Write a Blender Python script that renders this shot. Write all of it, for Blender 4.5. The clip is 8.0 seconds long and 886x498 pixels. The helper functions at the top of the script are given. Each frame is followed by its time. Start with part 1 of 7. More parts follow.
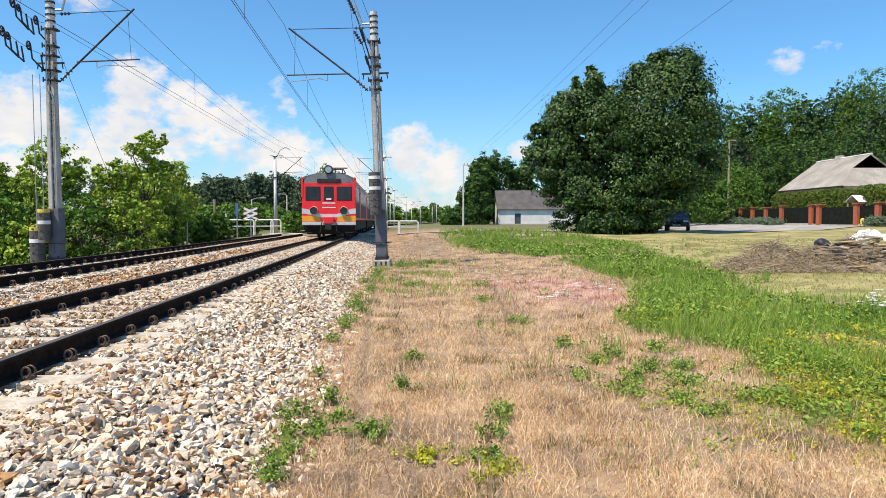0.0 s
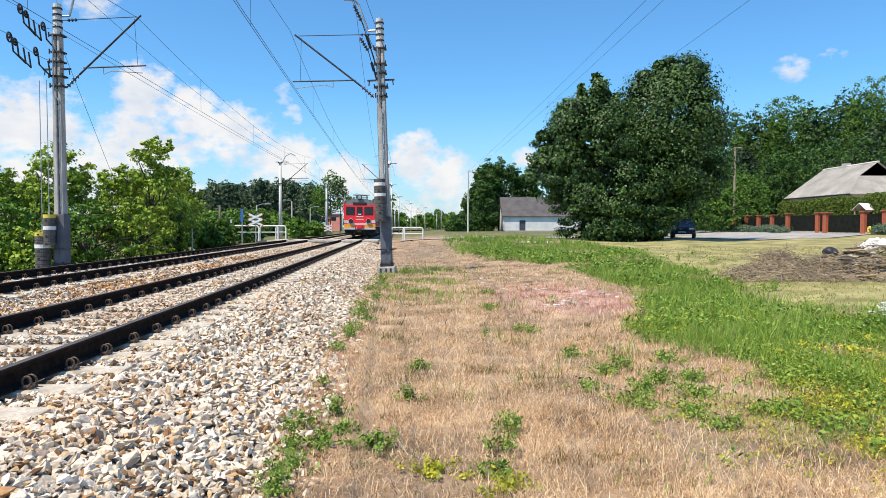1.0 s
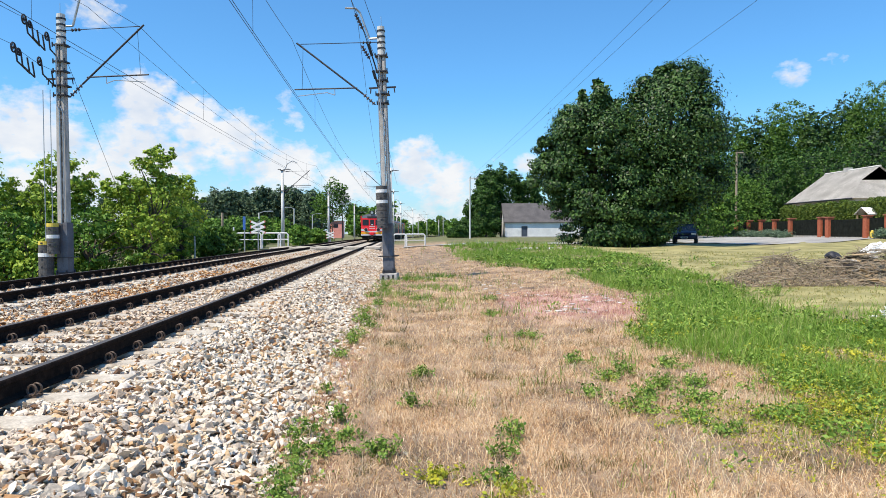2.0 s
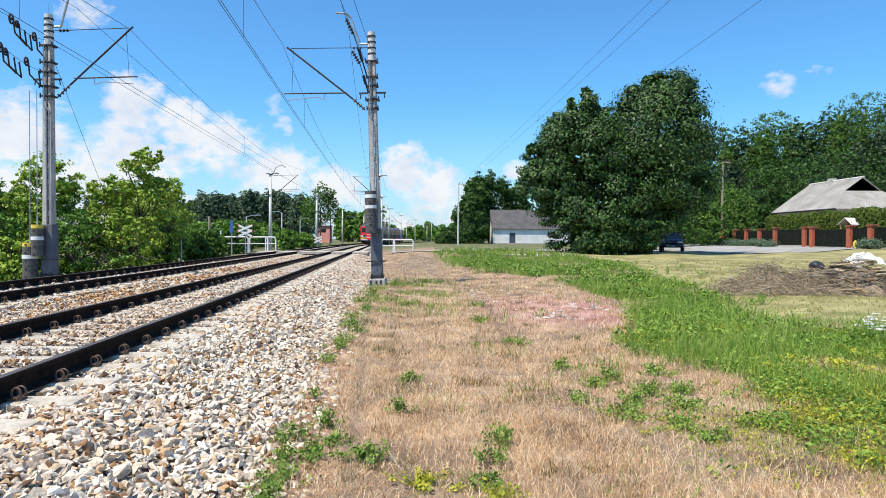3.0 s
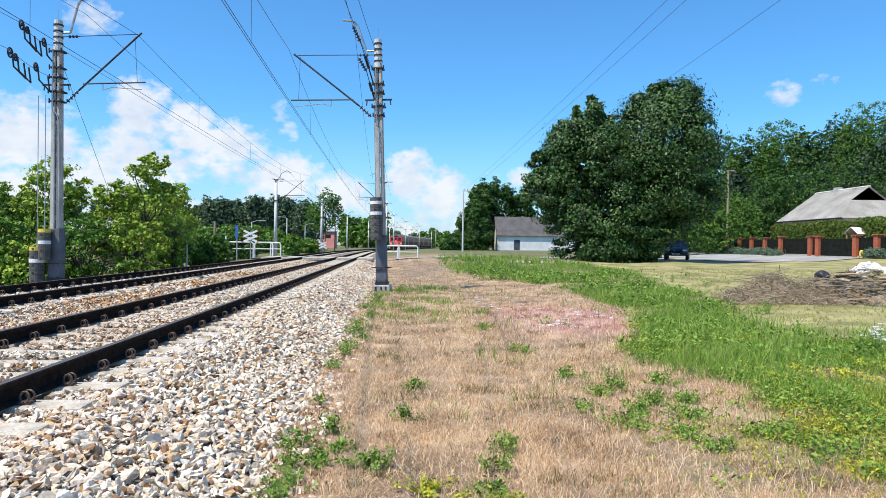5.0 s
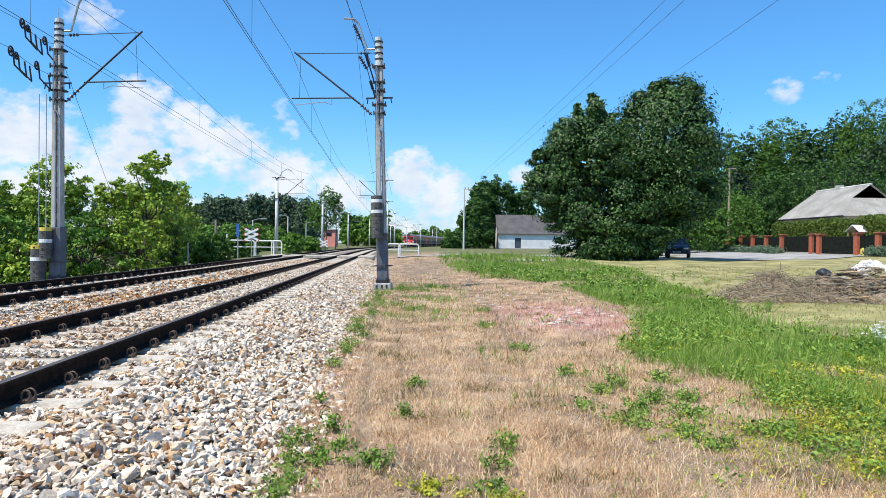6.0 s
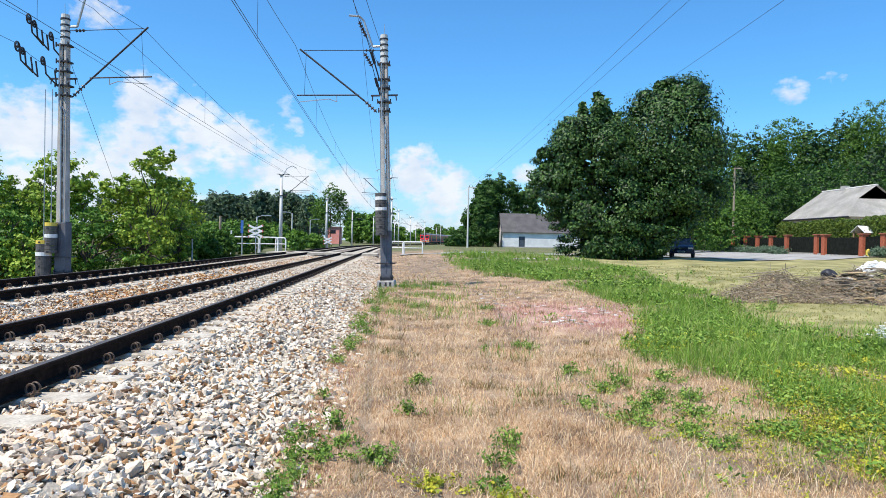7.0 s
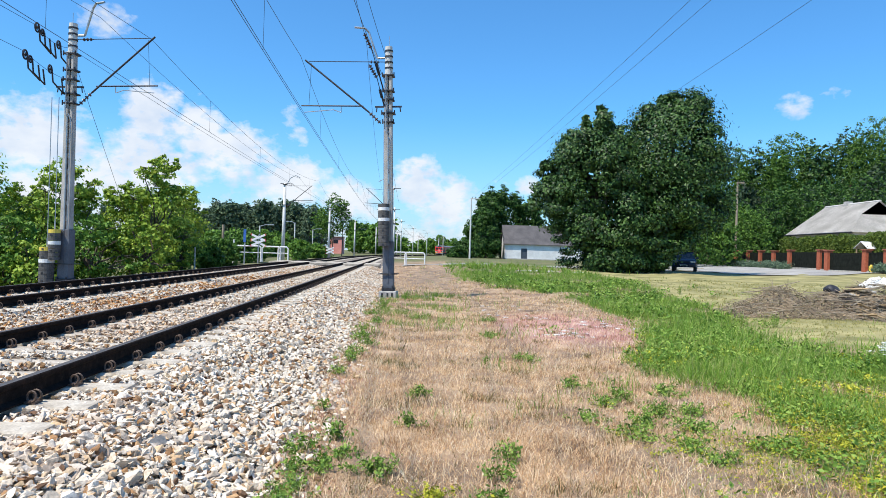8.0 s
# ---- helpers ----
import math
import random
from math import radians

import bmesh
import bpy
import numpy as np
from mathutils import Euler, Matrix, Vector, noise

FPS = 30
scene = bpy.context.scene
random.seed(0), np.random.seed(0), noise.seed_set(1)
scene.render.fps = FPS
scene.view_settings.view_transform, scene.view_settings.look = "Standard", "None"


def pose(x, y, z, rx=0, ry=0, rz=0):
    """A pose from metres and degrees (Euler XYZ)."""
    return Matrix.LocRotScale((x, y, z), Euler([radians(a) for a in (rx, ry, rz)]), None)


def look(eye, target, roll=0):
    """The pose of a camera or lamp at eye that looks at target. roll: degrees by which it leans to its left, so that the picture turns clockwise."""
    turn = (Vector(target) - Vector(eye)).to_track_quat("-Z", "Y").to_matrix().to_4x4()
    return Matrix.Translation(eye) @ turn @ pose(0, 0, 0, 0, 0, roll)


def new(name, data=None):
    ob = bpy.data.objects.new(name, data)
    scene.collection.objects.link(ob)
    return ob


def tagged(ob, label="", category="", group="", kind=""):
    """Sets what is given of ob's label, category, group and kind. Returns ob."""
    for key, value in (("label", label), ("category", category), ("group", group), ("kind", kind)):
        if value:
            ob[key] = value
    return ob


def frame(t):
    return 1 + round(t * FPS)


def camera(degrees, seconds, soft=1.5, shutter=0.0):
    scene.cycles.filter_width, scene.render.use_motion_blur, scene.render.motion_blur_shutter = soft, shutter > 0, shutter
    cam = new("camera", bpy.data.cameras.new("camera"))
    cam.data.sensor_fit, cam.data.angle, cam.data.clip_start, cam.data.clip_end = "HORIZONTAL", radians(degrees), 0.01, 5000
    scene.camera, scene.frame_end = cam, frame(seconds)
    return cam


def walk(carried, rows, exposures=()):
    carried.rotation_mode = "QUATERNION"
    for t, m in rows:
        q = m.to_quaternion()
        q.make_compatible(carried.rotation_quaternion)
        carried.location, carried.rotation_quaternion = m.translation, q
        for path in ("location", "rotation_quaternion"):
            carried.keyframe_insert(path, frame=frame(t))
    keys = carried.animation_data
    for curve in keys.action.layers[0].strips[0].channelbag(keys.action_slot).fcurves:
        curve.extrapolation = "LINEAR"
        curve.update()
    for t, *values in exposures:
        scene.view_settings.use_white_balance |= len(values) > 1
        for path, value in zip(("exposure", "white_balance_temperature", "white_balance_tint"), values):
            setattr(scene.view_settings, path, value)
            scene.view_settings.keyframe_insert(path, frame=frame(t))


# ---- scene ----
cam = camera(68.0, 8.0, soft=0.6)
PATH = [(0.0, 0.034, -0.050, 1.433, -0.135, -2.468, 0.066),
        (0.5, 0.041, -0.027, 1.434, -1.465, -1.711, -0.359),
        (1.0, 0.012, 0.028, 1.447, 0.259, -1.907, -0.134),
        (2.3, 0.010, -0.001, 1.453, 0.365, -1.191, 0.237),
        (2.5, 0.000, 0.000, 1.450, 0.000, -1.120, -0.000),
        (3.0, -0.002, -0.012, 1.453, -0.607, -0.841, -0.429),
        (3.5, -0.012, -0.010, 1.453, -0.096, -1.077, -0.074),
        (4.0, -0.008, -0.024, 1.454, -0.370, -0.583, -0.547),
        (4.5, -0.017, -0.037, 1.458, -0.247, -0.229, -0.799),
        (6.0, -0.013, -0.035, 1.464, -0.137, -0.444, -0.784),
        (6.5, -0.014, -0.035, 1.461, 0.127, -0.458, -0.782),
        (7.0, -0.016, -0.031, 1.458, 0.196, -0.621, -1.192),
        (7.5, -0.020, -0.035, 1.470, 0.601, -0.110, -1.720),
        (8.0, -0.017, -0.044, 1.466, 0.390, 0.334, -1.838)]
walk(cam, [(t, pose(x, y, z, 90 + pitch, roll, yaw)) for t, x, y, z, yaw, pitch, roll in PATH],
     exposures=[(0.0, 0.19, 7550, 13), (1.0, 0.19, 7200, 12), (2.5, 0.19, 6900, 11), (4.5, 0.19, 6650, 10), (8.0, 0.19, 6550, 10)])

# ---- sky and sun: early summer midday, sun high behind the left shoulder ----
SUN_ELEV, SUN_FROM = 61.0, (-0.8, -0.6)
world = bpy.data.worlds.new("sky")
scene.world = world
world.use_nodes = True


def build_sky():
    nt = world.node_tree
    nodes, link = nt.nodes, nt.links.new
    nodes.clear()
    out = nodes.new("ShaderNodeOutputWorld")
    bg = nodes.new("ShaderNodeBackground")
    bg.inputs["Strength"].default_value = 0.122
    link(bg.outputs[0], out.inputs[0])
    sky = nodes.new("ShaderNodeTexSky")
    sky.sky_type, sky.sun_disc = "NISHITA", False
    sky.sun_elevation = radians(SUN_ELEV)
    sky.sun_rotation = math.atan2(SUN_FROM[0], SUN_FROM[1])
    sky.air_density, sky.dust_density, sky.ozone_density = 1.0, 0.7, 2.0

    def math_node(op, a, b=None, c=None, clamp=False):
        n = nodes.new("ShaderNodeMath")
        n.operation, n.use_clamp = op, clamp
        for k, v in enumerate((a, b, c)):
            if v is None:
                continue
            if isinstance(v, (int, float)):
                n.inputs[k].default_value = v
            else:
                link(v, n.inputs[k])
        return n.outputs[0]

    coord = nodes.new("ShaderNodeTexCoord")
    sep = nodes.new("ShaderNodeSeparateXYZ")
    link(coord.outputs["Generated"], sep.inputs[0])
    az = math_node("MULTIPLY", math_node("ARCTAN2", sep.outputs[0], sep.outputs[1]), 57.29578)
    el = math_node("MULTIPLY", math_node("ARCSINE", sep.outputs[2]), 57.29578)
    flat = nodes.new("ShaderNodeCombineXYZ")
    link(az, flat.inputs[0])
    link(math_node("MULTIPLY", el, 1.5), flat.inputs[1])
    warp = nodes.new("ShaderNodeTexNoise")
    warp.inputs["Scale"].default_value, warp.inputs["Detail"].default_value = 0.33, 7.0
    warp.inputs["Roughness"].default_value = 0.62
    link(flat.outputs[0], warp.inputs["Vector"])
    # cumulus: heaps of soft bodies over the horizon, and the odd small cloud above them
    total = None
    for a, e, ra, re, full in CLOUDS:
        da = math_node("DIVIDE", math_node("SUBTRACT", az, a), ra)
        de = math_node("DIVIDE", math_node("SUBTRACT", el, e), re)
        d2 = math_node("ADD", math_node("MULTIPLY", da, da), math_node("MULTIPLY", de, de))
        body = math_node("SUBTRACT", full, d2)
        total = body if total is None else math_node("MAXIMUM", total, body)
    # away from the view the same kind of bank goes on all round
    total = math_node("MAXIMUM", total, math_node("SUBTRACT", 0.45, math_node("MULTIPLY", math_node("ABSOLUTE", math_node("SUBTRACT", el, 1.5)), 0.17)))
    total = math_node("MAXIMUM", total, -1.2)
    dens = math_node("ADD", total, math_node("MULTIPLY", math_node("SUBTRACT", warp.outputs["Fac"], 0.5), 3.0))
    fray = nodes.new("ShaderNodeTexNoise")
    fray.inputs["Scale"].default_value, fray.inputs["Detail"].default_value = 0.95, 5.0
    link(flat.outputs[0], fray.inputs["Vector"])
    dens = math_node("ADD", dens, math_node("MULTIPLY", math_node("SUBTRACT", fray.outputs["Fac"], 0.5), 1.7))
    cover = math_node("MULTIPLY", math_node("SUBTRACT", dens, 0.0), 1.1, clamp=True)
    # soft inner modelling of the clouds
    inner = nodes.new("ShaderNodeTexNoise")
    inner.inputs["Scale"].default_value, inner.inputs["Detail"].default_value = 0.22, 5.0
    link(flat.outputs[0], inner.inputs["Vector"])
    ramp = nodes.new("ShaderNodeValToRGB")
    ramp.color_ramp.elements[0].position, ramp.color_ramp.elements[0].color = 0.34, (4.9, 5.6, 6.7, 1)
    ramp.color_ramp.elements[1].position, ramp.color_ramp.elements[1].color = 0.56, (6.6, 6.85, 7.25, 1)
    link(inner.outputs["Fac"], ramp.inputs[0])
    tint = nodes.new("ShaderNodeMix")
    tint.data_type, tint.blend_type = "RGBA", "MULTIPLY"
    tint.inputs["Factor"].default_value = 1.0
    link(sky.outputs[0], tint.inputs["A"])
    tint.inputs["B"].default_value = SKY_TINT
    # pale haze towards the horizon
    haze = nodes.new("ShaderNodeMix")
    haze.data_type = "RGBA"
    low = math_node("SUBTRACT", 1.0, math_node("DIVIDE", el, 12.0), clamp=True)
    link(math_node("MULTIPLY", math_node("POWER", low, 1.6), 0.62), haze.inputs["Factor"])
    link(tint.outputs["Result"], haze.inputs["A"])
    haze.inputs["B"].default_value = (4.7, 5.7, 6.8, 1)
    mix = nodes.new("ShaderNodeMix")
    mix.data_type = "RGBA"
    link(math_node("MULTIPLY", cover, 0.92), mix.inputs["Factor"])
    link(haze.outputs["Result"], mix.inputs["A"])
    link(ramp.outputs[0], mix.inputs["B"])
    link(mix.outputs["Result"], bg.inputs["Color"])


# azimuth and elevation of each cloud body, its half width and height in degrees, and how full it is
CLOUDS = [(-32.6, 7.4, 4.6, 3.4, 1.1), (-38, 8.0, 3.5, 3.0, 1.1), (-24.3, 10.4, 2.6, 2.4, 1.1), (-21.4, 9.2, 3.0, 2.6, 1.1), (-18.0, 7.6, 3.6, 2.6, 1.1), (-13.7, 5.4, 4.2, 2.3, 1.1), (-24.7, 6.2, 5.2, 2.8, 1.1),
          (-13.8, 11.2, 1.2, 2.2, 0.3), (-13.0, 9.4, 1.2, 1.3, 0.4), (-2.7, 6.0, 2.2, 2.6, 1.1), (-0.2, 4.4, 3.4, 2.6, 1.1), (-9.0, 4.5, 3.0, 1.9, 1.1), (6.9, 6.0, 1.2, 1.1, 1.1),
          (27.6, 12.2, 1.9, 1.3, 0.55), (29.6, 12.7, 1.9, 0.8, 0.2), (-28.0, 16.7, 2.5, 1.5, 0.7), (-29.8, 4.0, 8, 2.5, 1.1)]
SKY_TINT = (0.53, 1.13, 1.56, 1)
build_sky()

sun = new("sun", bpy.data.lights.new("sun", "SUN"))
sun.data.energy, sun.data.angle, sun.data.color = 5.6, radians(0.55), (1.0, 0.925, 0.8)
_k = math.cos(radians(SUN_ELEV)) / math.hypot(*SUN_FROM)
sun.matrix_world = look((SUN_FROM[0] * _k * 60, SUN_FROM[1] * _k * 60, math.sin(radians(SUN_ELEV)) * 60), (0, 0, 0))


# ---- materials ----
def material(name, stops, scale=6.0, rough=0.8, bump=0.0, bump_scale=None, metal=0.0, fine=None, per_piece=0.0, coords="Object", stretch=(1, 1, 1), detail=6.0, spec=0.5, through_light=0.0, dirt=None):
    """Noise-varied surface. stops: (position, colour) of the colour ramp; fine: (scale, amount) of a second, finer grain;
    per_piece: how much of the colour comes from each loose piece; dirt: (scale, colour, amount)."""
    m = bpy.data.materials.new(name)
    m.use_nodes = True
    nt = m.node_tree
    nodes, link = nt.nodes, nt.links.new
    bsdf = nodes["Principled BSDF"]
    bsdf.inputs["Roughness"].default_value, bsdf.inputs["Metallic"].default_value = rough, metal
    bsdf.inputs["Specular IOR Level"].default_value = spec
    tc = nodes.new("ShaderNodeTexCoord")
    mp = nodes.new("ShaderNodeMapping")
    mp.inputs["Scale"].default_value = stretch
    link(tc.outputs[coords], mp.inputs[0])
    n1 = nodes.new("ShaderNodeTexNoise")
    n1.inputs["Scale"].default_value, n1.inputs["Detail"].default_value = scale, detail
    link(mp.outputs[0], n1.inputs["Vector"])
    fac = n1.outputs["Fac"]
    if per_piece:
        geo = nodes.new("ShaderNodeNewGeometry")
        mixf = nodes.new("ShaderNodeMix")
        mixf.inputs["Factor"].default_value = per_piece
        link(fac, mixf.inputs["A"])
        link(geo.outputs["Random Per Island"], mixf.inputs["B"])
        fac = mixf.outputs["Result"]
    ramp = nodes.new("ShaderNodeValToRGB")
    el = ramp.color_ramp.elements
    while len(el) < len(stops):
        el.new(0.5)
    for e, (p, c) in zip(el, stops):
        e.position, e.color = p, (*c, 1)
    link(fac, ramp.inputs[0])
    col = ramp.outputs[0]
    if fine:
        n2 = nodes.new("ShaderNodeTexNoise")
        n2.inputs["Scale"].default_value, n2.inputs["Detail"].default_value = fine[0], 4.0
        link(mp.outputs[0], n2.inputs["Vector"])
        r2 = nodes.new("ShaderNodeMapRange")
        r2.inputs["From Min"].default_value, r2.inputs["From Max"].default_value = 0.3, 0.7
        r2.inputs["To Min"].default_value, r2.inputs["To Max"].default_value = 1 - fine[1], 1 + fine[1] * 0.6
        link(n2.outputs["Fac"], r2.inputs["Value"])
        mul = nodes.new("ShaderNodeMix")
        mul.data_type, mul.blend_type = "RGBA", "MULTIPLY"
        mul.inputs["Factor"].default_value = 1.0
        link(col, mul.inputs["A"])
        link(r2.outputs[0], mul.inputs["B"])
        col = mul.outputs["Result"]
    if dirt:
        n3 = nodes.new("ShaderNodeTexNoise")
        n3.inputs["Scale"].default_value, n3.inputs["Detail"].default_value = dirt[0], 5.0
        link(tc.outputs[coords], n3.inputs["Vector"])
        r3 = nodes.new("ShaderNodeMapRange")
        r3.inputs["From Min"].default_value, r3.inputs["From Max"].default_value = 0.48, 0.68
        r3.inputs["To Max"].default_value = dirt[2]
        link(n3.outputs["Fac"], r3.inputs["Value"])
        mx = nodes.new("ShaderNodeMix")
        mx.data_type = "RGBA"
        link(r3.outputs[0], mx.inputs["Factor"])
        link(col, mx.inputs["A"])
        mx.inputs["B"].default_value = (*dirt[1], 1)
        col = mx.outputs["Result"]
    link(col, bsdf.inputs["Base Color"])
    if bump:
        nb = nodes.new("ShaderNodeTexNoise")
        nb.inputs["Scale"].default_value, nb.inputs["Detail"].default_value = bump_scale or scale * 4, 5.0
        link(mp.outputs[0], nb.inputs["Vector"])
        bn = nodes.new("ShaderNodeBump")
        bn.inputs["Strength"].default_value, bn.inputs["Distance"].default_value = bump, 0.02
        link(nb.outputs["Fac"], bn.inputs["Height"])
        link(bn.outputs[0], bsdf.inputs["Normal"])
    if through_light:
        # thin leaves let part of the light through
        tr = nodes.new("ShaderNodeBsdfTranslucent")
        link(col, tr.inputs["Color"])
        ms = nodes.new("ShaderNodeMixShader")
        ms.inputs[0].default_value = through_light
        link(bsdf.outputs[0], ms.inputs[1])
        link(tr.outputs[0], ms.inputs[2])
        link(ms.outputs[0], nodes["Material Output"].inputs["Surface"])
    return m


STONE_TONES = [(0.14, (0.16, 0.09, 0.055)), (0.2, (0.42, 0.24, 0.115)), (0.27, (0.6, 0.45, 0.28)), (0.34, (0.34, 0.29, 0.25)), (0.42, (0.62, 0.52, 0.4)), (0.52, (0.69, 0.59, 0.47)), (0.64, (0.65, 0.58, 0.49)), (0.82, (0.76, 0.69, 0.6))]
STONE = material("ballast_stone", STONE_TONES, scale=3.0, rough=0.88, bump=0.4, bump_scale=60, per_piece=0.74, fine=(45, 0.28), dirt=(0.28, (0.42, 0.22, 0.1), 0.4), spec=0.25)
RUSTY_STONE = material("rusty_ballast_stone", [(0.16, (0.1, 0.05, 0.03)), (0.32, (0.3, 0.12, 0.035)), (0.48, (0.5, 0.23, 0.07)), (0.62, (0.55, 0.36, 0.19)), (0.8, (0.64, 0.54, 0.42))], scale=3.0, rough=0.9, bump=0.4, bump_scale=60, per_piece=0.74, fine=(45, 0.3), spec=0.2)
# the dark tones paint the shade in the gaps between stones
BED_GAP_SHADE = material("ballast_bed", [(0.3, (0.045, 0.036, 0.03)), (0.45, (0.15, 0.115, 0.085)), (0.6, (0.32, 0.27, 0.215)), (0.75, (0.46, 0.42, 0.37))], scale=13, rough=0.95, bump=1.0, bump_scale=22, fine=(60, 0.45))
RAIL = material("rail_steel", [(0.3, (0.012, 0.009, 0.008)), (0.6, (0.028, 0.019, 0.016)), (0.8, (0.055, 0.03, 0.02))], scale=14, rough=0.9, bump=0.2, fine=(80, 0.3), spec=0.06)
RAILTOP = material("worn_railhead", [(0.3, (0.06, 0.052, 0.048)), (0.7, (0.12, 0.108, 0.1))], scale=4, rough=0.6, metal=0.25, stretch=(6, 0.6, 1), spec=0.3)
SLEEPER = material("sleeper_concrete", [(0.3, (0.3, 0.26, 0.21)), (0.55, (0.5, 0.45, 0.38)), (0.75, (0.62, 0.58, 0.51))], scale=5, rough=0.9, bump=0.35, bump_scale=40, fine=(50, 0.25), dirt=(2.2, (0.2, 0.14, 0.09), 0.5))
CLIP = material("rusty_clip", [(0.3, (0.05, 0.035, 0.028)), (0.7, (0.13, 0.09, 0.07))], scale=20, rough=0.65, metal=0.3)
CONCRETE = material("mast_concrete", [(0.3, (0.3, 0.29, 0.27)), (0.55, (0.45, 0.43, 0.41)), (0.75, (0.56, 0.54, 0.51))], scale=3, rough=0.85, bump=0.25, bump_scale=40, fine=(30, 0.2), stretch=(2, 2, 0.6))
PALE_CONCRETE = material("pale_concrete", [(0.3, (0.5, 0.5, 0.48)), (0.7, (0.68, 0.68, 0.66))], scale=2.5, rough=0.85, fine=(25, 0.15), stretch=(2, 2, 0.5))
IRON = material("dark_iron", [(0.3, (0.02, 0.02, 0.025)), (0.7, (0.06, 0.06, 0.07))], scale=9, rough=0.6, metal=0.4)
GALV = material("galvanised_steel", [(0.3, (0.32, 0.34, 0.36)), (0.7, (0.5, 0.52, 0.54))], scale=9, rough=0.45, metal=0.7)
BLUE_GREY = material("grey_painted_steel", [(0.3, (0.08, 0.09, 0.115)), (0.7, (0.13, 0.142, 0.17))], scale=4, rough=0.6, fine=(30, 0.2), dirt=(3, (0.14, 0.1, 0.07), 0.4))
WEIGHT = material("weathered_weights", [(0.3, (0.06, 0.057, 0.055)), (0.7, (0.13, 0.124, 0.12))], scale=7, rough=0.9, bump=0.4, fine=(40, 0.3))
WHITE_PAINT = material("white_paint", [(0.3, (0.66, 0.66, 0.65)), (0.7, (0.8, 0.8, 0.79))], scale=6, rough=0.6, fine=(25, 0.12))
YELLOW_PAINT = material("yellow_paint", [(0.3, (0.62, 0.44, 0.05)), (0.7, (0.75, 0.58, 0.1))], scale=6, rough=0.6)
RED_PAINT = material("red_paint", [(0.3, (0.5, 0.03, 0.02)), (0.7, (0.62, 0.05, 0.035))], scale=5, rough=0.5)
WIRE = material("oxidised_wire", [(0.3, (0.03, 0.03, 0.035)), (0.7, (0.07, 0.07, 0.08))], scale=3, rough=0.5, metal=0.5)
PORCELAIN = material("brown_porcelain", [(0.3, (0.04, 0.025, 0.025)), (0.7, (0.08, 0.05, 0.045))], scale=6, rough=0.2)
BARK = material("bark", [(0.3, (0.045, 0.035, 0.025)), (0.7, (0.12, 0.1, 0.075))], scale=5, rough=0.95, bump=0.6, bump_scale=20, stretch=(1, 1, 0.25))


def leaf_material(name, dark, light, tip, thin=0.18, rough=0.6, spec=0.25):
    return material(name, [(0.2, dark), (0.5, light), (0.8, tip)], scale=0.35, rough=rough, per_piece=0.55, spec=spec, through_light=thin)


# near-black dark tones put the crowns' inner shade into the leaf colour
LEAF_MAPLE_SHADED = leaf_material("shade_deepened_maple_leaf", (0.007, 0.022, 0.005), (0.028, 0.074, 0.013), (0.1, 0.185, 0.04), 0.06, 0.5, 0.3)
LEAF_LIME = leaf_material("hill_lime_leaf", (0.05, 0.1, 0.012), (0.11, 0.2, 0.022), (0.18, 0.28, 0.04))
LEAF_BRIGHT = leaf_material("young_leaf", (0.1, 0.19, 0.02), (0.24, 0.36, 0.04), (0.42, 0.5, 0.07))
LEAF_MID = leaf_material("mid_leaf", (0.04, 0.095, 0.015), (0.1, 0.21, 0.028), (0.19, 0.33, 0.045))
LEAF_DARK = leaf_material("forest_leaf", (0.013, 0.038, 0.009), (0.038, 0.098, 0.017), (0.09, 0.185, 0.03))
# distance haze is mixed into this needle colour, so it is paler
LEAF_PINE_HAZED = leaf_material("hazed_pine_needle", (0.045, 0.075, 0.05), (0.08, 0.13, 0.075), (0.13, 0.19, 0.09))
LEAF_FIR = leaf_material("fir_needle", (0.014, 0.03, 0.018), (0.03, 0.058, 0.03), (0.06, 0.095, 0.04))
LEAF_HILL = leaf_material("hill_leaf", (0.03, 0.075, 0.013), (0.075, 0.165, 0.024), (0.14, 0.26, 0.038))
THUJA = leaf_material("thuja", (0.035, 0.065, 0.01), (0.08, 0.13, 0.017), (0.15, 0.2, 0.03))


# ---- mesh helpers ----
def mesh_object(name, verts, faces, mat, parent=None, smooth=False):
    me = bpy.data.meshes.new(name)
    me.from_pydata(verts, [], faces)
    me.update()
    if mat:
        for one in (mat if isinstance(mat, (list, tuple)) else [mat]):
            me.materials.append(one)
    me.polygons.foreach_set("use_smooth", [smooth] * len(me.polygons))
    ob = new(name, me)
    ob.parent = parent
    return ob


def part(name, bm, mat, parent=None, label="", smooth=False):
    me = bpy.data.meshes.new(name)
    bmesh.ops.recalc_face_normals(bm, faces=bm.faces)
    bm.to_mesh(me)
    bm.free()
    for one in (mat if isinstance(mat, (list, tuple)) else [mat]):
        me.materials.append(one)
    if smooth:
        me.polygons.foreach_set("use_smooth", [True] * len(me.polygons))
    ob = new(name, me)
    ob.parent = parent
    return tagged(ob, label) if label else ob


def thing(name, m, label, category, group="", kind=""):
    ob = new(name)
    ob.matrix_basis = m
    ob.empty_display_size = 0.2
    return tagged(ob, label, category, group, kind)


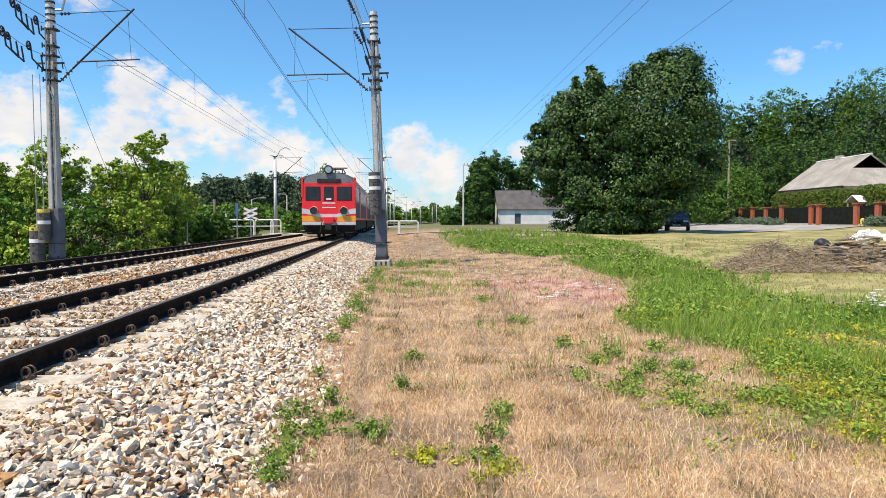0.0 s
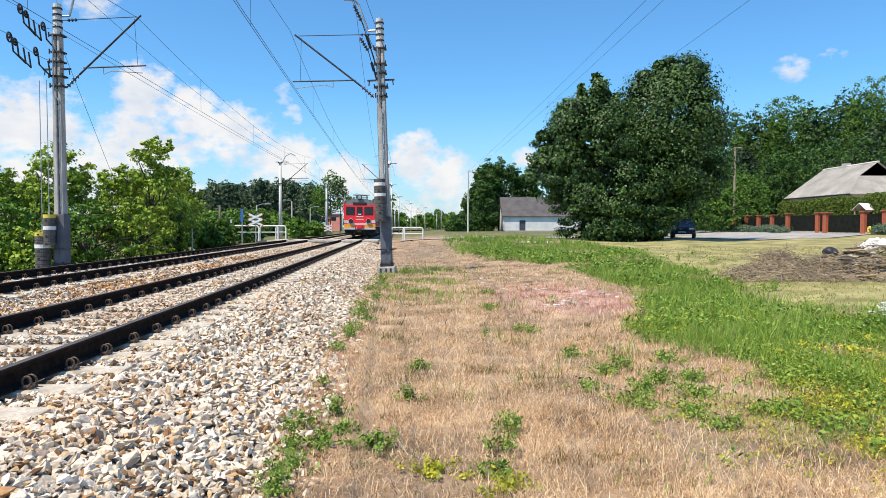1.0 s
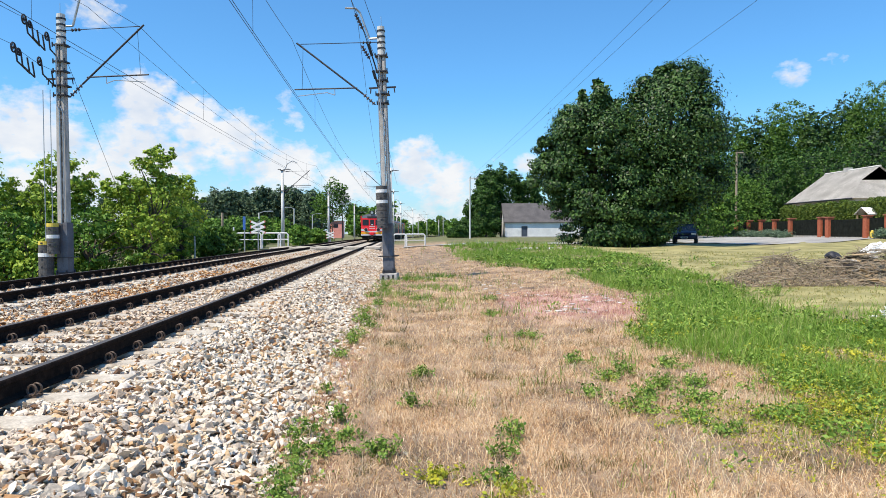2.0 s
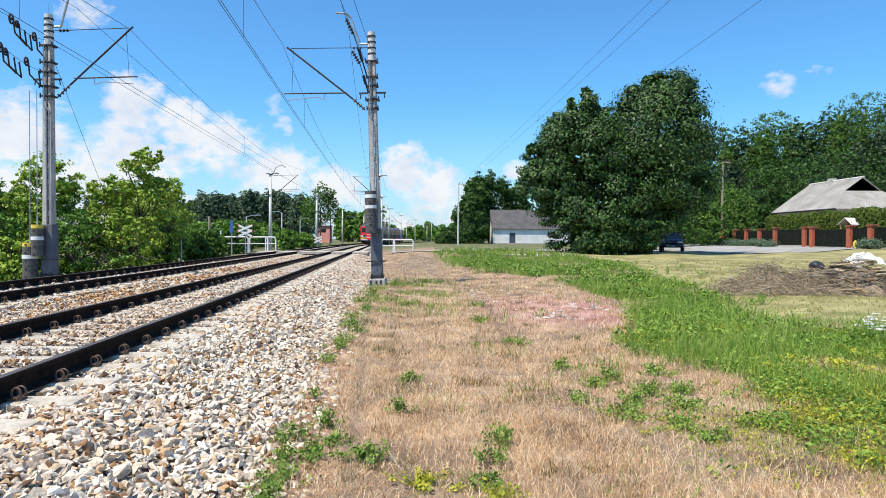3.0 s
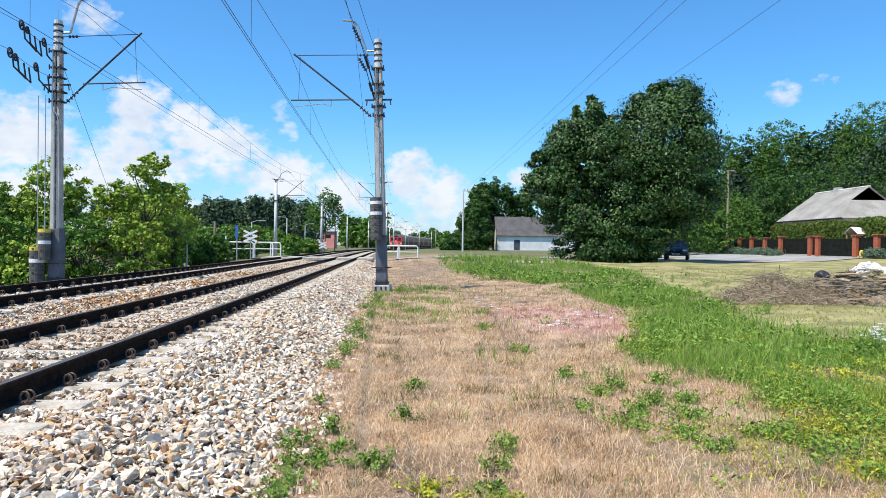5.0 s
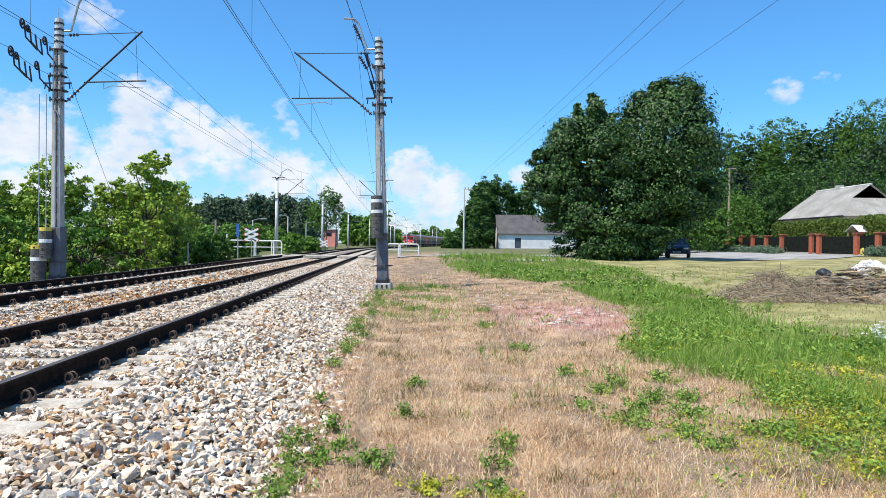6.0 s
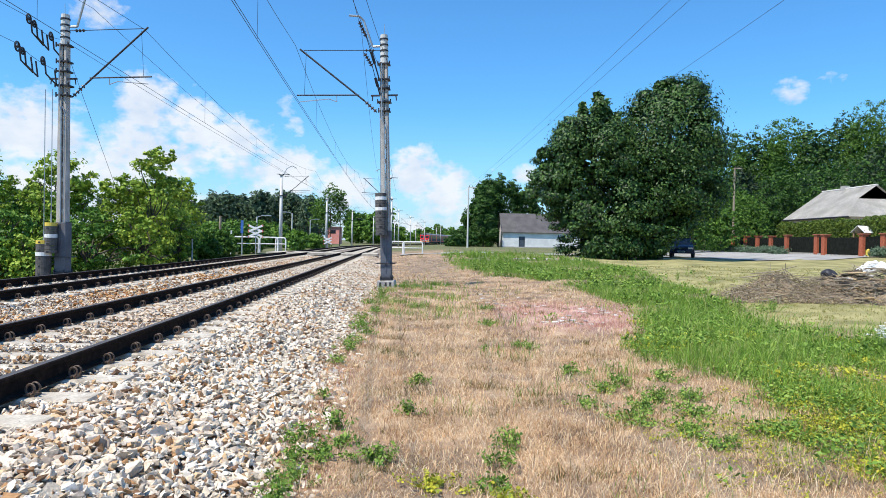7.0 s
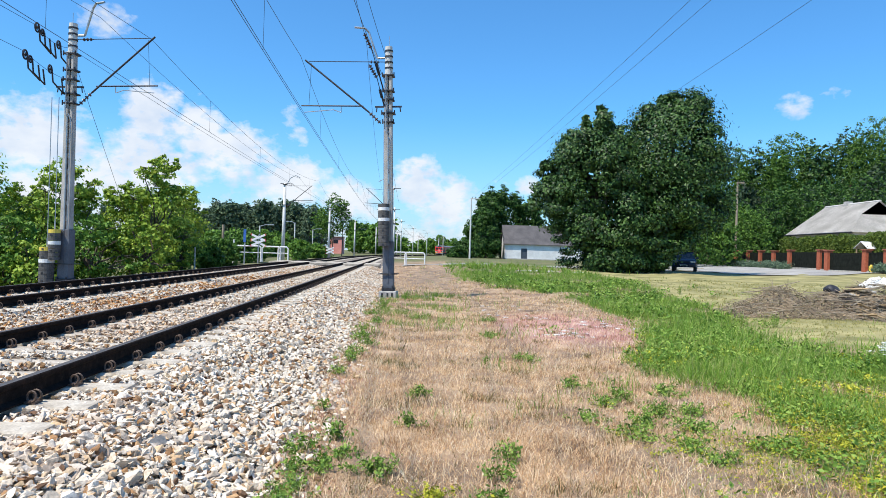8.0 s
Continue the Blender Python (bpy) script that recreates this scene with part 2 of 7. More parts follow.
def box(bm, x0, x1, y0, y1, z0, z1, bevel=0.0, slot=0):
    b = bmesh.ops.create_cube(bm, size=1.0)["verts"]
    for v in b:
        v.co = Vector(((x0 + x1) / 2 + v.co.x * (x1 - x0), (y0 + y1) / 2 + v.co.y * (y1 - y0), (z0 + z1) / 2 + v.co.z * (z1 - z0)))
    faces = {f for v in b for f in v.link_faces}
    for f in faces:
        f.material_index = slot
    if bevel:
        edges = {e for v in b for e in v.link_edges}
        bmesh.ops.bevel(bm, geom=list(edges), offset=bevel, segments=2, affect="EDGES", profile=0.6)
    return b


def boxed(*sizes, bevel=0.0):
    bm = bmesh.new()
    box(bm, *sizes, bevel=bevel)
    return bm


def rod(bm, a, b, r, r2=None, n=8, caps=True, slot=0):
    """A round bar from a to b."""
    a, b = Vector(a), Vector(b)
    d = b - a
    made = bmesh.ops.create_cone(bm, cap_ends=caps, segments=n, radius1=r, radius2=r if r2 is None else r2, depth=d.length)["verts"]
    m = Matrix.Translation((a + b) / 2) @ d.to_track_quat("Z", "Y").to_matrix().to_4x4()
    for v in made:
        v.co = m @ v.co
    for f in {f for v in made for f in v.link_faces}:
        f.material_index = slot
    return made


def rods(points, r, n=6, bm=None):
    bm = bm or bmesh.new()
    for a, b in zip(points, points[1:]):
        rod(bm, a, b, r, n=n)
    return bm


def ring(bm, centre, axis, R, r, n=14, k=6):
    axis = Vector(axis).normalized()
    q = axis.to_track_quat("Z", "Y").to_matrix()
    grid = []
    for i in range(n):
        a = 2 * math.pi * i / n
        row = []
        for j in range(k):
            b = 2 * math.pi * j / k
            row.append(bm.verts.new(Vector(centre) + q @ Vector(((R + r * math.cos(b)) * math.cos(a), (R + r * math.cos(b)) * math.sin(a), r * math.sin(b)))))
        grid.append(row)
    for i in range(n):
        for j in range(k):
            bm.faces.new((grid[i][j], grid[(i + 1) % n][j], grid[(i + 1) % n][(j + 1) % k], grid[i][(j + 1) % k]))


def tube_data(points, r, k=5):
    """Vertices and faces of a thin tube along points."""
    P = np.array(points, float)
    T = np.gradient(P, axis=0)
    T /= np.linalg.norm(T, axis=1)[:, None]
    up = np.array([0.0, 0.0, 1.0])
    S = np.cross(T, up)
    S[np.linalg.norm(S, axis=1) < 1e-3] = (1, 0, 0)
    S /= np.linalg.norm(S, axis=1)[:, None]
    U = np.cross(S, T)
    a = np.arange(k) * 2 * np.pi / k
    V = (P[:, None] + r * (S[:, None] * np.cos(a)[None, :, None] + U[:, None] * np.sin(a)[None, :, None])).reshape(-1, 3)
    F = [(i * k + j, i * k + (j + 1) % k, (i + 1) * k + (j + 1) % k, (i + 1) * k + j) for i in range(len(P) - 1) for j in range(k)]
    return V.tolist(), F


def tube(name, points, r, mat, parent=None, k=5):
    V, F = tube_data(points, r, k)
    return mesh_object(name, V, F, mat, parent, smooth=True)


def smooth01(a, b, v):
    t = np.clip((np.asarray(v, float) - a) / (b - a), 0, 1)
    return t * t * (3 - 2 * t)


# ---- the railway's line: straight, then a wide bend to the right ----
START, HEAD, BEND_AT, RADIUS = (-3.37, 0.0), radians(-4.3), 85.0, 620.0
GAP = 3.92


def line(s, off=0.0):
    """Plan point and heading (clockwise from +y) of the near track's axis at s metres, off metres to its right."""
    x = START[0] + math.sin(HEAD) * min(s, BEND_AT)
    y = START[1] + math.cos(HEAD) * min(s, BEND_AT)
    h = HEAD
    if s > BEND_AT:
        a = (s - BEND_AT) / RADIUS
        h = HEAD + a
        x += RADIUS * (math.cos(HEAD) - math.cos(h))
        y += RADIUS * (math.sin(h) - math.sin(HEAD))
    return x + off * math.cos(h), y - off * math.sin(h), h


def on_line(s, off=0.0, z=0.0, turn=0.0):
    x, y, h = line(s, off)
    return pose(x, y, z, 0, 0, -math.degrees(h) + turn)


def off_line(x, y):
    """s and offset of plan points from the straight part of the near track (arrays)."""
    dx, dy = np.asarray(x, float) - START[0], np.asarray(y, float) - START[1]
    s = dx * math.sin(HEAD) + dy * math.cos(HEAD)
    d = dx * math.cos(HEAD) - dy * math.sin(HEAD)
    cx, cy = line(BEND_AT)[0] + RADIUS * math.cos(HEAD), line(BEND_AT)[1] - RADIUS * math.sin(HEAD)
    rr = np.hypot(np.asarray(x) - cx, np.asarray(y) - cy)
    return s, np.where(s > BEND_AT, RADIUS - rr, d)


RAIL_TOP, SLEEPER_TOP = 0.50, 0.335


def height(x, y):
    """The ground's height."""
    x, y = np.asarray(x, float), np.asarray(y, float)
    s, d = off_line(x, y)
    z = 0.62 * smooth01(9, 48, y) * smooth01(2.5, 9, d) + 0.3 * smooth01(34, 50, y) * (1 - smooth01(2.5, 9, d)) * smooth01(0, 2, d) + 0.12 * smooth01(-3, 3, -d) * smooth01(30, 60, y)
    z = z + 0.10 * smooth01(48, 120, y)
    # the ditch with tall grass, and the bank of the lawn beyond it
    dx = (x - (5.2 + 0.05 * (y - 10)))
    z = z - 0.10 * np.exp(-(dx / 1.6) ** 2) * smooth01(5, 9, y) * (1 - smooth01(26, 40, y))
    z = z + 0.06 * (np.sin(x * 0.9 + 1.3 * np.sin(y * 0.31)) * np.sin(y * 0.47 + 0.6)) * smooth01(2.6, 5, d) * (1 - smooth01(60, 90, y))
    # low ground behind the far track
    left = -d - GAP
    z = z - 1.7 * smooth01(4.0, 8.5, left) * (1 - smooth01(38, 60, s))
    z = z + 0.35 * np.exp(-((left - 5.2) / 1.6) ** 2 - ((s - 42) / 5) ** 2)
    z = z + 0.42 * smooth01(20, 29.5, x) * smooth01(18, 40, y)
    # wooded hill
    z = z + 13 * smooth01(75, 150, y) * smooth01(30, 90, x)
    return z


# ---- ground ----
def cover(x, y):
    """Green, lawn, bare and rust-pink shares of the ground cover."""
    x, y = np.asarray(x, float), np.asarray(y, float)
    n = 0.5 * np.sin(x * 1.7 + np.sin(y * 0.9) * 1.3) + 0.5 * np.sin(y * 1.1 + np.sin(x * 1.3 + 2) * 1.5)
    edge = np.interp(y, [2, 4.2, 5, 5.7, 6.6, 7.5, 8.5, 10, 12.5, 17, 22, 26, 33, 45], [3.3, 2.6, 2.2, 2.3, 3.3, 2.9, 2.75, 2.7, 3.8, 4.6, 3.4, 1.6, 0.4, 0.0])
    green = smooth01(-0.35, 0.45, x - edge + 0.35 * n) * (0.75 + 0.25 * smooth01(4.6, 6.4, y))
    lawn_edge = np.interp(y, [8, 10.6, 11.4, 12.2, 14, 17, 22, 30, 38, 46], [13, 9.0, 7.2, 6.1, 6.2, 7.0, 8.0, 8.5, 8.2, 6.0])
    lawn = smooth01(-0.4, 0.6, x - lawn_edge + 0.4 * n) * smooth01(7, 12, y) * (1 - smooth01(47, 51, y))
    pink = np.exp(-((x - 2.6) / 1.5) ** 4 - ((y - 13.4) / 2.3) ** 4)
    bare = 0.6 * np.exp(-((x + 0.9) / 1.3) ** 4 - ((y - 34) / 11) ** 4)
    # bare grey soil, toned darker for shadow among the tufts
    bare = np.maximum(bare, 0.9 * np.exp(-((x - 2.0) / 0.75) ** 4 - ((y - 4.5) / 0.75) ** 4) * (0.6 + 0.4 * n))
    bare = np.maximum(bare, 0.7 * np.exp(-((x + 0.05) / 0.4) ** 4 - ((y - 3.7) / 0.5) ** 4))
    return green, lawn, pink, np.clip(bare, 0, 1)


def axis(lo, hi, near0, near1, fine_step, grow=1.12):
    vals = list(np.arange(near0, near1 + 1e-6, fine_step))
    st, v = fine_step, near1
    while v < hi:
        st *= grow
        v = min(v + st, hi)
        vals.append(v)
    st, v = fine_step, near0
    while v > lo:
        st *= grow
        v = max(v - st, lo)
        vals.insert(0, v)
    return np.array(vals)


def ground_material():
    # dark stops, here and in the green, stand in for shadow between blades
    m = material("meadow_ground", [(0.3, (0.12, 0.078, 0.05)), (0.5, (0.3, 0.2, 0.125)), (0.7, (0.48, 0.345, 0.22))], scale=1.3, rough=0.95, bump=0.7, bump_scale=30, fine=(26, 0.3))
    nt = m.node_tree
    nodes, link = nt.nodes, nt.links.new
    bsdf = nodes["Principled BSDF"]
    col = bsdf.inputs["Base Color"].links[0].from_socket
    at = nodes.new("ShaderNodeVertexColor")
    at.layer_name = "cover"
    sep = nodes.new("ShaderNodeSeparateColor")
    link(at.outputs[0], sep.inputs[0])
    tc = nodes.new("ShaderNodeTexCoord")
    for chan, a, b, sc in ((0, (0.035, 0.06, 0.012), (0.12, 0.15, 0.035), 1.1), (1, (0.17, 0.16, 0.058), (0.35, 0.31, 0.135), 0.9), (2, (0.34, 0.17, 0.14), (0.52, 0.34, 0.29), 1.6)):
        nz = nodes.new("ShaderNodeTexNoise")
        nz.inputs["Scale"].default_value, nz.inputs["Detail"].default_value = sc, 8.0
        link(tc.outputs["Object"], nz.inputs["Vector"])
        rp = nodes.new("ShaderNodeValToRGB")
        rp.color_ramp.elements[0].position, rp.color_ramp.elements[0].color = 0.35, (*a, 1)
        rp.color_ramp.elements[1].position, rp.color_ramp.elements[1].color = 0.65, (*b, 1)
        link(nz.outputs["Fac"], rp.inputs[0])
        mx = nodes.new("ShaderNodeMix")
        mx.data_type = "RGBA"
        link(sep.outputs[chan], mx.inputs["Factor"])
        link(col, mx.inputs["A"])
        link(rp.outputs[0], mx.inputs["B"])
        col = mx.outputs["Result"]
    soil = nodes.new("ShaderNodeMix")
    soil.data_type = "RGBA"
    part_bare = nodes.new("ShaderNodeMath")
    part_bare.operation = "MULTIPLY"
    link(at.outputs["Alpha"], part_bare.inputs[0])
    part_bare.inputs[1].default_value = 0.75
    link(part_bare.outputs[0], soil.inputs["Factor"])
    link(col, soil.inputs["A"])
    # grey soil, with some shadow among the plants put into its tone
    soil.inputs["B"].default_value = (0.13, 0.1, 0.075, 1)
    link(soil.outputs["Result"], bsdf.inputs["Base Color"])
    return m


GROUND = ground_material()


def build_ground():
    xs = axis(-1600, 1600, -2.4, 9.0, 0.12, 1.16)
    ys = axis(-1200, 2400, 2.0, 18.0, 0.14, 1.13)
    X, Y = np.meshgrid(xs, ys)
    Z = height(X, Y)
    Z = Z + np.where((np.abs(X) < 14) & (Y < 40), 0.018 * np.sin(X * 5.1 + np.sin(Y * 3.3) * 2) * np.sin(Y * 4.3 + 1.7 * np.sin(X * 2.9)), 0)
    s, d = off_line(X, Y)
    Z = np.where((d < 2.1) & (d > -GAP - 2.4) & (s < 330), np.minimum(Z, -0.12), Z)
    nx, ny = len(xs), len(ys)
    V = np.stack([X, Y, Z], -1).reshape(-1, 3)
    i = np.arange((ny - 1) * nx).reshape(ny - 1, nx)[:, :-1].ravel()
    F = np.stack([i, i + 1, i + nx + 1, i + nx], 1)
    ob = mesh_object("ground", V.tolist(), F.tolist(), GROUND, smooth=True)
    g, l, p, b = [a.ravel() for a in cover(X, Y)]
    far = smooth01(55, 80, V[:, 1]) + smooth01(5, 7, -V[:, 0] - 6)
    pt = 0.5 + 0.25 * np.sin((V[:, 0] + 3) * 1.265 + 1.9 * np.sin(V[:, 1] * 0.935)) + 0.25 * np.sin(V[:, 1] * 1.595 + 1.5 * np.sin((V[:, 0] + 3) * 1.155 + 1))
    g = np.maximum(g * (1 - l) * smooth01(-0.05, 0.6, pt) * 0.85, np.clip(far, 0, 1) * 0.8)
    mound = np.exp(-((V[:, 0] + 15.0) / 2.2) ** 2 - ((V[:, 1] - 44) / 5) ** 2)
    g = g * (1 - np.clip(1.4 * mound, 0, 1))
    lay = ob.data.color_attributes.new("cover", "FLOAT_COLOR", "POINT")
    lay.data.foreach_set("color", np.stack([g, l, p * 0.9, b], 1).ravel())
    tagged(ob, "dry straw-coloured meadow with green ditch and mown lawn", "ground", kind="structure")


build_ground()


# ---- ballast, rails, sleepers ----
def bed_height(d):
    """Ballast surface at d metres right of the near track's axis."""
    top, foot = SLEEPER_TOP - 0.015, -0.02
    right = np.interp(d, [1.55, 2.75], [top, foot])
    left = np.interp(-d, [GAP + 1.6, GAP + 3.0], [top, -0.35])
    mid = top - 0.05 * np.exp(-((d + GAP / 2) / 0.55) ** 2)
    return np.minimum(np.minimum(right, left), mid)


def build_bed():
    prof = [2.8, 2.4, 2.0, 1.55, 0.6, -0.6, -1.4, -1.96, -2.5, -3.3, -4.6, -5.55, -6.1, -6.7, -7.0]
    ss = list(np.arange(-14, 102, 2.0)) + list(np.arange(102, 420, 6.0))
    V, F = [], []
    for s in ss:
        for d in prof:
            x, y, h = line(s, d)
            V.append((x, y, float(bed_height(d)) - 0.03))
    n = len(prof)
    for a in range(len(ss) - 1):
        for b in range(n - 1):
            F.append((a * n + b, (a + 1) * n + b, (a + 1) * n + b + 1, a * n + b + 1))
    ob = mesh_object("ballast_bed", V, F, BED_GAP_SHADE, smooth=True)
    tagged(ob, "crushed-stone ballast bed under two tracks, gap shade in its colour", "track bed", kind="structure")


build_bed()


def stone_shapes(rng, count=26, corners=11, flat=(0.42, 0.7)):
    """Angular chips of crushed rock: hulls of a few corners, each (points, faces)."""
    out = []
    while len(out) < count:
        p = rng.normal(size=(corners, 3))
        p /= np.linalg.norm(p, axis=1)[:, None]
        p *= np.array([1.15, rng.uniform(0.6, 0.95), rng.uniform(*flat)])
        bm = bmesh.new()
        for q in p:
            bm.verts.new(q)
        bmesh.ops.convex_hull(bm, input=bm.verts)
        bmesh.ops.delete(bm, geom=[v for v in bm.verts if not v.link_faces], context="VERTS")
        bm.verts.index_update()
        out.append((np.array([v.co[:] for v in bm.verts]), np.array([[v.index for v in f.verts] for f in bm.faces if len(f.verts) == 3])))
        bm.free()
    return out


def scatter_stones():
    rng = np.random.default_rng(4)
    near_shapes = stone_shapes(rng, 30, 10, (0.34, 0.58))
    # plainer stones for the farther stretches
    far_shapes = stone_shapes(rng, 20, 7)
    zones = [  # s from, s to, d from, d to, per square metre, size, near
        (-9, 1.5, 1.0, 2.9, 420, 0.042, 0), (-9, 2.5, -1.0, 1.0, 150, 0.04, 0), (-9, 6, -3.0, -1.0, 120, 0.042, 0), (-9, 9, -6.4, -3.0, 80, 0.045, 0),
        (1.5, 7, 1.0, 2.95, 1150, 0.035, 1), (7, 13, 1.0, 2.95, 750, 0.036, 0), (13, 32, 1.1, 2.9, 330, 0.039, 0), (32, 52, 1.2, 2.9, 150, 0.045, 0),
        (2.5, 13, -1.0, 1.0, 560, 0.033, 0), (13, 36, -1.0, 1.0, 270, 0.035, 0), (6, 14, -3.0, -1.0, 480, 0.034, 0), (14, 46, -3.0, -1.0, 210, 0.042, 0),
        (9, 40, -5.2, -3.0, 160, 0.042, 0), (9, 40, -6.6, -5.2, 110, 0.046, 0)]
    heaps = {False: ([], [], 0), True: ([], [], 0)}
    for s0, s1, d0, d1, per, r, near in zones:
        n = int((s1 - s0) * (d1 - d0) * per)
        s, d = rng.uniform(s0, s1, n), rng.uniform(d0, d1, n)
        # keep most stones off the sleepers and all off the rails
        k = np.abs(((s - SLEEPER_AT) / 0.6 + 0.5) % 1 - 0.5) * 0.6
        on = (k < 0.135) & ((np.abs(d) < 1.3) | (np.abs(d + GAP) < 1.3))
        railed = np.min(np.abs(d[:, None] - np.array([0.752, -0.752, -GAP + 0.752, -GAP - 0.752])), axis=1) < 0.11
        keep = (~on | (rng.random(n) < 0.07)) & ~railed
        keep &= rng.random(n) < 0.15 + 0.85 * (1 - smooth01(2.45, 2.95, d))
        s, d = s[keep], d[keep]
        n = len(s)
        x = START[0] + math.sin(HEAD) * s + math.cos(HEAD) * d
        y = START[1] + math.cos(HEAD) * s - math.sin(HEAD) * d
        z = np.maximum(bed_height(d) - 0.012, np.where(d > 2.2, height(x, y), -9))
        P = np.stack([x, y, z + rng.uniform(-0.014, 0.02, n)], 1)
        S = r * 0.93 * np.minimum(rng.lognormal(0, 0.32, n), 1.75)
        q = rng.normal(size=(n, 4))
        q[:, 1:3] *= 0.33
        q /= np.linalg.norm(q, axis=1)[:, None]
        w, a, b, c = q.T
        R = np.stack([1 - 2 * (b * b + c * c), 2 * (a * b - c * w), 2 * (a * c + b * w), 2 * (a * b + c * w), 1 - 2 * (a * a + c * c), 2 * (b * c - a * w), 2 * (a * c - b * w), 2 * (b * c + a * w), 1 - 2 * (a * a + b * b)], 1).reshape(n, 3, 3)
        # the old stones between the tracks are stained by rust
        stain = smooth01(-3.15, -2.7, d) * (1 - smooth01(-1.5, -1.0, d)) * (0.35 + 0.65 * np.sin(s * 0.55 + 0.4) ** 2) * (1 - 0.55 * smooth01(24, 40, s))
        rusty = rng.random(n) < 0.85 * stain
        shapes = near_shapes if near else far_shapes
        which = rng.integers(0, len(shapes), n)
        for old in (False, True):
            VV, FF, n0 = heaps[old]
            for i, (pts, faces) in enumerate(shapes):
                m = (which == i) & (rusty == old)
                if not m.any():
                    continue
                V = np.einsum("nij,kj->nki", R[m], pts) * S[m][:, None, None] + P[m][:, None]
                VV.append(V.reshape(-1, 3))
                FF.append((faces[None] + (np.arange(len(V)) * len(pts))[:, None, None]).reshape(-1, 3) + n0)
                n0 += V.shape[0] * V.shape[1]
            heaps[old] = (VV, FF, n0)
    ob = fast_mesh("ballast_stones", np.concatenate(heaps[False][0]), np.concatenate(heaps[False][1]), STONE)
    tagged(ob, "pale cream, grey and tan crushed ballast stones", "ballast", kind="stuff")
    ob = fast_mesh("rusty_ballast_stones", np.concatenate(heaps[True][0]), np.concatenate(heaps[True][1]), RUSTY_STONE)
    tagged(ob, "rust-brown ballast stones between the two tracks", "ballast", kind="stuff")


def fast_mesh(name, V, F, mat, parent=None):
    """A mesh of equal-sided faces from arrays."""
    me = bpy.data.meshes.new(name)
    me.vertices.add(len(V))
    me.vertices.foreach_set("co", np.ascontiguousarray(V, dtype=np.float32).ravel())
    k = F.shape[1]
    me.loops.add(F.size)
    me.loops.foreach_set("vertex_index", np.ascontiguousarray(F, dtype=np.int32).ravel())
    me.polygons.add(len(F))
    me.polygons.foreach_set("loop_start", np.arange(0, F.size, k, dtype=np.int32))
    me.polygons.foreach_set("loop_total", np.full(len(F), k, dtype=np.int32))
    me.update(calc_edges=True)
    me.polygons.foreach_set("use_smooth", np.zeros(len(F), dtype=bool))
    me.materials.append(mat)
    ob = new(name, me)
    ob.parent = parent
    return ob


SLEEPER_AT = 4.44
scatter_stones()


def rail_mesh(name, off, parent, s_end=330.0):
    # foot, web and head of the rail; the worn top is a strip of its own material
    prof = [(-0.0625, 0.0), (0.0625, 0.0), (0.0625, 0.012), (0.011, 0.032), (0.009, 0.105), (0.035, 0.122), (0.036, 0.15), (0.028, 0.159), (-0.028, 0.159), (-0.036, 0.15), (-0.035, 0.122), (-0.009, 0.105), (-0.011, 0.032), (-0.0625, 0.012)]
    ss = list(np.arange(-14, 100, 4.0)) + list(np.arange(100, s_end, 3.0))
    n = len(prof)
    V, F, M = [], [], []
    for s in ss:
        for a, b in prof:
            x, y, h = line(s, off + a)
            V.append((x, y, RAIL_TOP - 0.159 + b))
    for i in range(len(ss) - 1):
        for j in range(n):
            F.append((i * n + j, i * n + (j + 1) % n, (i + 1) * n + (j + 1) % n, (i + 1) * n + j))
            M.append(1 if j == 7 else 0)
    ob = mesh_object(name, V, F, [RAIL, RAILTOP], parent)
    ob.data.polygons.foreach_set("material_index", M)
    return ob


def sleeper_mesh():
    bm = bmesh.new()
    # a concrete sleeper, waisted in the middle, with sloped flanks
    rows = [(-1.3, 0.11, 0.14, -0.05), (-1.27, 0.12, 0.15, 0.0), (-0.95, 0.12, 0.15, 0.0), (-0.55, 0.12, 0.15, 0.0), (-0.4, 0.10, 0.13, -0.03), (0.4, 0.10, 0.13, -0.03), (0.55, 0.12, 0.15, 0.0), (0.95, 0.12, 0.15, 0.0), (1.27, 0.12, 0.15, 0.0), (1.3, 0.11, 0.14, -0.05)]
    sec = []
    for x, t, b, z in rows:
        sec.append([bm.verts.new((x, -b, -0.2)), bm.verts.new((x, -t, z - 0.012)), bm.verts.new((x, -t + 0.014, z)), bm.verts.new((x, t - 0.014, z)), bm.verts.new((x, t, z - 0.012)), bm.verts.new((x, b, -0.2))])
    for a, b in zip(sec, sec[1:]):
        for i in range(5):
            bm.faces.new((a[i], a[i + 1], b[i + 1], b[i]))
    bm.faces.new(sec[0])
    bm.faces.new(sec[-1][::-1])
    return bm


def clip_mesh():
    bm = bmesh.new()
    # twin spring loops that press on the rail foot
    for y in (-0.035, 0.035):
        ring(bm, (0.108, y, 0.045), (0.25, 1, 0.15 if y > 0 else -0.15), 0.036, 0.0085, 12, 5)
    rod(bm, (0.1, -0.06, 0.012), (0.1, 0.06, 0.012), 0.011, n=6)
    box(bm, 0.066, 0.14, -0.05, 0.05, -0.004, 0.012)
    return bm


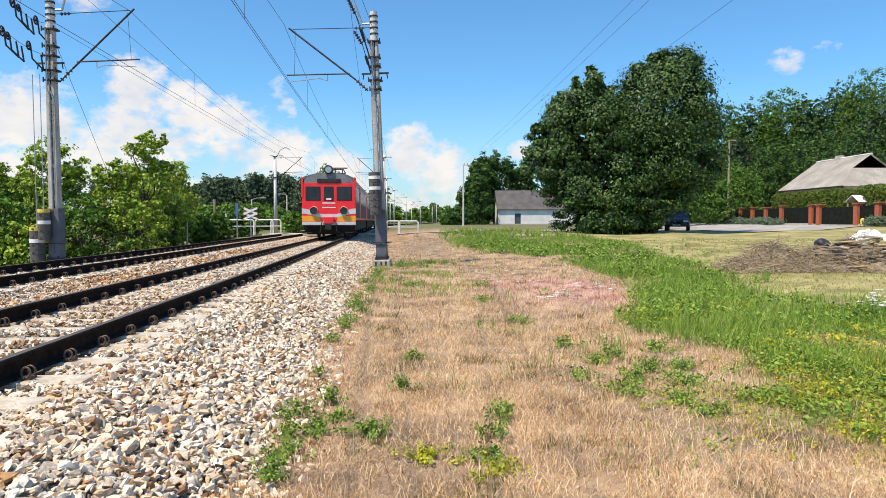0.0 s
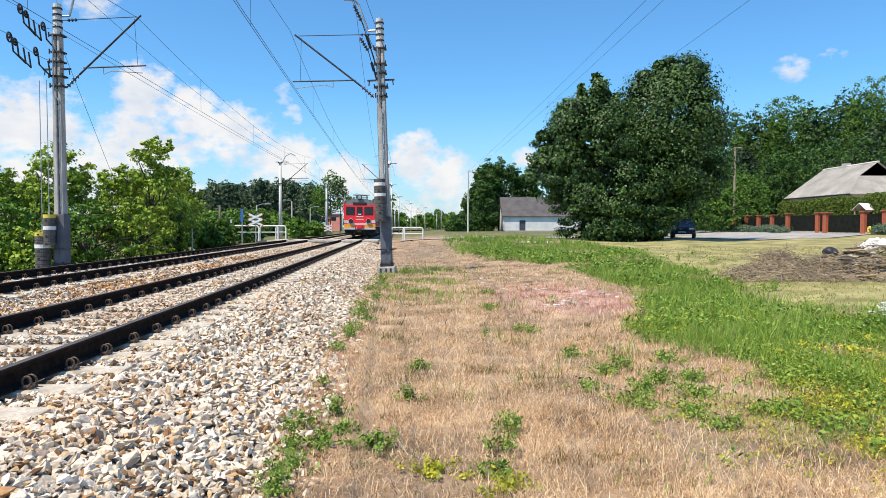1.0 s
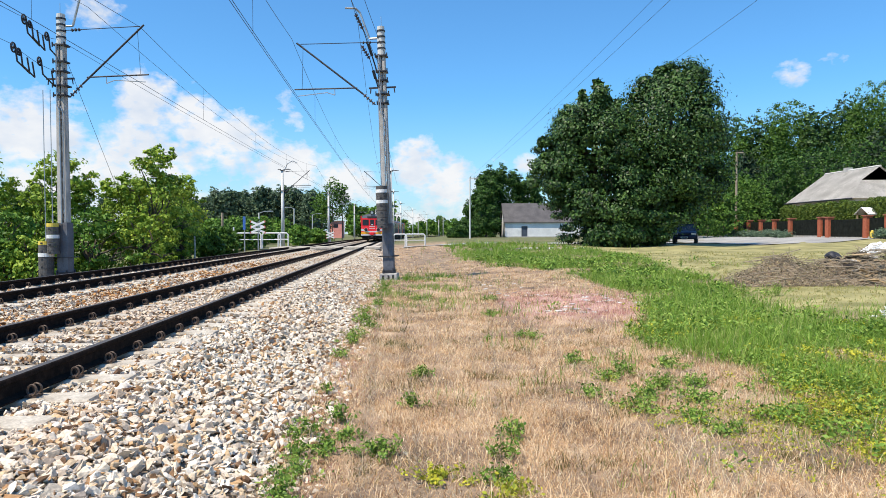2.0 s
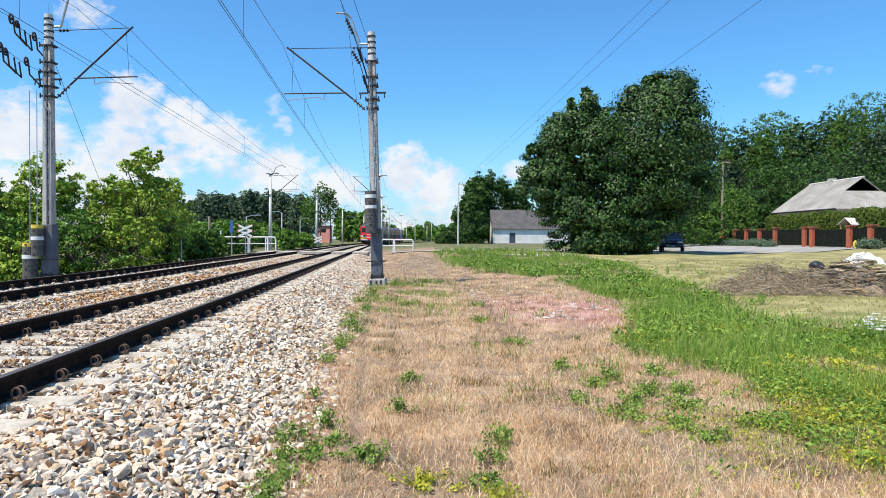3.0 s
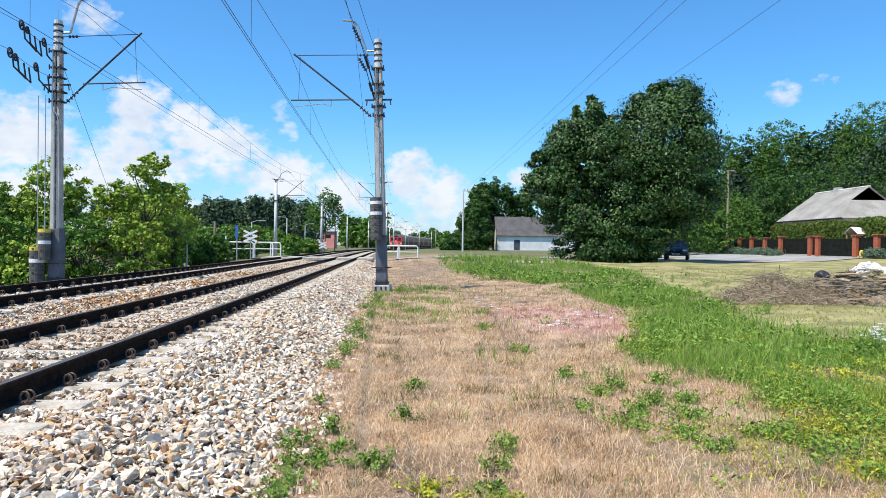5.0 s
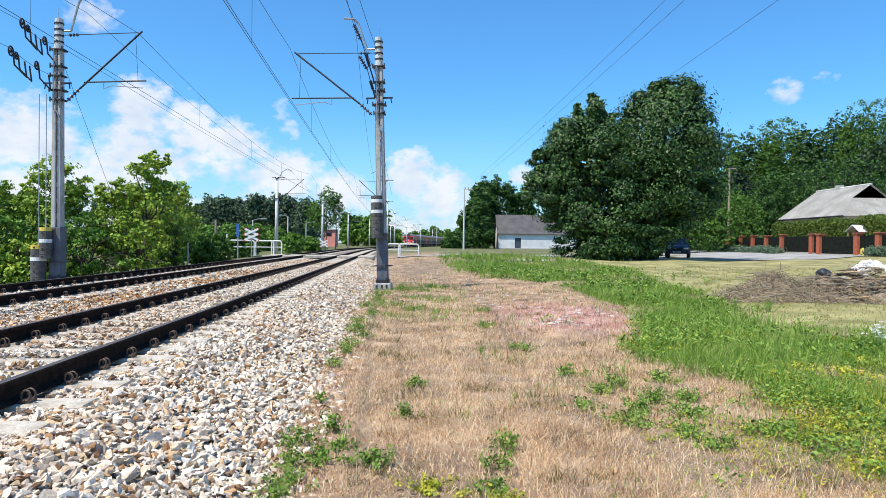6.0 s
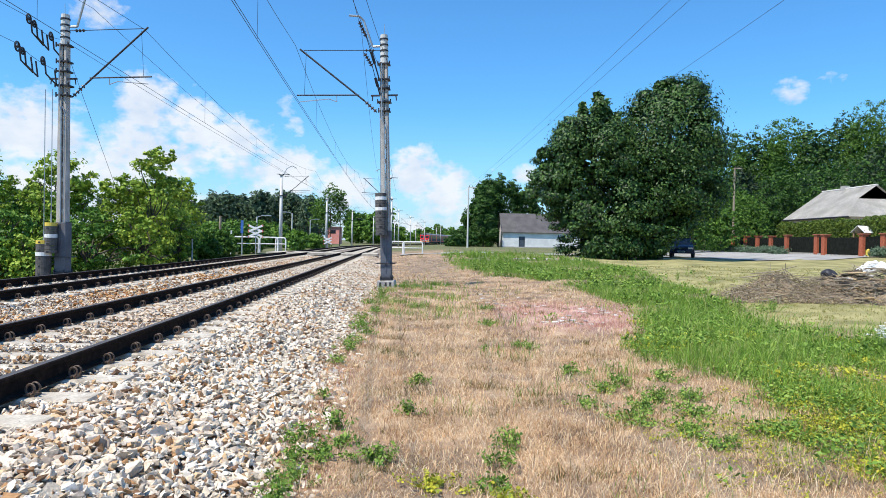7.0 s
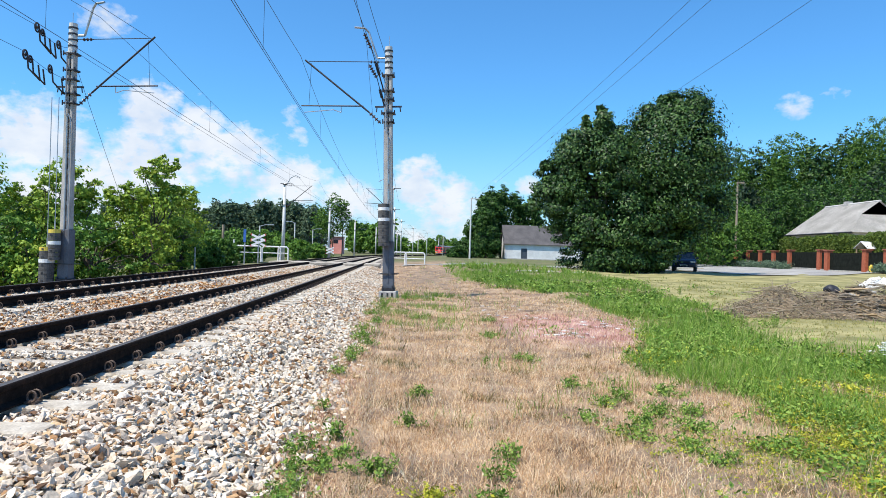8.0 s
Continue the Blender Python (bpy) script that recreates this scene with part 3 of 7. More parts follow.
def build_track(name, axis_off, first, near_end, label, clips_to):
    track = thing(name, pose(0, 0, 0), label, "railway track", kind="structure")
    for o in (0.752, -0.752):
        rail_mesh("rail", axis_off + o, track)
    proto = part("sleeper", sleeper_mesh(), SLEEPER, track)
    k = 0
    rest_v, rest_f = [], []
    me = proto.data
    cv = [v.co.copy() for v in me.vertices]
    cf = [tuple(f.vertices) for f in me.polygons]
    s = first
    protos = None
    while s < 180:
        if s < near_end:
            ob = proto if k == 0 else new("sleeper", me)
            ob.parent = track
            ob.matrix_basis = on_line(s, axis_off, SLEEPER_TOP)
        else:
            m = on_line(s, axis_off, SLEEPER_TOP)
            b = len(rest_v)
            rest_v += [tuple(m @ v) for v in cv]
            rest_f += [tuple(b + i for i in f) for f in cf]
        if 0 < s < clips_to:
            for o in (0.752, -0.752):
                for side in (0, 180):
                    if side == 180 and s > 16:
                        continue
                    if protos is None:
                        protos = part("rail_clip", clip_mesh(), CLIP, track)
                        c = protos
                    else:
                        c = new("rail_clip", protos.data)
                        c.parent = track
                    c.matrix_basis = on_line(s, axis_off + o, SLEEPER_TOP + 0.006, side)
        k += 1
        s += 0.6
    far = mesh_object("far_sleepers", rest_v, rest_f, SLEEPER, track)
    tagged(far, kind="stuff")


build_track("track_near", 0.0, SLEEPER_AT - 15.6, 70, "ballasted track with dark rails on concrete sleepers", 40)
build_track("track_far", -GAP, SLEEPER_AT - 15.85, 70, "second ballasted track with dark rails beside the first", 38)


# ---- trees ----
def leaf_arrays(rng, centres, size, out, droop=0.3, loose=0.75):
    """Diamond leaves at centres; out: the way each one faces, roughly."""
    n = len(centres)
    nrm = out + rng.normal(size=(n, 3)) * loose + np.array([0, 0, 0.35])
    nrm /= np.linalg.norm(nrm, axis=1)[:, None]
    a = np.cross(nrm, rng.normal(size=(n, 3)))
    a /= np.linalg.norm(a, axis=1)[:, None]
    b = np.cross(nrm, a)
    L = size * rng.uniform(0.6, 1.35, (n, 1))
    Wd = L * rng.uniform(0.45, 0.7, (n, 1))
    fold = nrm * L * droop
    V = np.stack([centres - a * L, centres + b * Wd - fold * 0.4, centres + a * L - fold, centres - b * Wd - fold * 0.4], 1)
    return V.reshape(-1, 3), np.arange(n * 4).reshape(n, 4)


def crown_points(rng, blobs, count, clump=0.35, hollow=0.55, open_at=-1.35, per=40):
    """Leaf places in clumps over the given ellipsoids (x, y, z, rx, ry, rz)."""
    B = np.array(blobs, float)
    area = (B[:, 3] * B[:, 5] + B[:, 4] * B[:, 5] + B[:, 3] * B[:, 4])
    k = max(1, count // per)
    pick = rng.choice(len(B), k, p=area / area.sum())
    d = rng.normal(size=(k, 3))
    d /= np.linalg.norm(d, axis=1)[:, None]
    rad = rng.uniform(hollow, 1.05, (k, 1)) ** 0.5
    c = B[pick, :3] + d * rad * B[pick, 3:]
    # bare gaps between the boughs
    mean = float(np.mean(B[:, 3:]))
    f = 2.6 / mean
    gap = np.sin(c[:, 0] * f + 1.3 * np.sin(c[:, 2] * f * 1.1)) + np.sin(c[:, 1] * f * 1.2 + c[:, 0]) + np.sin(c[:, 2] * f * 1.5 + 1.7 * np.sin(c[:, 0] * f * 0.8))
    c, pick = c[gap > open_at], pick[gap > open_at]
    k = len(c)
    spread = clump * np.mean(B[pick, 3:], axis=1, keepdims=True) * rng.uniform(0.5, 1.2, (k, 1))
    local = np.clip(rng.normal(size=(k, per, 3)), -1.6, 1.6) * np.array([1, 1, 0.55])
    pts = (c[:, None] + local * spread[:, None]).reshape(-1, 3)
    out = (pts - np.repeat(B[pick, :3], per, axis=0)) / np.repeat(B[pick, 3:], per, axis=0)
    out /= np.maximum(np.linalg.norm(out, axis=1)[:, None], 1e-3)
    # each bough has its own lit top and shaded foot
    own = local / np.maximum(np.linalg.norm(local, axis=2, keepdims=True), 1e-3)
    out = out * 0.7 + own.reshape(-1, 3) * 0.9
    return pts, out


def limb(bm, rng, a, b, r0, r1, kinks=3):
    a, b = Vector(a), Vector(b)
    last = a
    for i in range(1, kinks + 1):
        t = i / kinks
        p = a.lerp(b, t) + (Vector(rng.normal(size=3)) * 0.06 * (b - a).length if i < kinks else Vector())
        rod(bm, last, p, r0 + (r1 - r0) * (i - 1) / kinks, r0 + (r1 - r0) * t, n=7, caps=False)
        last = p


def tree(name, x, y, blobs, leaf, count, size, trunk_r, label, seed, category="tree", group="", clump=0.3, base=None, bark=None, hollow=0.55, open_at=-1.35, core=0.0, per=40, loose=0.75):
    """Blobs are given from the tree's foot."""
    rng = np.random.default_rng(seed)
    z = float(height(x, y)) - 0.05 if base is None else base
    t = thing(name, pose(x, y, z), label, category, group)
    bm = bmesh.new()
    top = max(b[2] for b in blobs)
    fork = Vector((blobs[0][0] * 0.4, blobs[0][1] * 0.4, top * 0.3))
    limb(bm, rng, (0, 0, 0), fork, trunk_r * 1.25, trunk_r * 0.85)
    for b in blobs:
        limb(bm, rng, fork, (b[0], b[1], b[2] + b[5] * 0.2), trunk_r * 0.55, trunk_r * 0.12, 4)
        for _ in range(3):
            d = Vector(rng.normal(size=3)).normalized()
            limb(bm, rng, (b[0] * 0.8, b[1] * 0.8, b[2] - b[5] * 0.2), (b[0] + d.x * b[3] * 0.85, b[1] + d.y * b[4] * 0.85, b[2] + abs(d.z) * b[5] * 0.8), trunk_r * 0.2, trunk_r * 0.05, 3)
    part("trunk", bm, bark or BARK, t, smooth=True)
    pts, out = crown_points(rng, blobs, count, clump, hollow, open_at, per)
    keep = pts[:, 2] > 0.05
    V, F = leaf_arrays(rng, pts[keep], size, out[keep], loose=loose)
    fast_mesh("crown", V, F, leaf, t)
    if core:
        V, F = inner_leaves(rng, blobs, 500, size * 2.2, core)
        fast_mesh("inner_foliage", V, F, leaf, t)
    return t


# part of the crowns' darkness is in the leaf colour, standing for shade
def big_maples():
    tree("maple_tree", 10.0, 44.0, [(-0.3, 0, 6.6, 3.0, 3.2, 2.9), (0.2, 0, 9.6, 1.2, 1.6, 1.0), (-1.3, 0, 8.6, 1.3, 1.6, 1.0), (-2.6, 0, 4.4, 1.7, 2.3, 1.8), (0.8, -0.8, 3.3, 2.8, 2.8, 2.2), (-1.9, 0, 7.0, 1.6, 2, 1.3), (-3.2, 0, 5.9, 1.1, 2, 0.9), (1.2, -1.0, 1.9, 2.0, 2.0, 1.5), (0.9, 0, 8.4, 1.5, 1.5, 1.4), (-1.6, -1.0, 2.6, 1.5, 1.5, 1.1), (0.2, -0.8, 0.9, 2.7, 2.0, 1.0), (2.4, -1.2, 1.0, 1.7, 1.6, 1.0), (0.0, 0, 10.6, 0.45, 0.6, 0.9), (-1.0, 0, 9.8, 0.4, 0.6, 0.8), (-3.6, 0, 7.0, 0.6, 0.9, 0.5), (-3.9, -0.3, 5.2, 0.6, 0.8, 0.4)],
         LEAF_MAPLE_SHADED, 70000, 0.098, 0.36, "dense dark green maple tree with low crown beside the lawn", 11, clump=0.2, hollow=0.74, open_at=-1.2, core=0.62, per=110, loose=0.42)
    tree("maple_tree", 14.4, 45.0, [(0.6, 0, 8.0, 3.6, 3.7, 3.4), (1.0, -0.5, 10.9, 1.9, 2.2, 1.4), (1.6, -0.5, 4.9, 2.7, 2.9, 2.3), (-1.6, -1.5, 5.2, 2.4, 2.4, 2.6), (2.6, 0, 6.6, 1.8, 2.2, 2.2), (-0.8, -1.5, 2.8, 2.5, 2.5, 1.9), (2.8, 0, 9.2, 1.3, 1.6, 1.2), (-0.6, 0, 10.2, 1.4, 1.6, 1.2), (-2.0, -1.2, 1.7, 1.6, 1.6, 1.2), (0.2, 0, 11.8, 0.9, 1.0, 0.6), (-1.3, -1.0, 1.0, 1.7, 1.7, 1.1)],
         LEAF_MAPLE_SHADED, 86000, 0.098, 0.42, "tall rounded dark green maple tree above a parked car", 12, clump=0.2, hollow=0.74, open_at=-1.2, core=0.62, per=110, loose=0.42)


def left_trees():
    rows = [  # x, y, height, width, leaf, seed
        (-20.2, 27.0, 8.2, 2.3, LEAF_BRIGHT, 21), (-17.6, 25.5, 4.6, 1.9, LEAF_MID, 22), (-16.9, 28.5, 7.1, 1.9, LEAF_BRIGHT, 23),
        (-15.3, 31.5, 5.4, 1.7, LEAF_BRIGHT, 24), (-13.7, 30.5, 6.1, 1.6, LEAF_BRIGHT, 25), (-15.0, 36.0, 5.4, 2.0, LEAF_BRIGHT, 26),
        (-22.5, 24.5, 4.6, 2.2, LEAF_MID, 27), (-18.9, 30.0, 5.6, 2.2, LEAF_MID, 28), (-14.8, 27.0, 3.3, 1.8, LEAF_MID, 29), (-16.8, 39.5, 4.6, 1.8, LEAF_BRIGHT, 30),
        (-19.5, 23.0, 3.0, 1.7, LEAF_BRIGHT, 31), (-13.0, 28.0, 2.6, 1.3, LEAF_BRIGHT, 32), (-13.4, 33.0, 2.8, 1.2, LEAF_MID, 33), (-16.2, 25.5, 3.0, 1.6, LEAF_BRIGHT, 34)]
    for x, y, h, w, leaf, seed in rows:
        rng = np.random.default_rng(seed)
        blobs = [(0, 0, h * 0.42, w * 0.85, w * 0.85, h * 0.34), (0, 0, h * 0.72, w * 0.6, w * 0.6, h * 0.2)]
        for k in range(10):
            a = rng.uniform(0, 6.28)
            f = rng.uniform(0.12, 0.88)
            q = w * (0.95 if f < 0.55 else 0.95 * (1.3 - f))
            blobs.append((math.cos(a) * q, math.sin(a) * q, h * f, w * rng.uniform(0.25, 0.45), w * rng.uniform(0.25, 0.45), h * rng.uniform(0.05, 0.1)))
        tree("bush_tree" if h < 5.3 else "locust_tree", x, y, blobs, leaf, int(2200 * h), 0.078, 0.09, "light green bushy tree on low ground behind the track", seed, group="trees behind the track", clump=0.16, hollow=0.45, open_at=-0.9)


def inner_leaves(rng, blobs, per, size, share=0.78):
    """Larger leaf sprays deep inside crowns, which close them to the sky."""
    B = np.repeat(np.array(blobs, float), per, axis=0)
    d = rng.normal(size=(len(B), 3))
    d /= np.linalg.norm(d, axis=1)[:, None]
    p = B[:, :3] + d * B[:, 3:] * share * rng.uniform(0.55, 1.0, (len(B), 1))
    return leaf_arrays(rng, p, size, d)


def far_woods(name, spots, leaf, label, seed, leaf_size, per, bare=0.0):
    """Many trees far off, as one object. spots: x, y, base, height, width."""
    rng = np.random.default_rng(seed)
    P, O, cores = [], [], []
    tv, tf = [], []
    for x, y, z, h, w in spots:
        blobs = [(x, y, z + h * 0.42, w, w, h * 0.4), (x, y, z + h * 0.68, w * 0.82, w * 0.82, h * 0.22), (x, y, z + h * 0.85, w * 0.68, w * 0.68, h * 0.15)]
        for _ in range(3):
            a = rng.uniform(0, 6.28)
            blobs.append((x + math.cos(a) * w * 0.6, y + math.sin(a) * w * 0.6, z + h * rng.uniform(0.3, 0.75), w * 0.5, w * 0.5, h * 0.16))
        cores += [q for q in blobs[:3] if q[2] - q[5] > z + h * bare - 0.2 * h]
        p, o = crown_points(rng, blobs, per, 0.13, 0.7, -2.2, 12)
        up = p[:, 2] > z + h * bare
        p, o = p[up], o[up]
        P.append(p)
        O.append(o)
        v, f = tube_data([(x, y, z - 0.5), (x + 0.1, y, z + h * 0.3), (x, y, z + h * 0.55)], 0.009 * h, 5)
        tf += [tuple(i + len(tv) for i in q) for q in f]
        tv += v
    P, O = np.concatenate(P), np.concatenate(O)
    V, F = leaf_arrays(rng, P, leaf_size, O)
    n = len(V)
    V = np.concatenate([V, np.array(tv)])
    F = np.concatenate([F, np.array(tf) + n])
    ob = fast_mesh(name, V, F, leaf)
    ob.data.materials.append(BARK)
    idx = np.zeros(len(F), dtype=np.int32)
    idx[-len(tf):] = 1
    ob.data.polygons.foreach_set("material_index", idx)
    tagged(ob, label, "woods", kind="stuff")
    if cores:
        V, F = inner_leaves(rng, cores, 120, leaf_size * 1.7, 0.74)
        tagged(fast_mesh("inner_foliage", V, F, leaf, ob), kind="stuff")


def woods():
    rng = np.random.default_rng(7)
    right = []
    for _ in range(24):
        x, y = rng.uniform(60, 130), rng.uniform(112, 165)
        right.append((x, y, float(height(x, y)) - 3.0, rng.uniform(13, 17), rng.uniform(3.4, 5.2)))
    for _ in range(34):
        x, y = rng.uniform(28, 80), rng.uniform(82, 94)
        right.append((x, y, float(height(x, y)) - 2.0, rng.uniform(7, 11.5), rng.uniform(2.6, 3.8)))
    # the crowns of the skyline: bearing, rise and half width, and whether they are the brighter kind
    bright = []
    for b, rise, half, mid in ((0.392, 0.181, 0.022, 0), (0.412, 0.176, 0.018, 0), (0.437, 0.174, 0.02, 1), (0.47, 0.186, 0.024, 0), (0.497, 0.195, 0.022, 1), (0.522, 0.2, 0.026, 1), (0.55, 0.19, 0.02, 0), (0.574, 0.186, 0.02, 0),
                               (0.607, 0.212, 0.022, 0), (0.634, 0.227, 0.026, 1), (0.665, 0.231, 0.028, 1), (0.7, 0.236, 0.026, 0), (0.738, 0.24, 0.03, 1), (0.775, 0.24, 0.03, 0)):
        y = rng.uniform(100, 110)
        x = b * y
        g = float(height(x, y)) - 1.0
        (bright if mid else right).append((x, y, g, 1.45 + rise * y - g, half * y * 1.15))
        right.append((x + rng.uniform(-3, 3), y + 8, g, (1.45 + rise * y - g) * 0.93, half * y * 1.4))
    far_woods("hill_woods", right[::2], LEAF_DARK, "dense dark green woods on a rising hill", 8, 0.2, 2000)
    far_woods("hill_woods", right[1::2], LEAF_MAPLE_SHADED, "blackish green broadleaved trees in the hillside woods", 19, 0.2, 1800)
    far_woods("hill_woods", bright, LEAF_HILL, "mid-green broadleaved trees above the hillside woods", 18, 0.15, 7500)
    lime = []
    for b, h in ((0.655, 7.5), (0.69, 8.0), (0.73, 8.0)):
        x, y = b * 90, 90.0
        lime.append((x, y, float(height(x, y)) - 1.0, h, 3.6))
    far_woods("hill_limes", lime, LEAF_LIME, "yellow-green trees at the foot of the hillside woods", 20, 0.19, 2400)
    firs = []
    for b in np.arange(0.435, 0.755, 0.0258):
        y = rng.uniform(92, 100)
        x = (b + rng.uniform(-0.009, 0.009)) * y
        g = float(height(x, y)) - 1.0
        firs.append((x, y, g, rng.uniform(9, 13) + 5 * float(smooth01(0.53, 0.7, b)), rng.uniform(2.0, 2.8)))
    far_woods("hill_firs", firs, LEAF_FIR, "dark firs standing in the hillside woods", 16, 0.2, 1500)
    mid = []
    for x, y, h, w in [(-14.6, 41.5, 1.7, 1.1), (-16.2, 46.5, 2.0, 1.3), (-18.6, 53, 2.4, 1.5), (-14.0, 38.2, 1.5, 0.9), (-17.6, 57, 2.4, 1.6), (-20.5, 60, 2.6, 1.7), (-19.0, 63, 3.0, 1.6), (27, 72, 8, 3.2), (30, 76, 8.5, 3.2), (33, 78, 7.5, 2.8), (24.5, 66, 6.0, 2.6), (36, 79, 7.5, 2.8), (27.5, 66, 4.5, 2.2), (42.5, 84, 11, 4), (46, 82, 12, 4), (52, 84, 13, 4), (58, 86, 13, 4.5), (33, 84, 13, 4), (66, 86, 14, 5)]:
        mid.append((x, y, float(height(x, y)) - h * 0.12, h * 1.1, w))
    far_woods("foot_woods", [m for m in mid if m[1] > 81], LEAF_DARK, "dark green trees at the foot of the hill", 21, 0.14, 3000)
    far_woods("garden_trees", [m for m in mid if m[1] <= 81], LEAF_HILL, "mid-green trees and shrubs around the garden", 9, 0.13, 2800)
    pines = []
    for _ in range(120):
        x, y = rng.uniform(-75, -29), rng.uniform(150, 200)
        if x / y > -0.188:
            continue
        pines.append((x, y, 0.3, rng.uniform(9.5, 13.6), rng.uniform(2.2, 3.4)))
    for _ in range(30):
        pines.append((rng.uniform(-150, -75), rng.uniform(150, 200), 0.3, rng.uniform(11, 14), rng.uniform(3, 4)))
    # the haze over these pines is in their leaf colour
    far_woods("pine_woods", pines, LEAF_PINE_HAZED, "dark green pine woods beyond the level crossing, colour paled for distance haze", 10, 0.24, 700)
    low = []
    for _ in range(26):
        b = rng.uniform(-0.37, -0.195)
        y = rng.uniform(74, 108)
        low.append((b * y, y, -0.4, rng.uniform(2.4, 4.6) * (1.0 if b < -0.25 else 0.75), rng.uniform(1.5, 2.4)))
    far_woods("shrubs_far", low, LEAF_MID, "light green shrubs and young trees past the crossing", 13, 0.15, 1300)
    strip = []
    for _ in range(40):
        b = rng.uniform(-0.145, -0.085)
        y = rng.uniform(225, 300)
        strip.append((b * y, y, 0.3, rng.uniform(8, 13), rng.uniform(3, 4.5)))
    for _ in range(55):
        b = rng.uniform(-0.085, 0.05)
        y = rng.uniform(330, 420)
        strip.append((b * y, y, 0.3, 4.5 + 7.0 * rng.random() ** 2, rng.uniform(2.5, 4.5)))
    far_woods("distant_trees", strip, LEAF_MID, "line of distant green trees along the horizon", 14, 0.45, 420)
    tall = [(-22.2, 126.0, 0.3, 12.0, 2.3), (-20.5, 127.0, 0.3, 11.4, 1.8), (-24.6, 128.0, 0.3, 9.6, 2.2)]
    far_woods("tall_birches", tall, LEAF_HILL, "tall slender trees above the woods", 15, 0.14, 3200, 0.34)


def house_trees():
    for x, y, h, w, seed in [(5.3, 122, 9.0, 2.3, 41), (8.4, 129, 14.6, 2.9, 42), (13.0, 132, 14.2, 3.4, 43), (3.3, 114, 3.2, 2.2, 44), (17.0, 134, 13.6, 3.4, 45), (6.9, 119, 9.6, 2.3, 46), (6.4, 126, 13.0, 2.4, 47), (10.6, 131, 15.0, 2.8, 48), (1.6, 112, 2.0, 1.6, 49)]:
        rng = np.random.default_rng(seed)
        blobs = [(0, 0, h * 0.2, w * 1.05, w * 1.05, h * 0.2), (0, 0, h * 0.45, w, w, h * 0.36), (0, 0, h * 0.8, w * 0.6, w * 0.6, h * 0.18)]
        for _ in range(4):
            a = rng.uniform(0, 6.28)
            blobs.append((math.cos(a) * w * 0.7, math.sin(a) * w * 0.7, h * rng.uniform(0.2, 0.8), w * 0.5, w * 0.5, h * 0.14))
        tree("garden_tree", x, y, blobs, LEAF_DARK, 8000, 0.15, 0.2, "dark green tree beside the whitewashed house", seed, group="trees by the white house", clump=0.16, hollow=0.65, core=0.75)


big_maples()
left_trees()
woods()
house_trees()


# ---- catenary masts ----
def insulator(bm, a, b, r=0.045, discs=4):
    a, b = Vector(a), Vector(b)
    rod(bm, a, b, r * 0.45, n=6)
    for i in range(discs):
        c = a.lerp(b, (i + 0.7) / (discs + 0.4))
        d = (b - a).normalized() * 0.018
        rod(bm, c - d, c + d, r * 1.5, r, n=8)


def cantilever(t, side, reach, z_strut=5.02, z_tip=7.02, z_reg=5.57, half=0.13):
    """Strut, tie and registration arm; side: +1 or -1 along the mast's x."""
    s = side
    foot, tip = (s * (half + 0.12), 0, z_strut), (s * reach, 0, z_tip)
    bm = bmesh.new()
    rod(bm, (s * (half + 0.5), 0, z_strut + 0.36), tip, 0.028, n=8)
    part("strut", bm, IRON, t)
    bm = bmesh.new()
    insulator(bm, foot, (s * (half + 0.5), 0, z_strut + 0.36))
    part("insulator", bm, PORCELAIN, t)
    bm = bmesh.new()
    rod(bm, (s * half, 0, z_tip - 0.1), (s * (reach - 0.12), 0, z_tip - 0.04), 0.012, n=6)
    insulator(bm, (s * (half + 0.15), 0, z_tip - 0.1), (s * (half + 0.5), 0, z_tip - 0.09), 0.035, 3)
    part("tie_rod", bm, IRON, t)
    bm = bmesh.new()
    f = (z_reg - z_strut) / (z_tip - z_strut)
    at_strut = half + 0.12 + (reach - half - 0.12) * f
    rod(bm, (s * (at_strut - 0.1), 0, z_reg), (s * (reach + 0.12), 0, z_reg + 0.04), 0.022, n=8)
    rod(bm, (s * (reach - 0.12), 0, z_reg + 0.04), (s * (reach - 0.2), 0, z_tip - 0.1), 0.006, n=4)
    part("registration_arm", bm, IRON, t)
    bm = bmesh.new()
    rods([(s * (reach - 1.15), 0, z_reg), (s * (reach - 1.15), 0, z_reg - 0.19), (s * (reach - 0.9), 0, z_reg - 0.1), (s * (reach + 0.02), 0, z_reg - 0.17)], 0.014, bm=bm)
    part("steady_arm", bm, GALV, t)


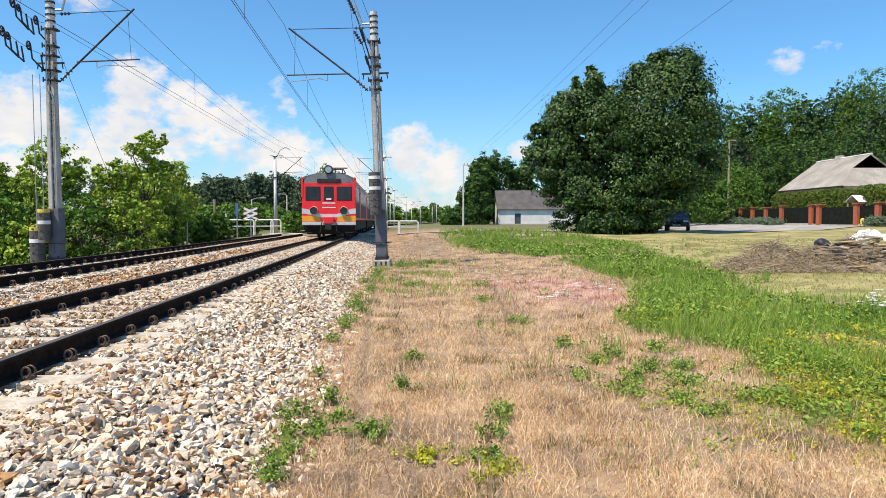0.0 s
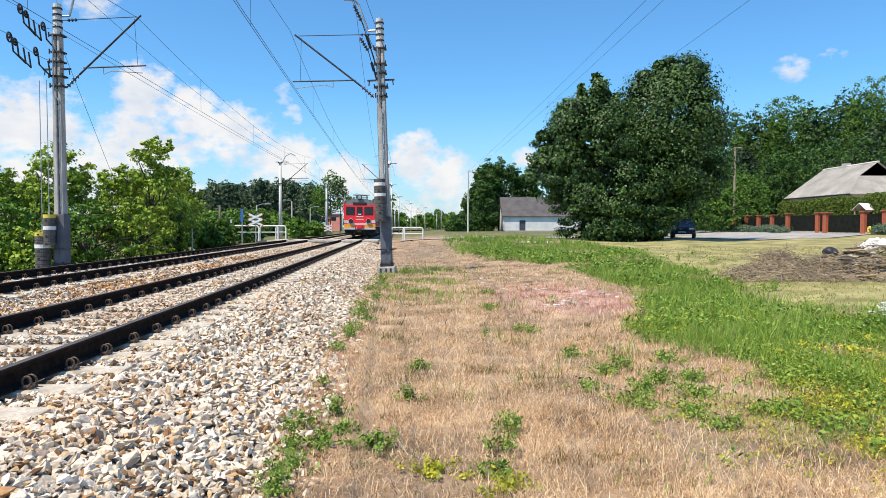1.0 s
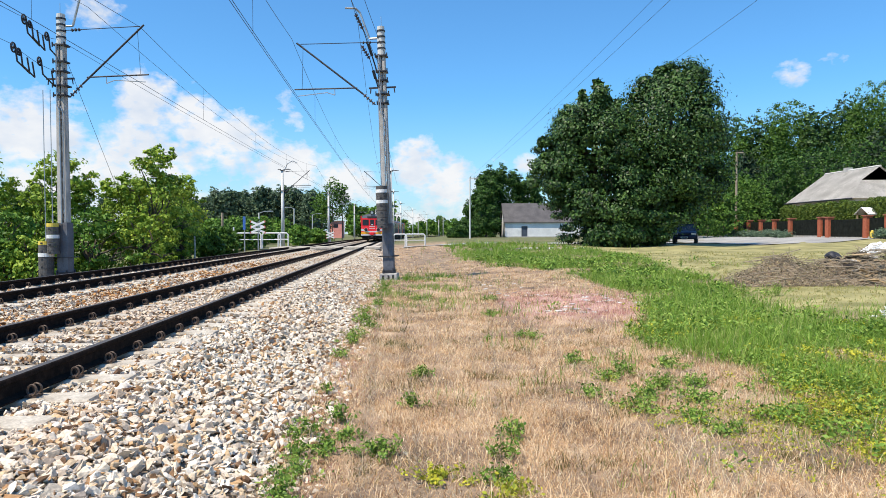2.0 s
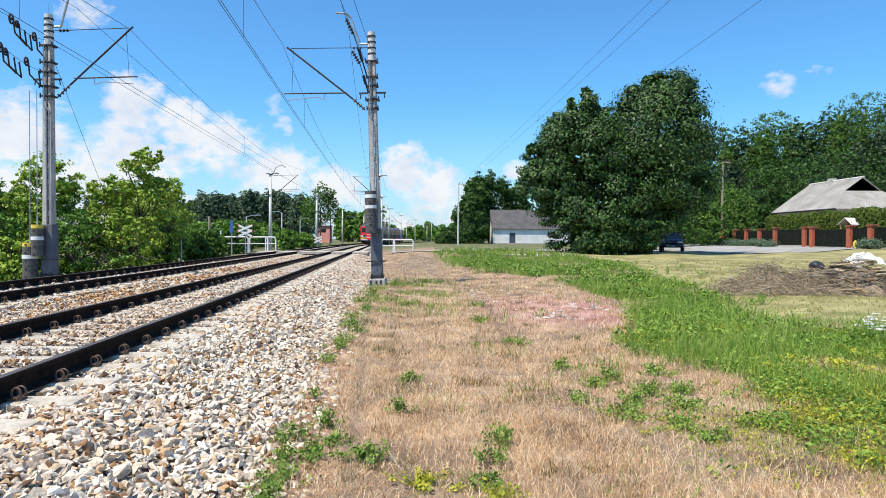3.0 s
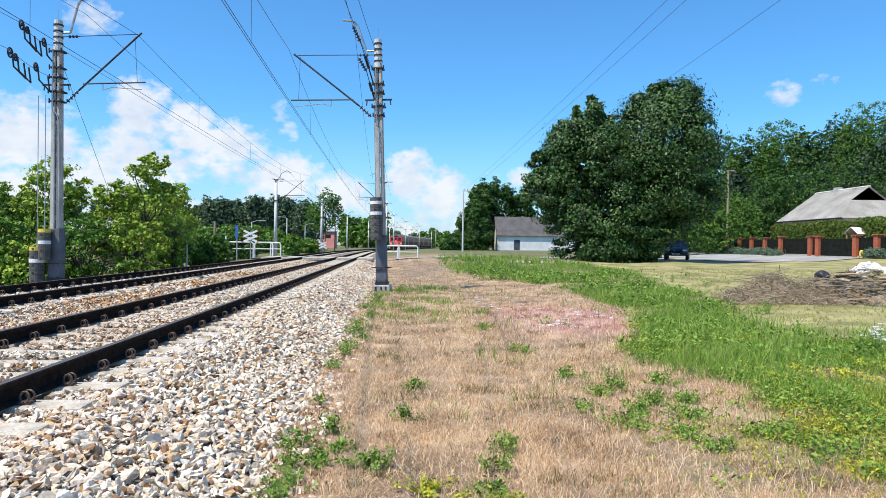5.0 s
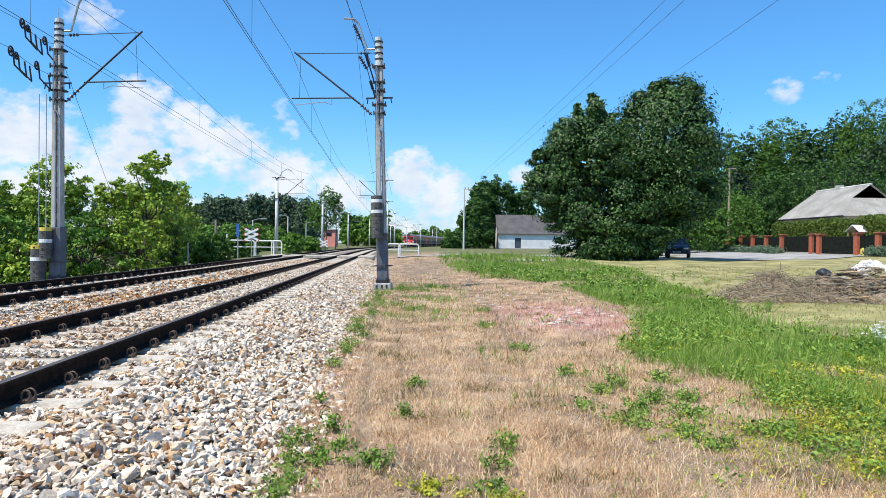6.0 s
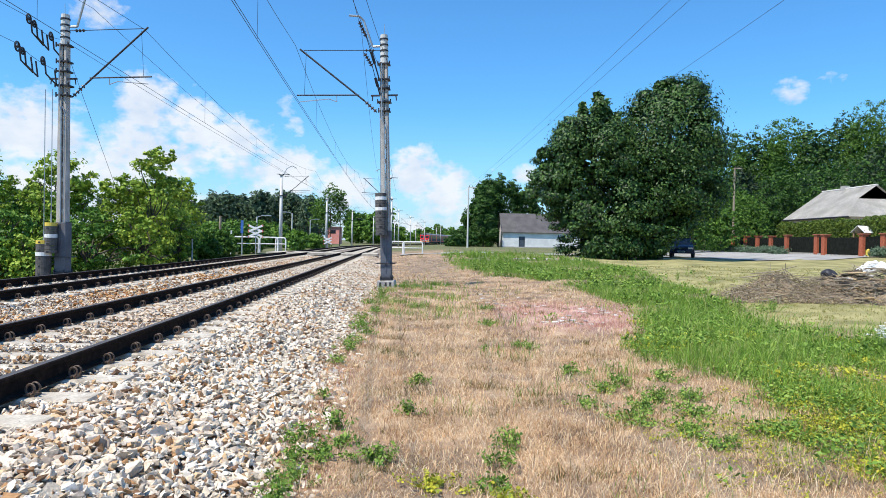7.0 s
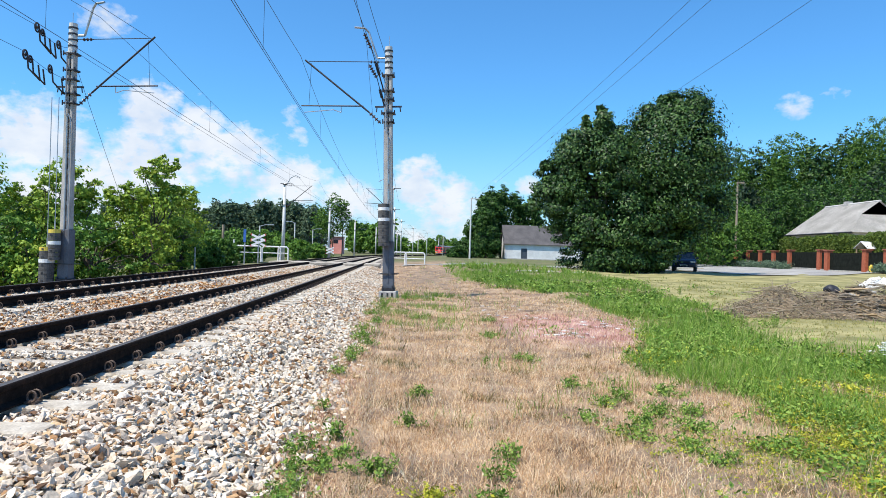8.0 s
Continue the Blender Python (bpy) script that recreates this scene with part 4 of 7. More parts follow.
def near_mast(name, x, y, z, side, reach, lean, label, weights):
    """Tall mast of two concrete legs in a steel shoe, with tensioning weights."""
    t = thing(name, pose(x, y, z, 0, lean, -3.0), label, "catenary mast", group="catenary masts")
    bm = bmesh.new()
    box(bm, -0.27, 0.27, -0.27, 0.27, -0.6, 0.2, bevel=0.03)
    part("foundation", bm, CONCRETE, t)
    for a in (-0.19, -0.02, 0.12):
        part("painted_bar", boxed(a, a + 0.06, -0.278, -0.266, 0.02, 0.15), IRON, t)
    bm = bmesh.new()
    box(bm, -0.19, 0.19, -0.19, 0.19, 0.16, 0.30, bevel=0.01)
    for a in (-0.15, 0.15):
        for b in (-0.2, 0.2):
            rod(bm, (a, b, 0.12), (a, b, 0.36), 0.022, n=6)
    part("base_shoe", bm, IRON, t)
    bm = bmesh.new()
    # folded steel sheath of the foot
    box(bm, -0.165, 0.165, -0.15, 0.15, 0.3, 1.75, bevel=0.012)
    box(bm, -0.02, 0.02, -0.162, -0.148, 0.45, 1.7)
    part("sheath", bm, BLUE_GREY, t)
    bm = bmesh.new()
    box(bm, -0.3, 0.3, -0.2, -0.17, 0.72, 0.75)
    box(bm, -0.3, 0.3, 0.17, 0.2, 0.72, 0.75)
    for a in (-0.28, 0.28):
        rod(bm, (a, -0.23, 0.735), (a, 0.23, 0.735), 0.014, n=6)
    part("clamp", bm, IRON, t)
    for sx in (-1, 1):
        bm = bmesh.new()
        v = box(bm, 0.03, 0.14, -0.1, 0.1, 1.75, 6.98)
        for w in v:
            if w.co.z > 4:
                w.co.x = 0.02 + (w.co.x - 0.03) * 0.8
            w.co.x *= sx
        bmesh.ops.bevel(bm, geom=bm.edges[:], offset=0.015, segments=1, affect="EDGES")
        part("mast_leg", bm, CONCRETE, t)
    for k in range(10):
        zz = 2.0 + k * 0.465
        part("batten", boxed(-0.035, 0.035, -0.07, 0.07, zz, zz + 0.13), CONCRETE, t)
    bm = bmesh.new()
    rods([(0.0, -0.14, 1.7), (0.0, -0.15, 5.03), (-0.07, -0.15, 5.18), (-0.07, -0.14, 6.93)], 0.018, bm=bm)
    rods([(0.09, -0.13, 1.7), (0.09, -0.14, 4.98), (0.02, -0.14, 5.15)], 0.014, bm=bm)
    part("conduit", bm, GALV, t)
    bm = bmesh.new()
    rod(bm, (0, 0, 6.93), (0, 0, 7.85), 0.125, 0.112, n=14)
    part("cap_sleeve", bm, PALE_CONCRETE, t, smooth=False)
    for zz in (7.15, 7.33, 7.51, 7.69):
        bm = bmesh.new()
        rod(bm, (0, 0, zz), (0, 0, zz + 0.045), 0.133, n=14)
        part("band", bm, IRON, t)
    for zz, w in ((5.45, 0.17), (5.73, 0.2), (6.15, 0.17), (6.43, 0.17), (6.91, 0.18)):
        bm = bmesh.new()
        box(bm, -w, w, -0.15, 0.15, zz, zz + 0.05, bevel=0.008)
        for a in (-w, w):
            rod(bm, (a, -0.145, zz - 0.04), (a, -0.145, zz + 0.1), 0.02, n=6)
        part("bracket", bm, IRON, t)
    for a in (-1, 1):
        bm = boxed(*sorted((a * 0.1, a * 0.42)), -0.09, -0.05, 5.93, 5.98)
        rods([(a * 0.36, -0.07, 5.95), (a * 0.38, -0.07, 5.79)], 0.018, bm=bm)
        part("side_bracket", bm, IRON, t)
    bm = bmesh.new()
    # the horn that carries the feeder
    rods([(side * 0.1, 0, 7.5), (side * 0.36, 0, 7.5), (side * 0.62, -0.05, 8.3), (side * 0.74, -0.1, 8.42), (side * 1.05, -0.2, 8.42)], 0.032, n=8, bm=bm)
    part("feeder_horn", bm, GALV, t)
    bm = bmesh.new()
    rods([(side * -0.02, 0, 7.85), (side * -0.02, 0, 8.18)], 0.008, bm=bm)
    part("spike", bm, GALV, t)
    if side < 0:
        # tensioning gear: insulator chains and turnbuckles that end on the brackets
        for pts in (((-0.62, -0.9, 8.0), (-0.45, -0.6, 7.6), (-0.29, -0.4, 7.05), (-0.14, -0.2, 6.45)), ((-0.5, -0.7, 7.1), (-0.3, -0.45, 6.75), (-0.2, -0.3, 6.3), (-0.12, -0.16, 5.95))):
            bm = bmesh.new()
            insulator(bm, pts[0], pts[1], 0.045, 5)
            part("tension_insulator", bm, PORCELAIN, t)
            bm = bmesh.new()
            rod(bm, pts[1], pts[2], 0.012, n=6)
            rod(bm, Vector(pts[1]).lerp(Vector(pts[2]), 0.7), Vector(pts[2]).lerp(Vector(pts[3]), 0.3), 0.045, n=8)
            rod(bm, pts[2], pts[3], 0.022, n=6)
            part("turnbuckle", bm, IRON, t)
    cantilever(t, side, reach, 5.45, 7.48, 6.0)
    for k, (wx, wy, z0, z1, cap, r) in enumerate(weights):
        w = thing("tension_weight", pose(0, 0, 0), "stack of round grey tensioning weights with painted bands", "tensioning weight", group="tensioning weights")
        w.parent = None
        w.matrix_basis = t.matrix_basis @ pose(wx, wy, z0)
        n = max(4, int((z1 - z0) / 0.105))
        st = (z1 - z0) / n
        for i in range(n):
            bm = bmesh.new()
            white = abs(i - int(n * 0.62)) == 0 or (cap == "two" and i == int(n * 0.82) + 1)
            rod(bm, (0, 0, i * st + 0.004), (0, 0, (i + 1) * st - 0.004), r * (1.04 if white else 1.0), n=20)
            part("weight_disc", bm, YELLOW_PAINT if (i == n - 1 and cap == "yellow") else WHITE_PAINT if white else WEIGHT, w)
            if i % 2 == 0 and not white:
                bm = bmesh.new()
                box(bm, -0.03, 0.03, -r - 0.006, -r + 0.05, i * st + 0.03, i * st + 0.075)
                part("slot", bm, IRON, w)
        bm = bmesh.new()
        rod(bm, (0, 0, z1 - z0), (0, 0, 5.6 - z0), 0.011, n=6)
        rod(bm, (0.0, 0, z1 - z0), (0.0, 0, z1 - z0 + 0.25), 0.02, n=6)
        part("hanger_rod", bm, GALV, w)
    return t


MAST_R = near_mast("catenary_mast", -1.82, 20.5, 0.02, -1, 2.66, -1.75, "tall concrete catenary mast with weights beside the near track", [(-0.1, -0.36, 1.6, 2.9, "two", 0.175)])
MAST_L = near_mast("catenary_mast", -11.28, 19.3, 0.05, 1, 2.5, -0.2, "tall concrete catenary mast with yellow-capped weights behind the far track", [(-0.42, -0.25, 0.18, 1.22, "yellow", 0.2), (-0.17, -0.3, 0.84, 1.74, "yellow", 0.16)])


def far_mast(s, off, side, h, label, reach=2.35, r=0.17):
    x, y, hd = line(s, off)
    z = float(height(x, y)) - 0.1
    k = RAIL_TOP - z - 0.42
    t = thing("catenary_mast", pose(x, y, z, 0, 0, -math.degrees(hd)), label, "catenary mast", group="catenary masts")
    bm = bmesh.new()
    rod(bm, (0, 0, 0), (0, 0, h), r, r * 0.66, n=12)
    part("pole", bm, PALE_CONCRETE, t, smooth=True)
    for zz in (5.1, 6.9):
        part("bracket", boxed(-0.18, 0.18, -0.17, 0.17, zz + k, zz + k + 0.06), IRON, t)
    part("crossarm", boxed(-0.4, 0.7, -0.04, 0.04, 6.97 + k, 7.02 + k), IRON, t)
    cantilever(t, side, reach, 5.02 + k, 6.92 + k, 5.57 + k)
    bm = bmesh.new()
    rods([(side * 0.2, 0, 7.0 + k), (side * 0.45, 0, 7.5 + k), (side * 0.9, 0, 7.75 + k), (side * 1.3, 0, 7.55 + k)], 0.03, bm=bm)
    part("feeder_horn", bm, GALV, t)
    return t


for s_m, o_m in ((58.0, 2.8), (92.0, 2.45), (126.0, 2.5), (158.0, 2.5), (192.0, 2.5), (228.0, 2.5), (264.0, 2.5)):
    far_mast(s_m, -GAP - o_m, 1, 7.1, "pale concrete catenary mast of the far track")
for s_m in (58.5, 88.0, 122.0, 156.0, 190.0, 226.0, 262.0):
    far_mast(s_m, 2.7, -1, 7.1, "pale concrete catenary mast of the near track", r=0.13)


# ---- overhead wires ----
def span(a, b, sag, n=14):
    a, b = np.array(a, float), np.array(b, float)
    t = np.linspace(0, 1, n)[:, None]
    p = a + (b - a) * t
    p[:, 2] -= (4 * sag * t * (1 - t))[:, 0]
    return p


def overhead(off, pull):
    stations = [-18.0, 20.3, 58.2, 87.0, 119.0, 153.0, 189.0, 225.0, 261.0]
    if off < -1:
        stations[1] = 19.4
    mess, cont, drop = [], [], []
    zc, zm = 5.95, 7.55
    for i, (a, b) in enumerate(zip(stations, stations[1:])):
        xa, ya, _ = line(a, off + pull[i])
        xb, yb, _ = line(b, off + pull[i + 1])
        m = span((xa, ya, zm - 0.12), (xb, yb, zm - 0.12), 0.85)
        c = span((xa, ya, zc - 0.12), (xb, yb, zc - 0.12), 0.06)
        mess.append(m if not mess else m[1:])
        cont.append(c if not cont else c[1:])
        for k in (2, 5, 8, 11):
            drop.append((c[k], m[k]))
    mess, cont = np.concatenate(mess), np.concatenate(cont)
    w = thing("overhead_line", pose(0, 0, 0), "dark contact wire hung by droppers from a messenger wire", "overhead line", group="overhead lines")
    tube("messenger_wire", mess, 0.0068, WIRE, w)
    tube("contact_wire", cont, 0.0068, WIRE, w)
    if off > -1:
        side = cont.copy()
        side[:, 0] += 0.05
        tube("contact_wire", side, 0.0068, WIRE, w)
    for a, b in drop:
        tube("dropper", [a, (np.array(a) + b) / 2, b], 0.0045, WIRE, w, 4)


overhead(0.0, [0.75, 0.13, -0.1, 0.1, -0.1, 0.1, -0.1, 0.1, -0.1])
overhead(-GAP, [0.12, -0.12, 0.1, -0.1, 0.1, -0.1, 0.1, -0.1, 0.1])


def single_wire(name, pts, r, label, sag=0.5):
    P = []
    for a, b in zip(pts, pts[1:]):
        q = span(a, b, sag)
        P.append(q if not P else q[1:])
    ob = tube(name, np.concatenate(P), r, WIRE)
    return tagged(ob, label, "wire", group="overhead wires")


# feeders and tensioned tails along the mast lines
single_wire("feeder_wire", [(-0.5, -18, 8.0), (-2.75, 20.4, 7.95), (*line(58.5, 1.6)[:2], 7.55), (*line(88, 1.6)[:2], 7.55), (*line(120, 1.6)[:2], 7.6)], 0.0065, "dark feeder wire on the mast horns", 0.6)
single_wire("tension_wire", [(-3.6, -18, 7.0), (-2.2, 12, 6.9), (-1.95, 20.4, 6.35)], 0.0065, "tensioned wire running to the mast's weights", 0.1)
single_wire("tension_wire", [(-3.0, -18, 7.6), (-2.1, 14, 7.5), (-1.9, 20.4, 6.95)], 0.0065, "tensioned wire running to the mast's weights", 0.1)
single_wire("tension_wire", [(-4.6, 60, 5.9), (-2.02, 20.5, 5.0)], 0.0065, "thin stay wire from the mast", 0.1)
single_wire("feeder_wire", [(-9.5, -18, 8.1), (-10.5, 19.3, 8.1), (*line(58, -GAP - 1.5)[:2], 7.55), (*line(86, -GAP - 1.5)[:2], 7.55), (*line(118, -GAP - 1.5)[:2], 7.6)], 0.0065, "dark feeder wire on the mast horns", 0.6)
single_wire("tension_wire", [(-11.2, -18, 7.9), (-11.4, 17.7, 7.3), (-11.35, 19.2, 7.15), (*line(58, -GAP)[:2], 5.9)], 0.0065, "tensioned wire running to the mast's weights", 0.15)
single_wire("tension_wire", [(-11.2, -18, 7.2), (-11.4, 17.3, 6.45), (-11.35, 19.2, 6.2)], 0.0065, "tensioned wire running to the mast's weights", 0.1)
single_wire("stay_wire", [(-11.25, 19.4, 6.68), (-13.2, 29.5, -0.8)], 0.0065, "steel stay wire anchoring the mast", 0.02)
single_wire("power_line", [(9.3, -20, 10.2), (3.0, 95.0, 9.4)], 0.0065, "dark power line crossing the meadow", 0.6)
single_wire("power_line", [(9.9, -20, 10.2), (3.6, 95.0, 9.4)], 0.0065, "dark power line crossing the meadow", 0.6)
single_wire("power_line", [(10.1, -20, 9.6), (9.8, 42.0, 9.3)], 0.0065, "dark power line crossing the meadow", 0.6)


def pulley(x, y, z, r):
    t = thing("tension_pulley", pose(x, y, z, 0, 0, 8), "dark iron tensioning pulley on the wire", "pulley", group="tensioning pulleys")
    bm = bmesh.new()
    ring(bm, (0, 0, 0), (1, 0, 0), r * 1.12, 0.022, 18, 6)
    part("rim", bm, IRON, t)
    bm = bmesh.new()
    rod(bm, (-0.04, 0, 0), (0.04, 0, 0), 0.035, n=10)
    for k in range(3):
        a = k * math.pi / 3
        rod(bm, (0, -math.cos(a) * r, -math.sin(a) * r), (0, math.cos(a) * r, math.sin(a) * r), 0.009, n=5)
    part("spokes", bm, IRON, t)
    part("hanger", rods([(0.05, 0, 0), (0.05, 0.08, -0.34), (0.05, 0.75, -0.5), (0.05, 0.62, -0.1)], 0.022), IRON, t)


for px, py, pz, pr in ((-11.4, 17.76, 7.26, 0.11), (-11.4, 18.0, 7.2, 0.08), (-11.4, 18.76, 7.1, 0.1), (-11.4, 17.3, 6.38, 0.11), (-11.42, 17.55, 6.33, 0.08), (-11.4, 18.4, 6.3, 0.1)):
    pulley(px, py, pz, pr)


# ---- the train ----
TRAIN_RED = material("train_red", [(0.3, (0.8, 0.02, 0.028)), (0.7, (0.88, 0.03, 0.04))], scale=2, rough=0.35, fine=(12, 0.06))
TRAIN_ORANGE = material("train_orange", [(0.3, (0.86, 0.33, 0.02)), (0.7, (0.9, 0.4, 0.03))], scale=2, rough=0.4)
TRAIN_GREY = material("train_light_grey", [(0.3, (0.52, 0.53, 0.54)), (0.7, (0.62, 0.63, 0.64))], scale=2, rough=0.45, fine=(10, 0.1))
TRAIN_SIDE = material("train_side_grey", [(0.3, (0.11, 0.1, 0.115)), (0.7, (0.16, 0.15, 0.165))], scale=2, rough=0.75, fine=(10, 0.15), spec=0.15)
TRAIN_ROOF = material("train_roof", [(0.3, (0.15, 0.165, 0.19)), (0.7, (0.22, 0.235, 0.26))], scale=1.5, rough=0.75, fine=(10, 0.15), spec=0.2)
TRAIN_VIOLET = material("train_violet_band", [(0.3, (0.05, 0.03, 0.08)), (0.7, (0.07, 0.045, 0.11))], scale=2, rough=0.35)
TRAIN_BLACK = material("train_underframe", [(0.3, (0.012, 0.012, 0.013)), (0.7, (0.035, 0.032, 0.03))], scale=4, rough=0.8, fine=(20, 0.3))
TRAIN_GLASS = material("dark_window_glass", [(0.3, (0.02, 0.025, 0.032)), (0.7, (0.035, 0.042, 0.055))], scale=1.0, rough=0.2, spec=0.2)
LAMP_GLASS = material("lamp_glass", [(0.3, (0.3, 0.32, 0.34)), (0.7, (0.45, 0.47, 0.5))], scale=8, rough=0.1, metal=0.6)
CAR_LEN = 21.2


def car_section(y, w=1.42, top=3.55, z0=0.95, round_in=0.0):
    """Cross-section of the body shell at y: sides, shoulders, arched roof."""
    w = w - round_in
    pts = [(-w, z0), (-w, 3.05)]
    for k in range(9):
        a = math.pi * k / 8
        pts.append((-w * 0.99 * math.cos(a), 3.1 + (top - 3.1) * math.sin(a)))
    pts += [(w, 3.05), (w, z0)]
    return [(x, y, z) for x, z in pts]


def shell(secs):
    bm = bmesh.new()
    rows = [[bm.verts.new(p) for p in s] for s in secs]
    n = len(rows[0])
    for a, b in zip(rows, rows[1:]):
        for i in range(n - 1):
            f = bm.faces.new((a[i], a[i + 1], b[i + 1], b[i]))
            f.material_index = 1 if 1 <= i <= n - 3 else 0
    bm.faces.new(rows[0])
    bm.faces.new(rows[-1][::-1])
    return bm


def cab_face(t, dirn, y0):
    """The driver's end. dirn -1 faces local -y; y0: where the face stands."""
    def face_box(x0, x1, z0, z1, d0, d1, bevel=0.0):
        bm = bmesh.new()
        ys = sorted((y0 + dirn * d0, y0 + dirn * d1))
        box(bm, x0, x1, ys[0], ys[1], z0, z1, bevel=bevel)
        return bm
    part("cab_mask", face_box(-1.43, 1.43, 0.86, 2.98, -0.02, 0.05, 0.03), TRAIN_RED, t, "bright red cab front")
    for s in (-1, 1):
        bm = bmesh.new()
        v = box(bm, s * 1.4 - 0.07, s * 1.4 + 0.04, *sorted((y0 - dirn * 0.5, y0 + dirn * 0.07)), 2.2, 3.27)
        part("corner_pillar", bm, TRAIN_RED, t)
    bm = bmesh.new()
    n = 12
    lo = [bm.verts.new((1.34 * math.cos(math.pi * k / n), y0 + dirn * 0.035, 2.98 + 0.54 * math.sin(math.pi * k / n))) for k in range(n + 1)]
    hi = [bm.verts.new((1.34 * math.cos(math.pi * k / n), y0 - dirn * 0.3, 2.98 + 0.57 * math.sin(math.pi * k / n))) for k in range(n + 1)]
    for k in range(n):
        bm.faces.new((lo[k], lo[k + 1], hi[k + 1], hi[k]))
    bm.faces.new(lo)
    part("roof_brow", bm, TRAIN_ROOF, t)
    part("destination_board", face_box(-0.62, 0.62, 3.0, 3.2, 0.03, 0.09, 0.02), TRAIN_BLACK, t, "black destination board")
    for x0, x1 in ((-1.2, -0.48), (-0.22, 0.22), (0.46, 1.2)):
        w = part("windscreen_frame", face_box(x0 - 0.04, x1 + 0.04, 2.02, 2.78, 0.04, 0.062, 0.01), TRAIN_BLACK, t)
        part("windscreen", face_box(x0, x1, 2.06, 2.74, 0.05, 0.072), TRAIN_GLASS, w)
        bm = bmesh.new()
        rod(bm, ((x0 + x1) / 2, y0 + dirn * 0.085, 2.72), ((x0 + x1) / 2 + 0.16, y0 + dirn * 0.085, 2.25), 0.012, n=5)
        part("wiper", bm, TRAIN_BLACK, w)
    for zz, ww in ((1.86, 0.34), (1.62, 0.36)):
        part("plain_bar", face_box(-ww, ww, zz, zz + 0.06, 0.048, 0.056), WHITE_PAINT, t)
    part("route_sheet", face_box(-0.14, 0.14, 2.06, 2.15, 0.072, 0.08), WHITE_PAINT, t)
    # grey whisker band between the headlights, orange corners beneath
    bm = bmesh.new()
    cols = []
    for k in range(15):
        x = -1.44 + 2.88 * k / 14
        u = abs(x) / 1.44
        zt = 1.30 + 0.30 * smooth01(0.25, 0.95, u)
        zb = 1.12 + 0.20 * smooth01(0.25, 0.95, u)
        cols.append([bm.verts.new((x, y0 + dirn * 0.055, float(zb))), bm.verts.new((x, y0 + dirn * 0.055, float(zt))), bm.verts.new((x, y0 + dirn * 0.02, float(zt))), bm.verts.new((x, y0 + dirn * 0.02, float(zb)))])
    for a, b in zip(cols, cols[1:]):
        for i in range(4):
            bm.faces.new((a[i], a[(i + 1) % 4], b[(i + 1) % 4], b[i]))
    part("grey_band", bm, TRAIN_GREY, t)
    for s in (-1, 1):
        part("orange_panel", face_box(*sorted((s * 0.45, s * 1.435)), 0.9, 1.2, 0.02, 0.053, 0.008), TRAIN_ORANGE, t)
        h = bmesh.new()
        rod(h, (s * 0.8, y0 + dirn * 0.03, 1.48), (s * 0.8, y0 + dirn * 0.17, 1.48), 0.23, 0.2, n=20)
        lamp = part("headlight", h, TRAIN_GREY, t)
        h = bmesh.new()
        rod(h, (s * 0.8, y0 + dirn * 0.165, 1.48), (s * 0.8, y0 + dirn * 0.185, 1.48), 0.165, n=20)
        part("lens", h, TRAIN_GLASS, lamp)
        h = bmesh.new()
        ring(h, (s * 0.8, y0 + dirn * 0.175, 1.48), (0, 1, 0), 0.18, 0.025, 20, 5)
        part("lamp_rim", h, TRAIN_BLACK, lamp)
    h = bmesh.new()
    rod(h, (0, y0 - dirn * 0.12, 3.68), (0, y0 + dirn * 0.14, 3.68), 0.24, n=20)
    lamp = part("roof_headlight", h, TRAIN_BLACK, t)
    h = bmesh.new()
    rod(h, (0, y0 + dirn * 0.14, 3.68), (0, y0 + dirn * 0.16, 3.68), 0.17, n=20)
    part("lens", h, LAMP_GLASS, lamp)
    part("lower_band", face_box(-1.44, 1.44, 0.7, 0.88, -0.05, 0.08, 0.02), TRAIN_GREY, t)
    # round-bellied black apron
    bm = bmesh.new()
    rows = []
    for z, k, d in ((0.72, 1.0, 0.06), (0.45, 0.96, 0.02), (0.2, 0.86, -0.1)):
        rows.append([bm.verts.new((x * k, y0 + dirn * (d - 0.25 * (abs(x) / 1.42) ** 3), z)) for x in np.linspace(-1.42, 1.42, 9)])
    for a, b in zip(rows, rows[1:]):
        for i in range(8):
            bm.faces.new((a[i], a[i + 1], b[i + 1], b[i]))
    bmesh.ops.solidify(bm, geom=bm.faces[:], thickness=0.03)
    part("apron", bm, TRAIN_BLACK, t)
    part("coupler_box", face_box(-0.26, 0.26, 0.78, 1.14, 0.03, 0.2, 0.03), TRAIN_RED, t)
    c = bmesh.new()
    rod(c, (0, y0 - dirn * 0.1, 0.62), (0, y0 + dirn * 0.55, 0.62), 0.1, n=10)
    ys = sorted((y0 + dirn * 0.45, y0 + dirn * 0.62))
    box(c, -0.17, 0.17, ys[0], ys[1], 0.45, 0.8, bevel=0.03)
    part("coupler", c, TRAIN_BLACK, t)
    for s in (-1, 1):
        c = bmesh.new()
        rods([(s * 0.35, y0 + dirn * 0.12, 0.95), (s * 0.4, y0 + dirn * 0.3, 0.7), (s * 0.42, y0 + dirn * 0.28, 0.4), (s * 0.5, y0 + dirn * 0.1, 0.3)], 0.03, bm=c)
        part("hose", c, TRAIN_BLACK, t)
        part("step", face_box(*sorted((s * 0.9, s * 1.3)), 0.28, 0.33, -0.1, 0.15), TRAIN_BLACK, t)


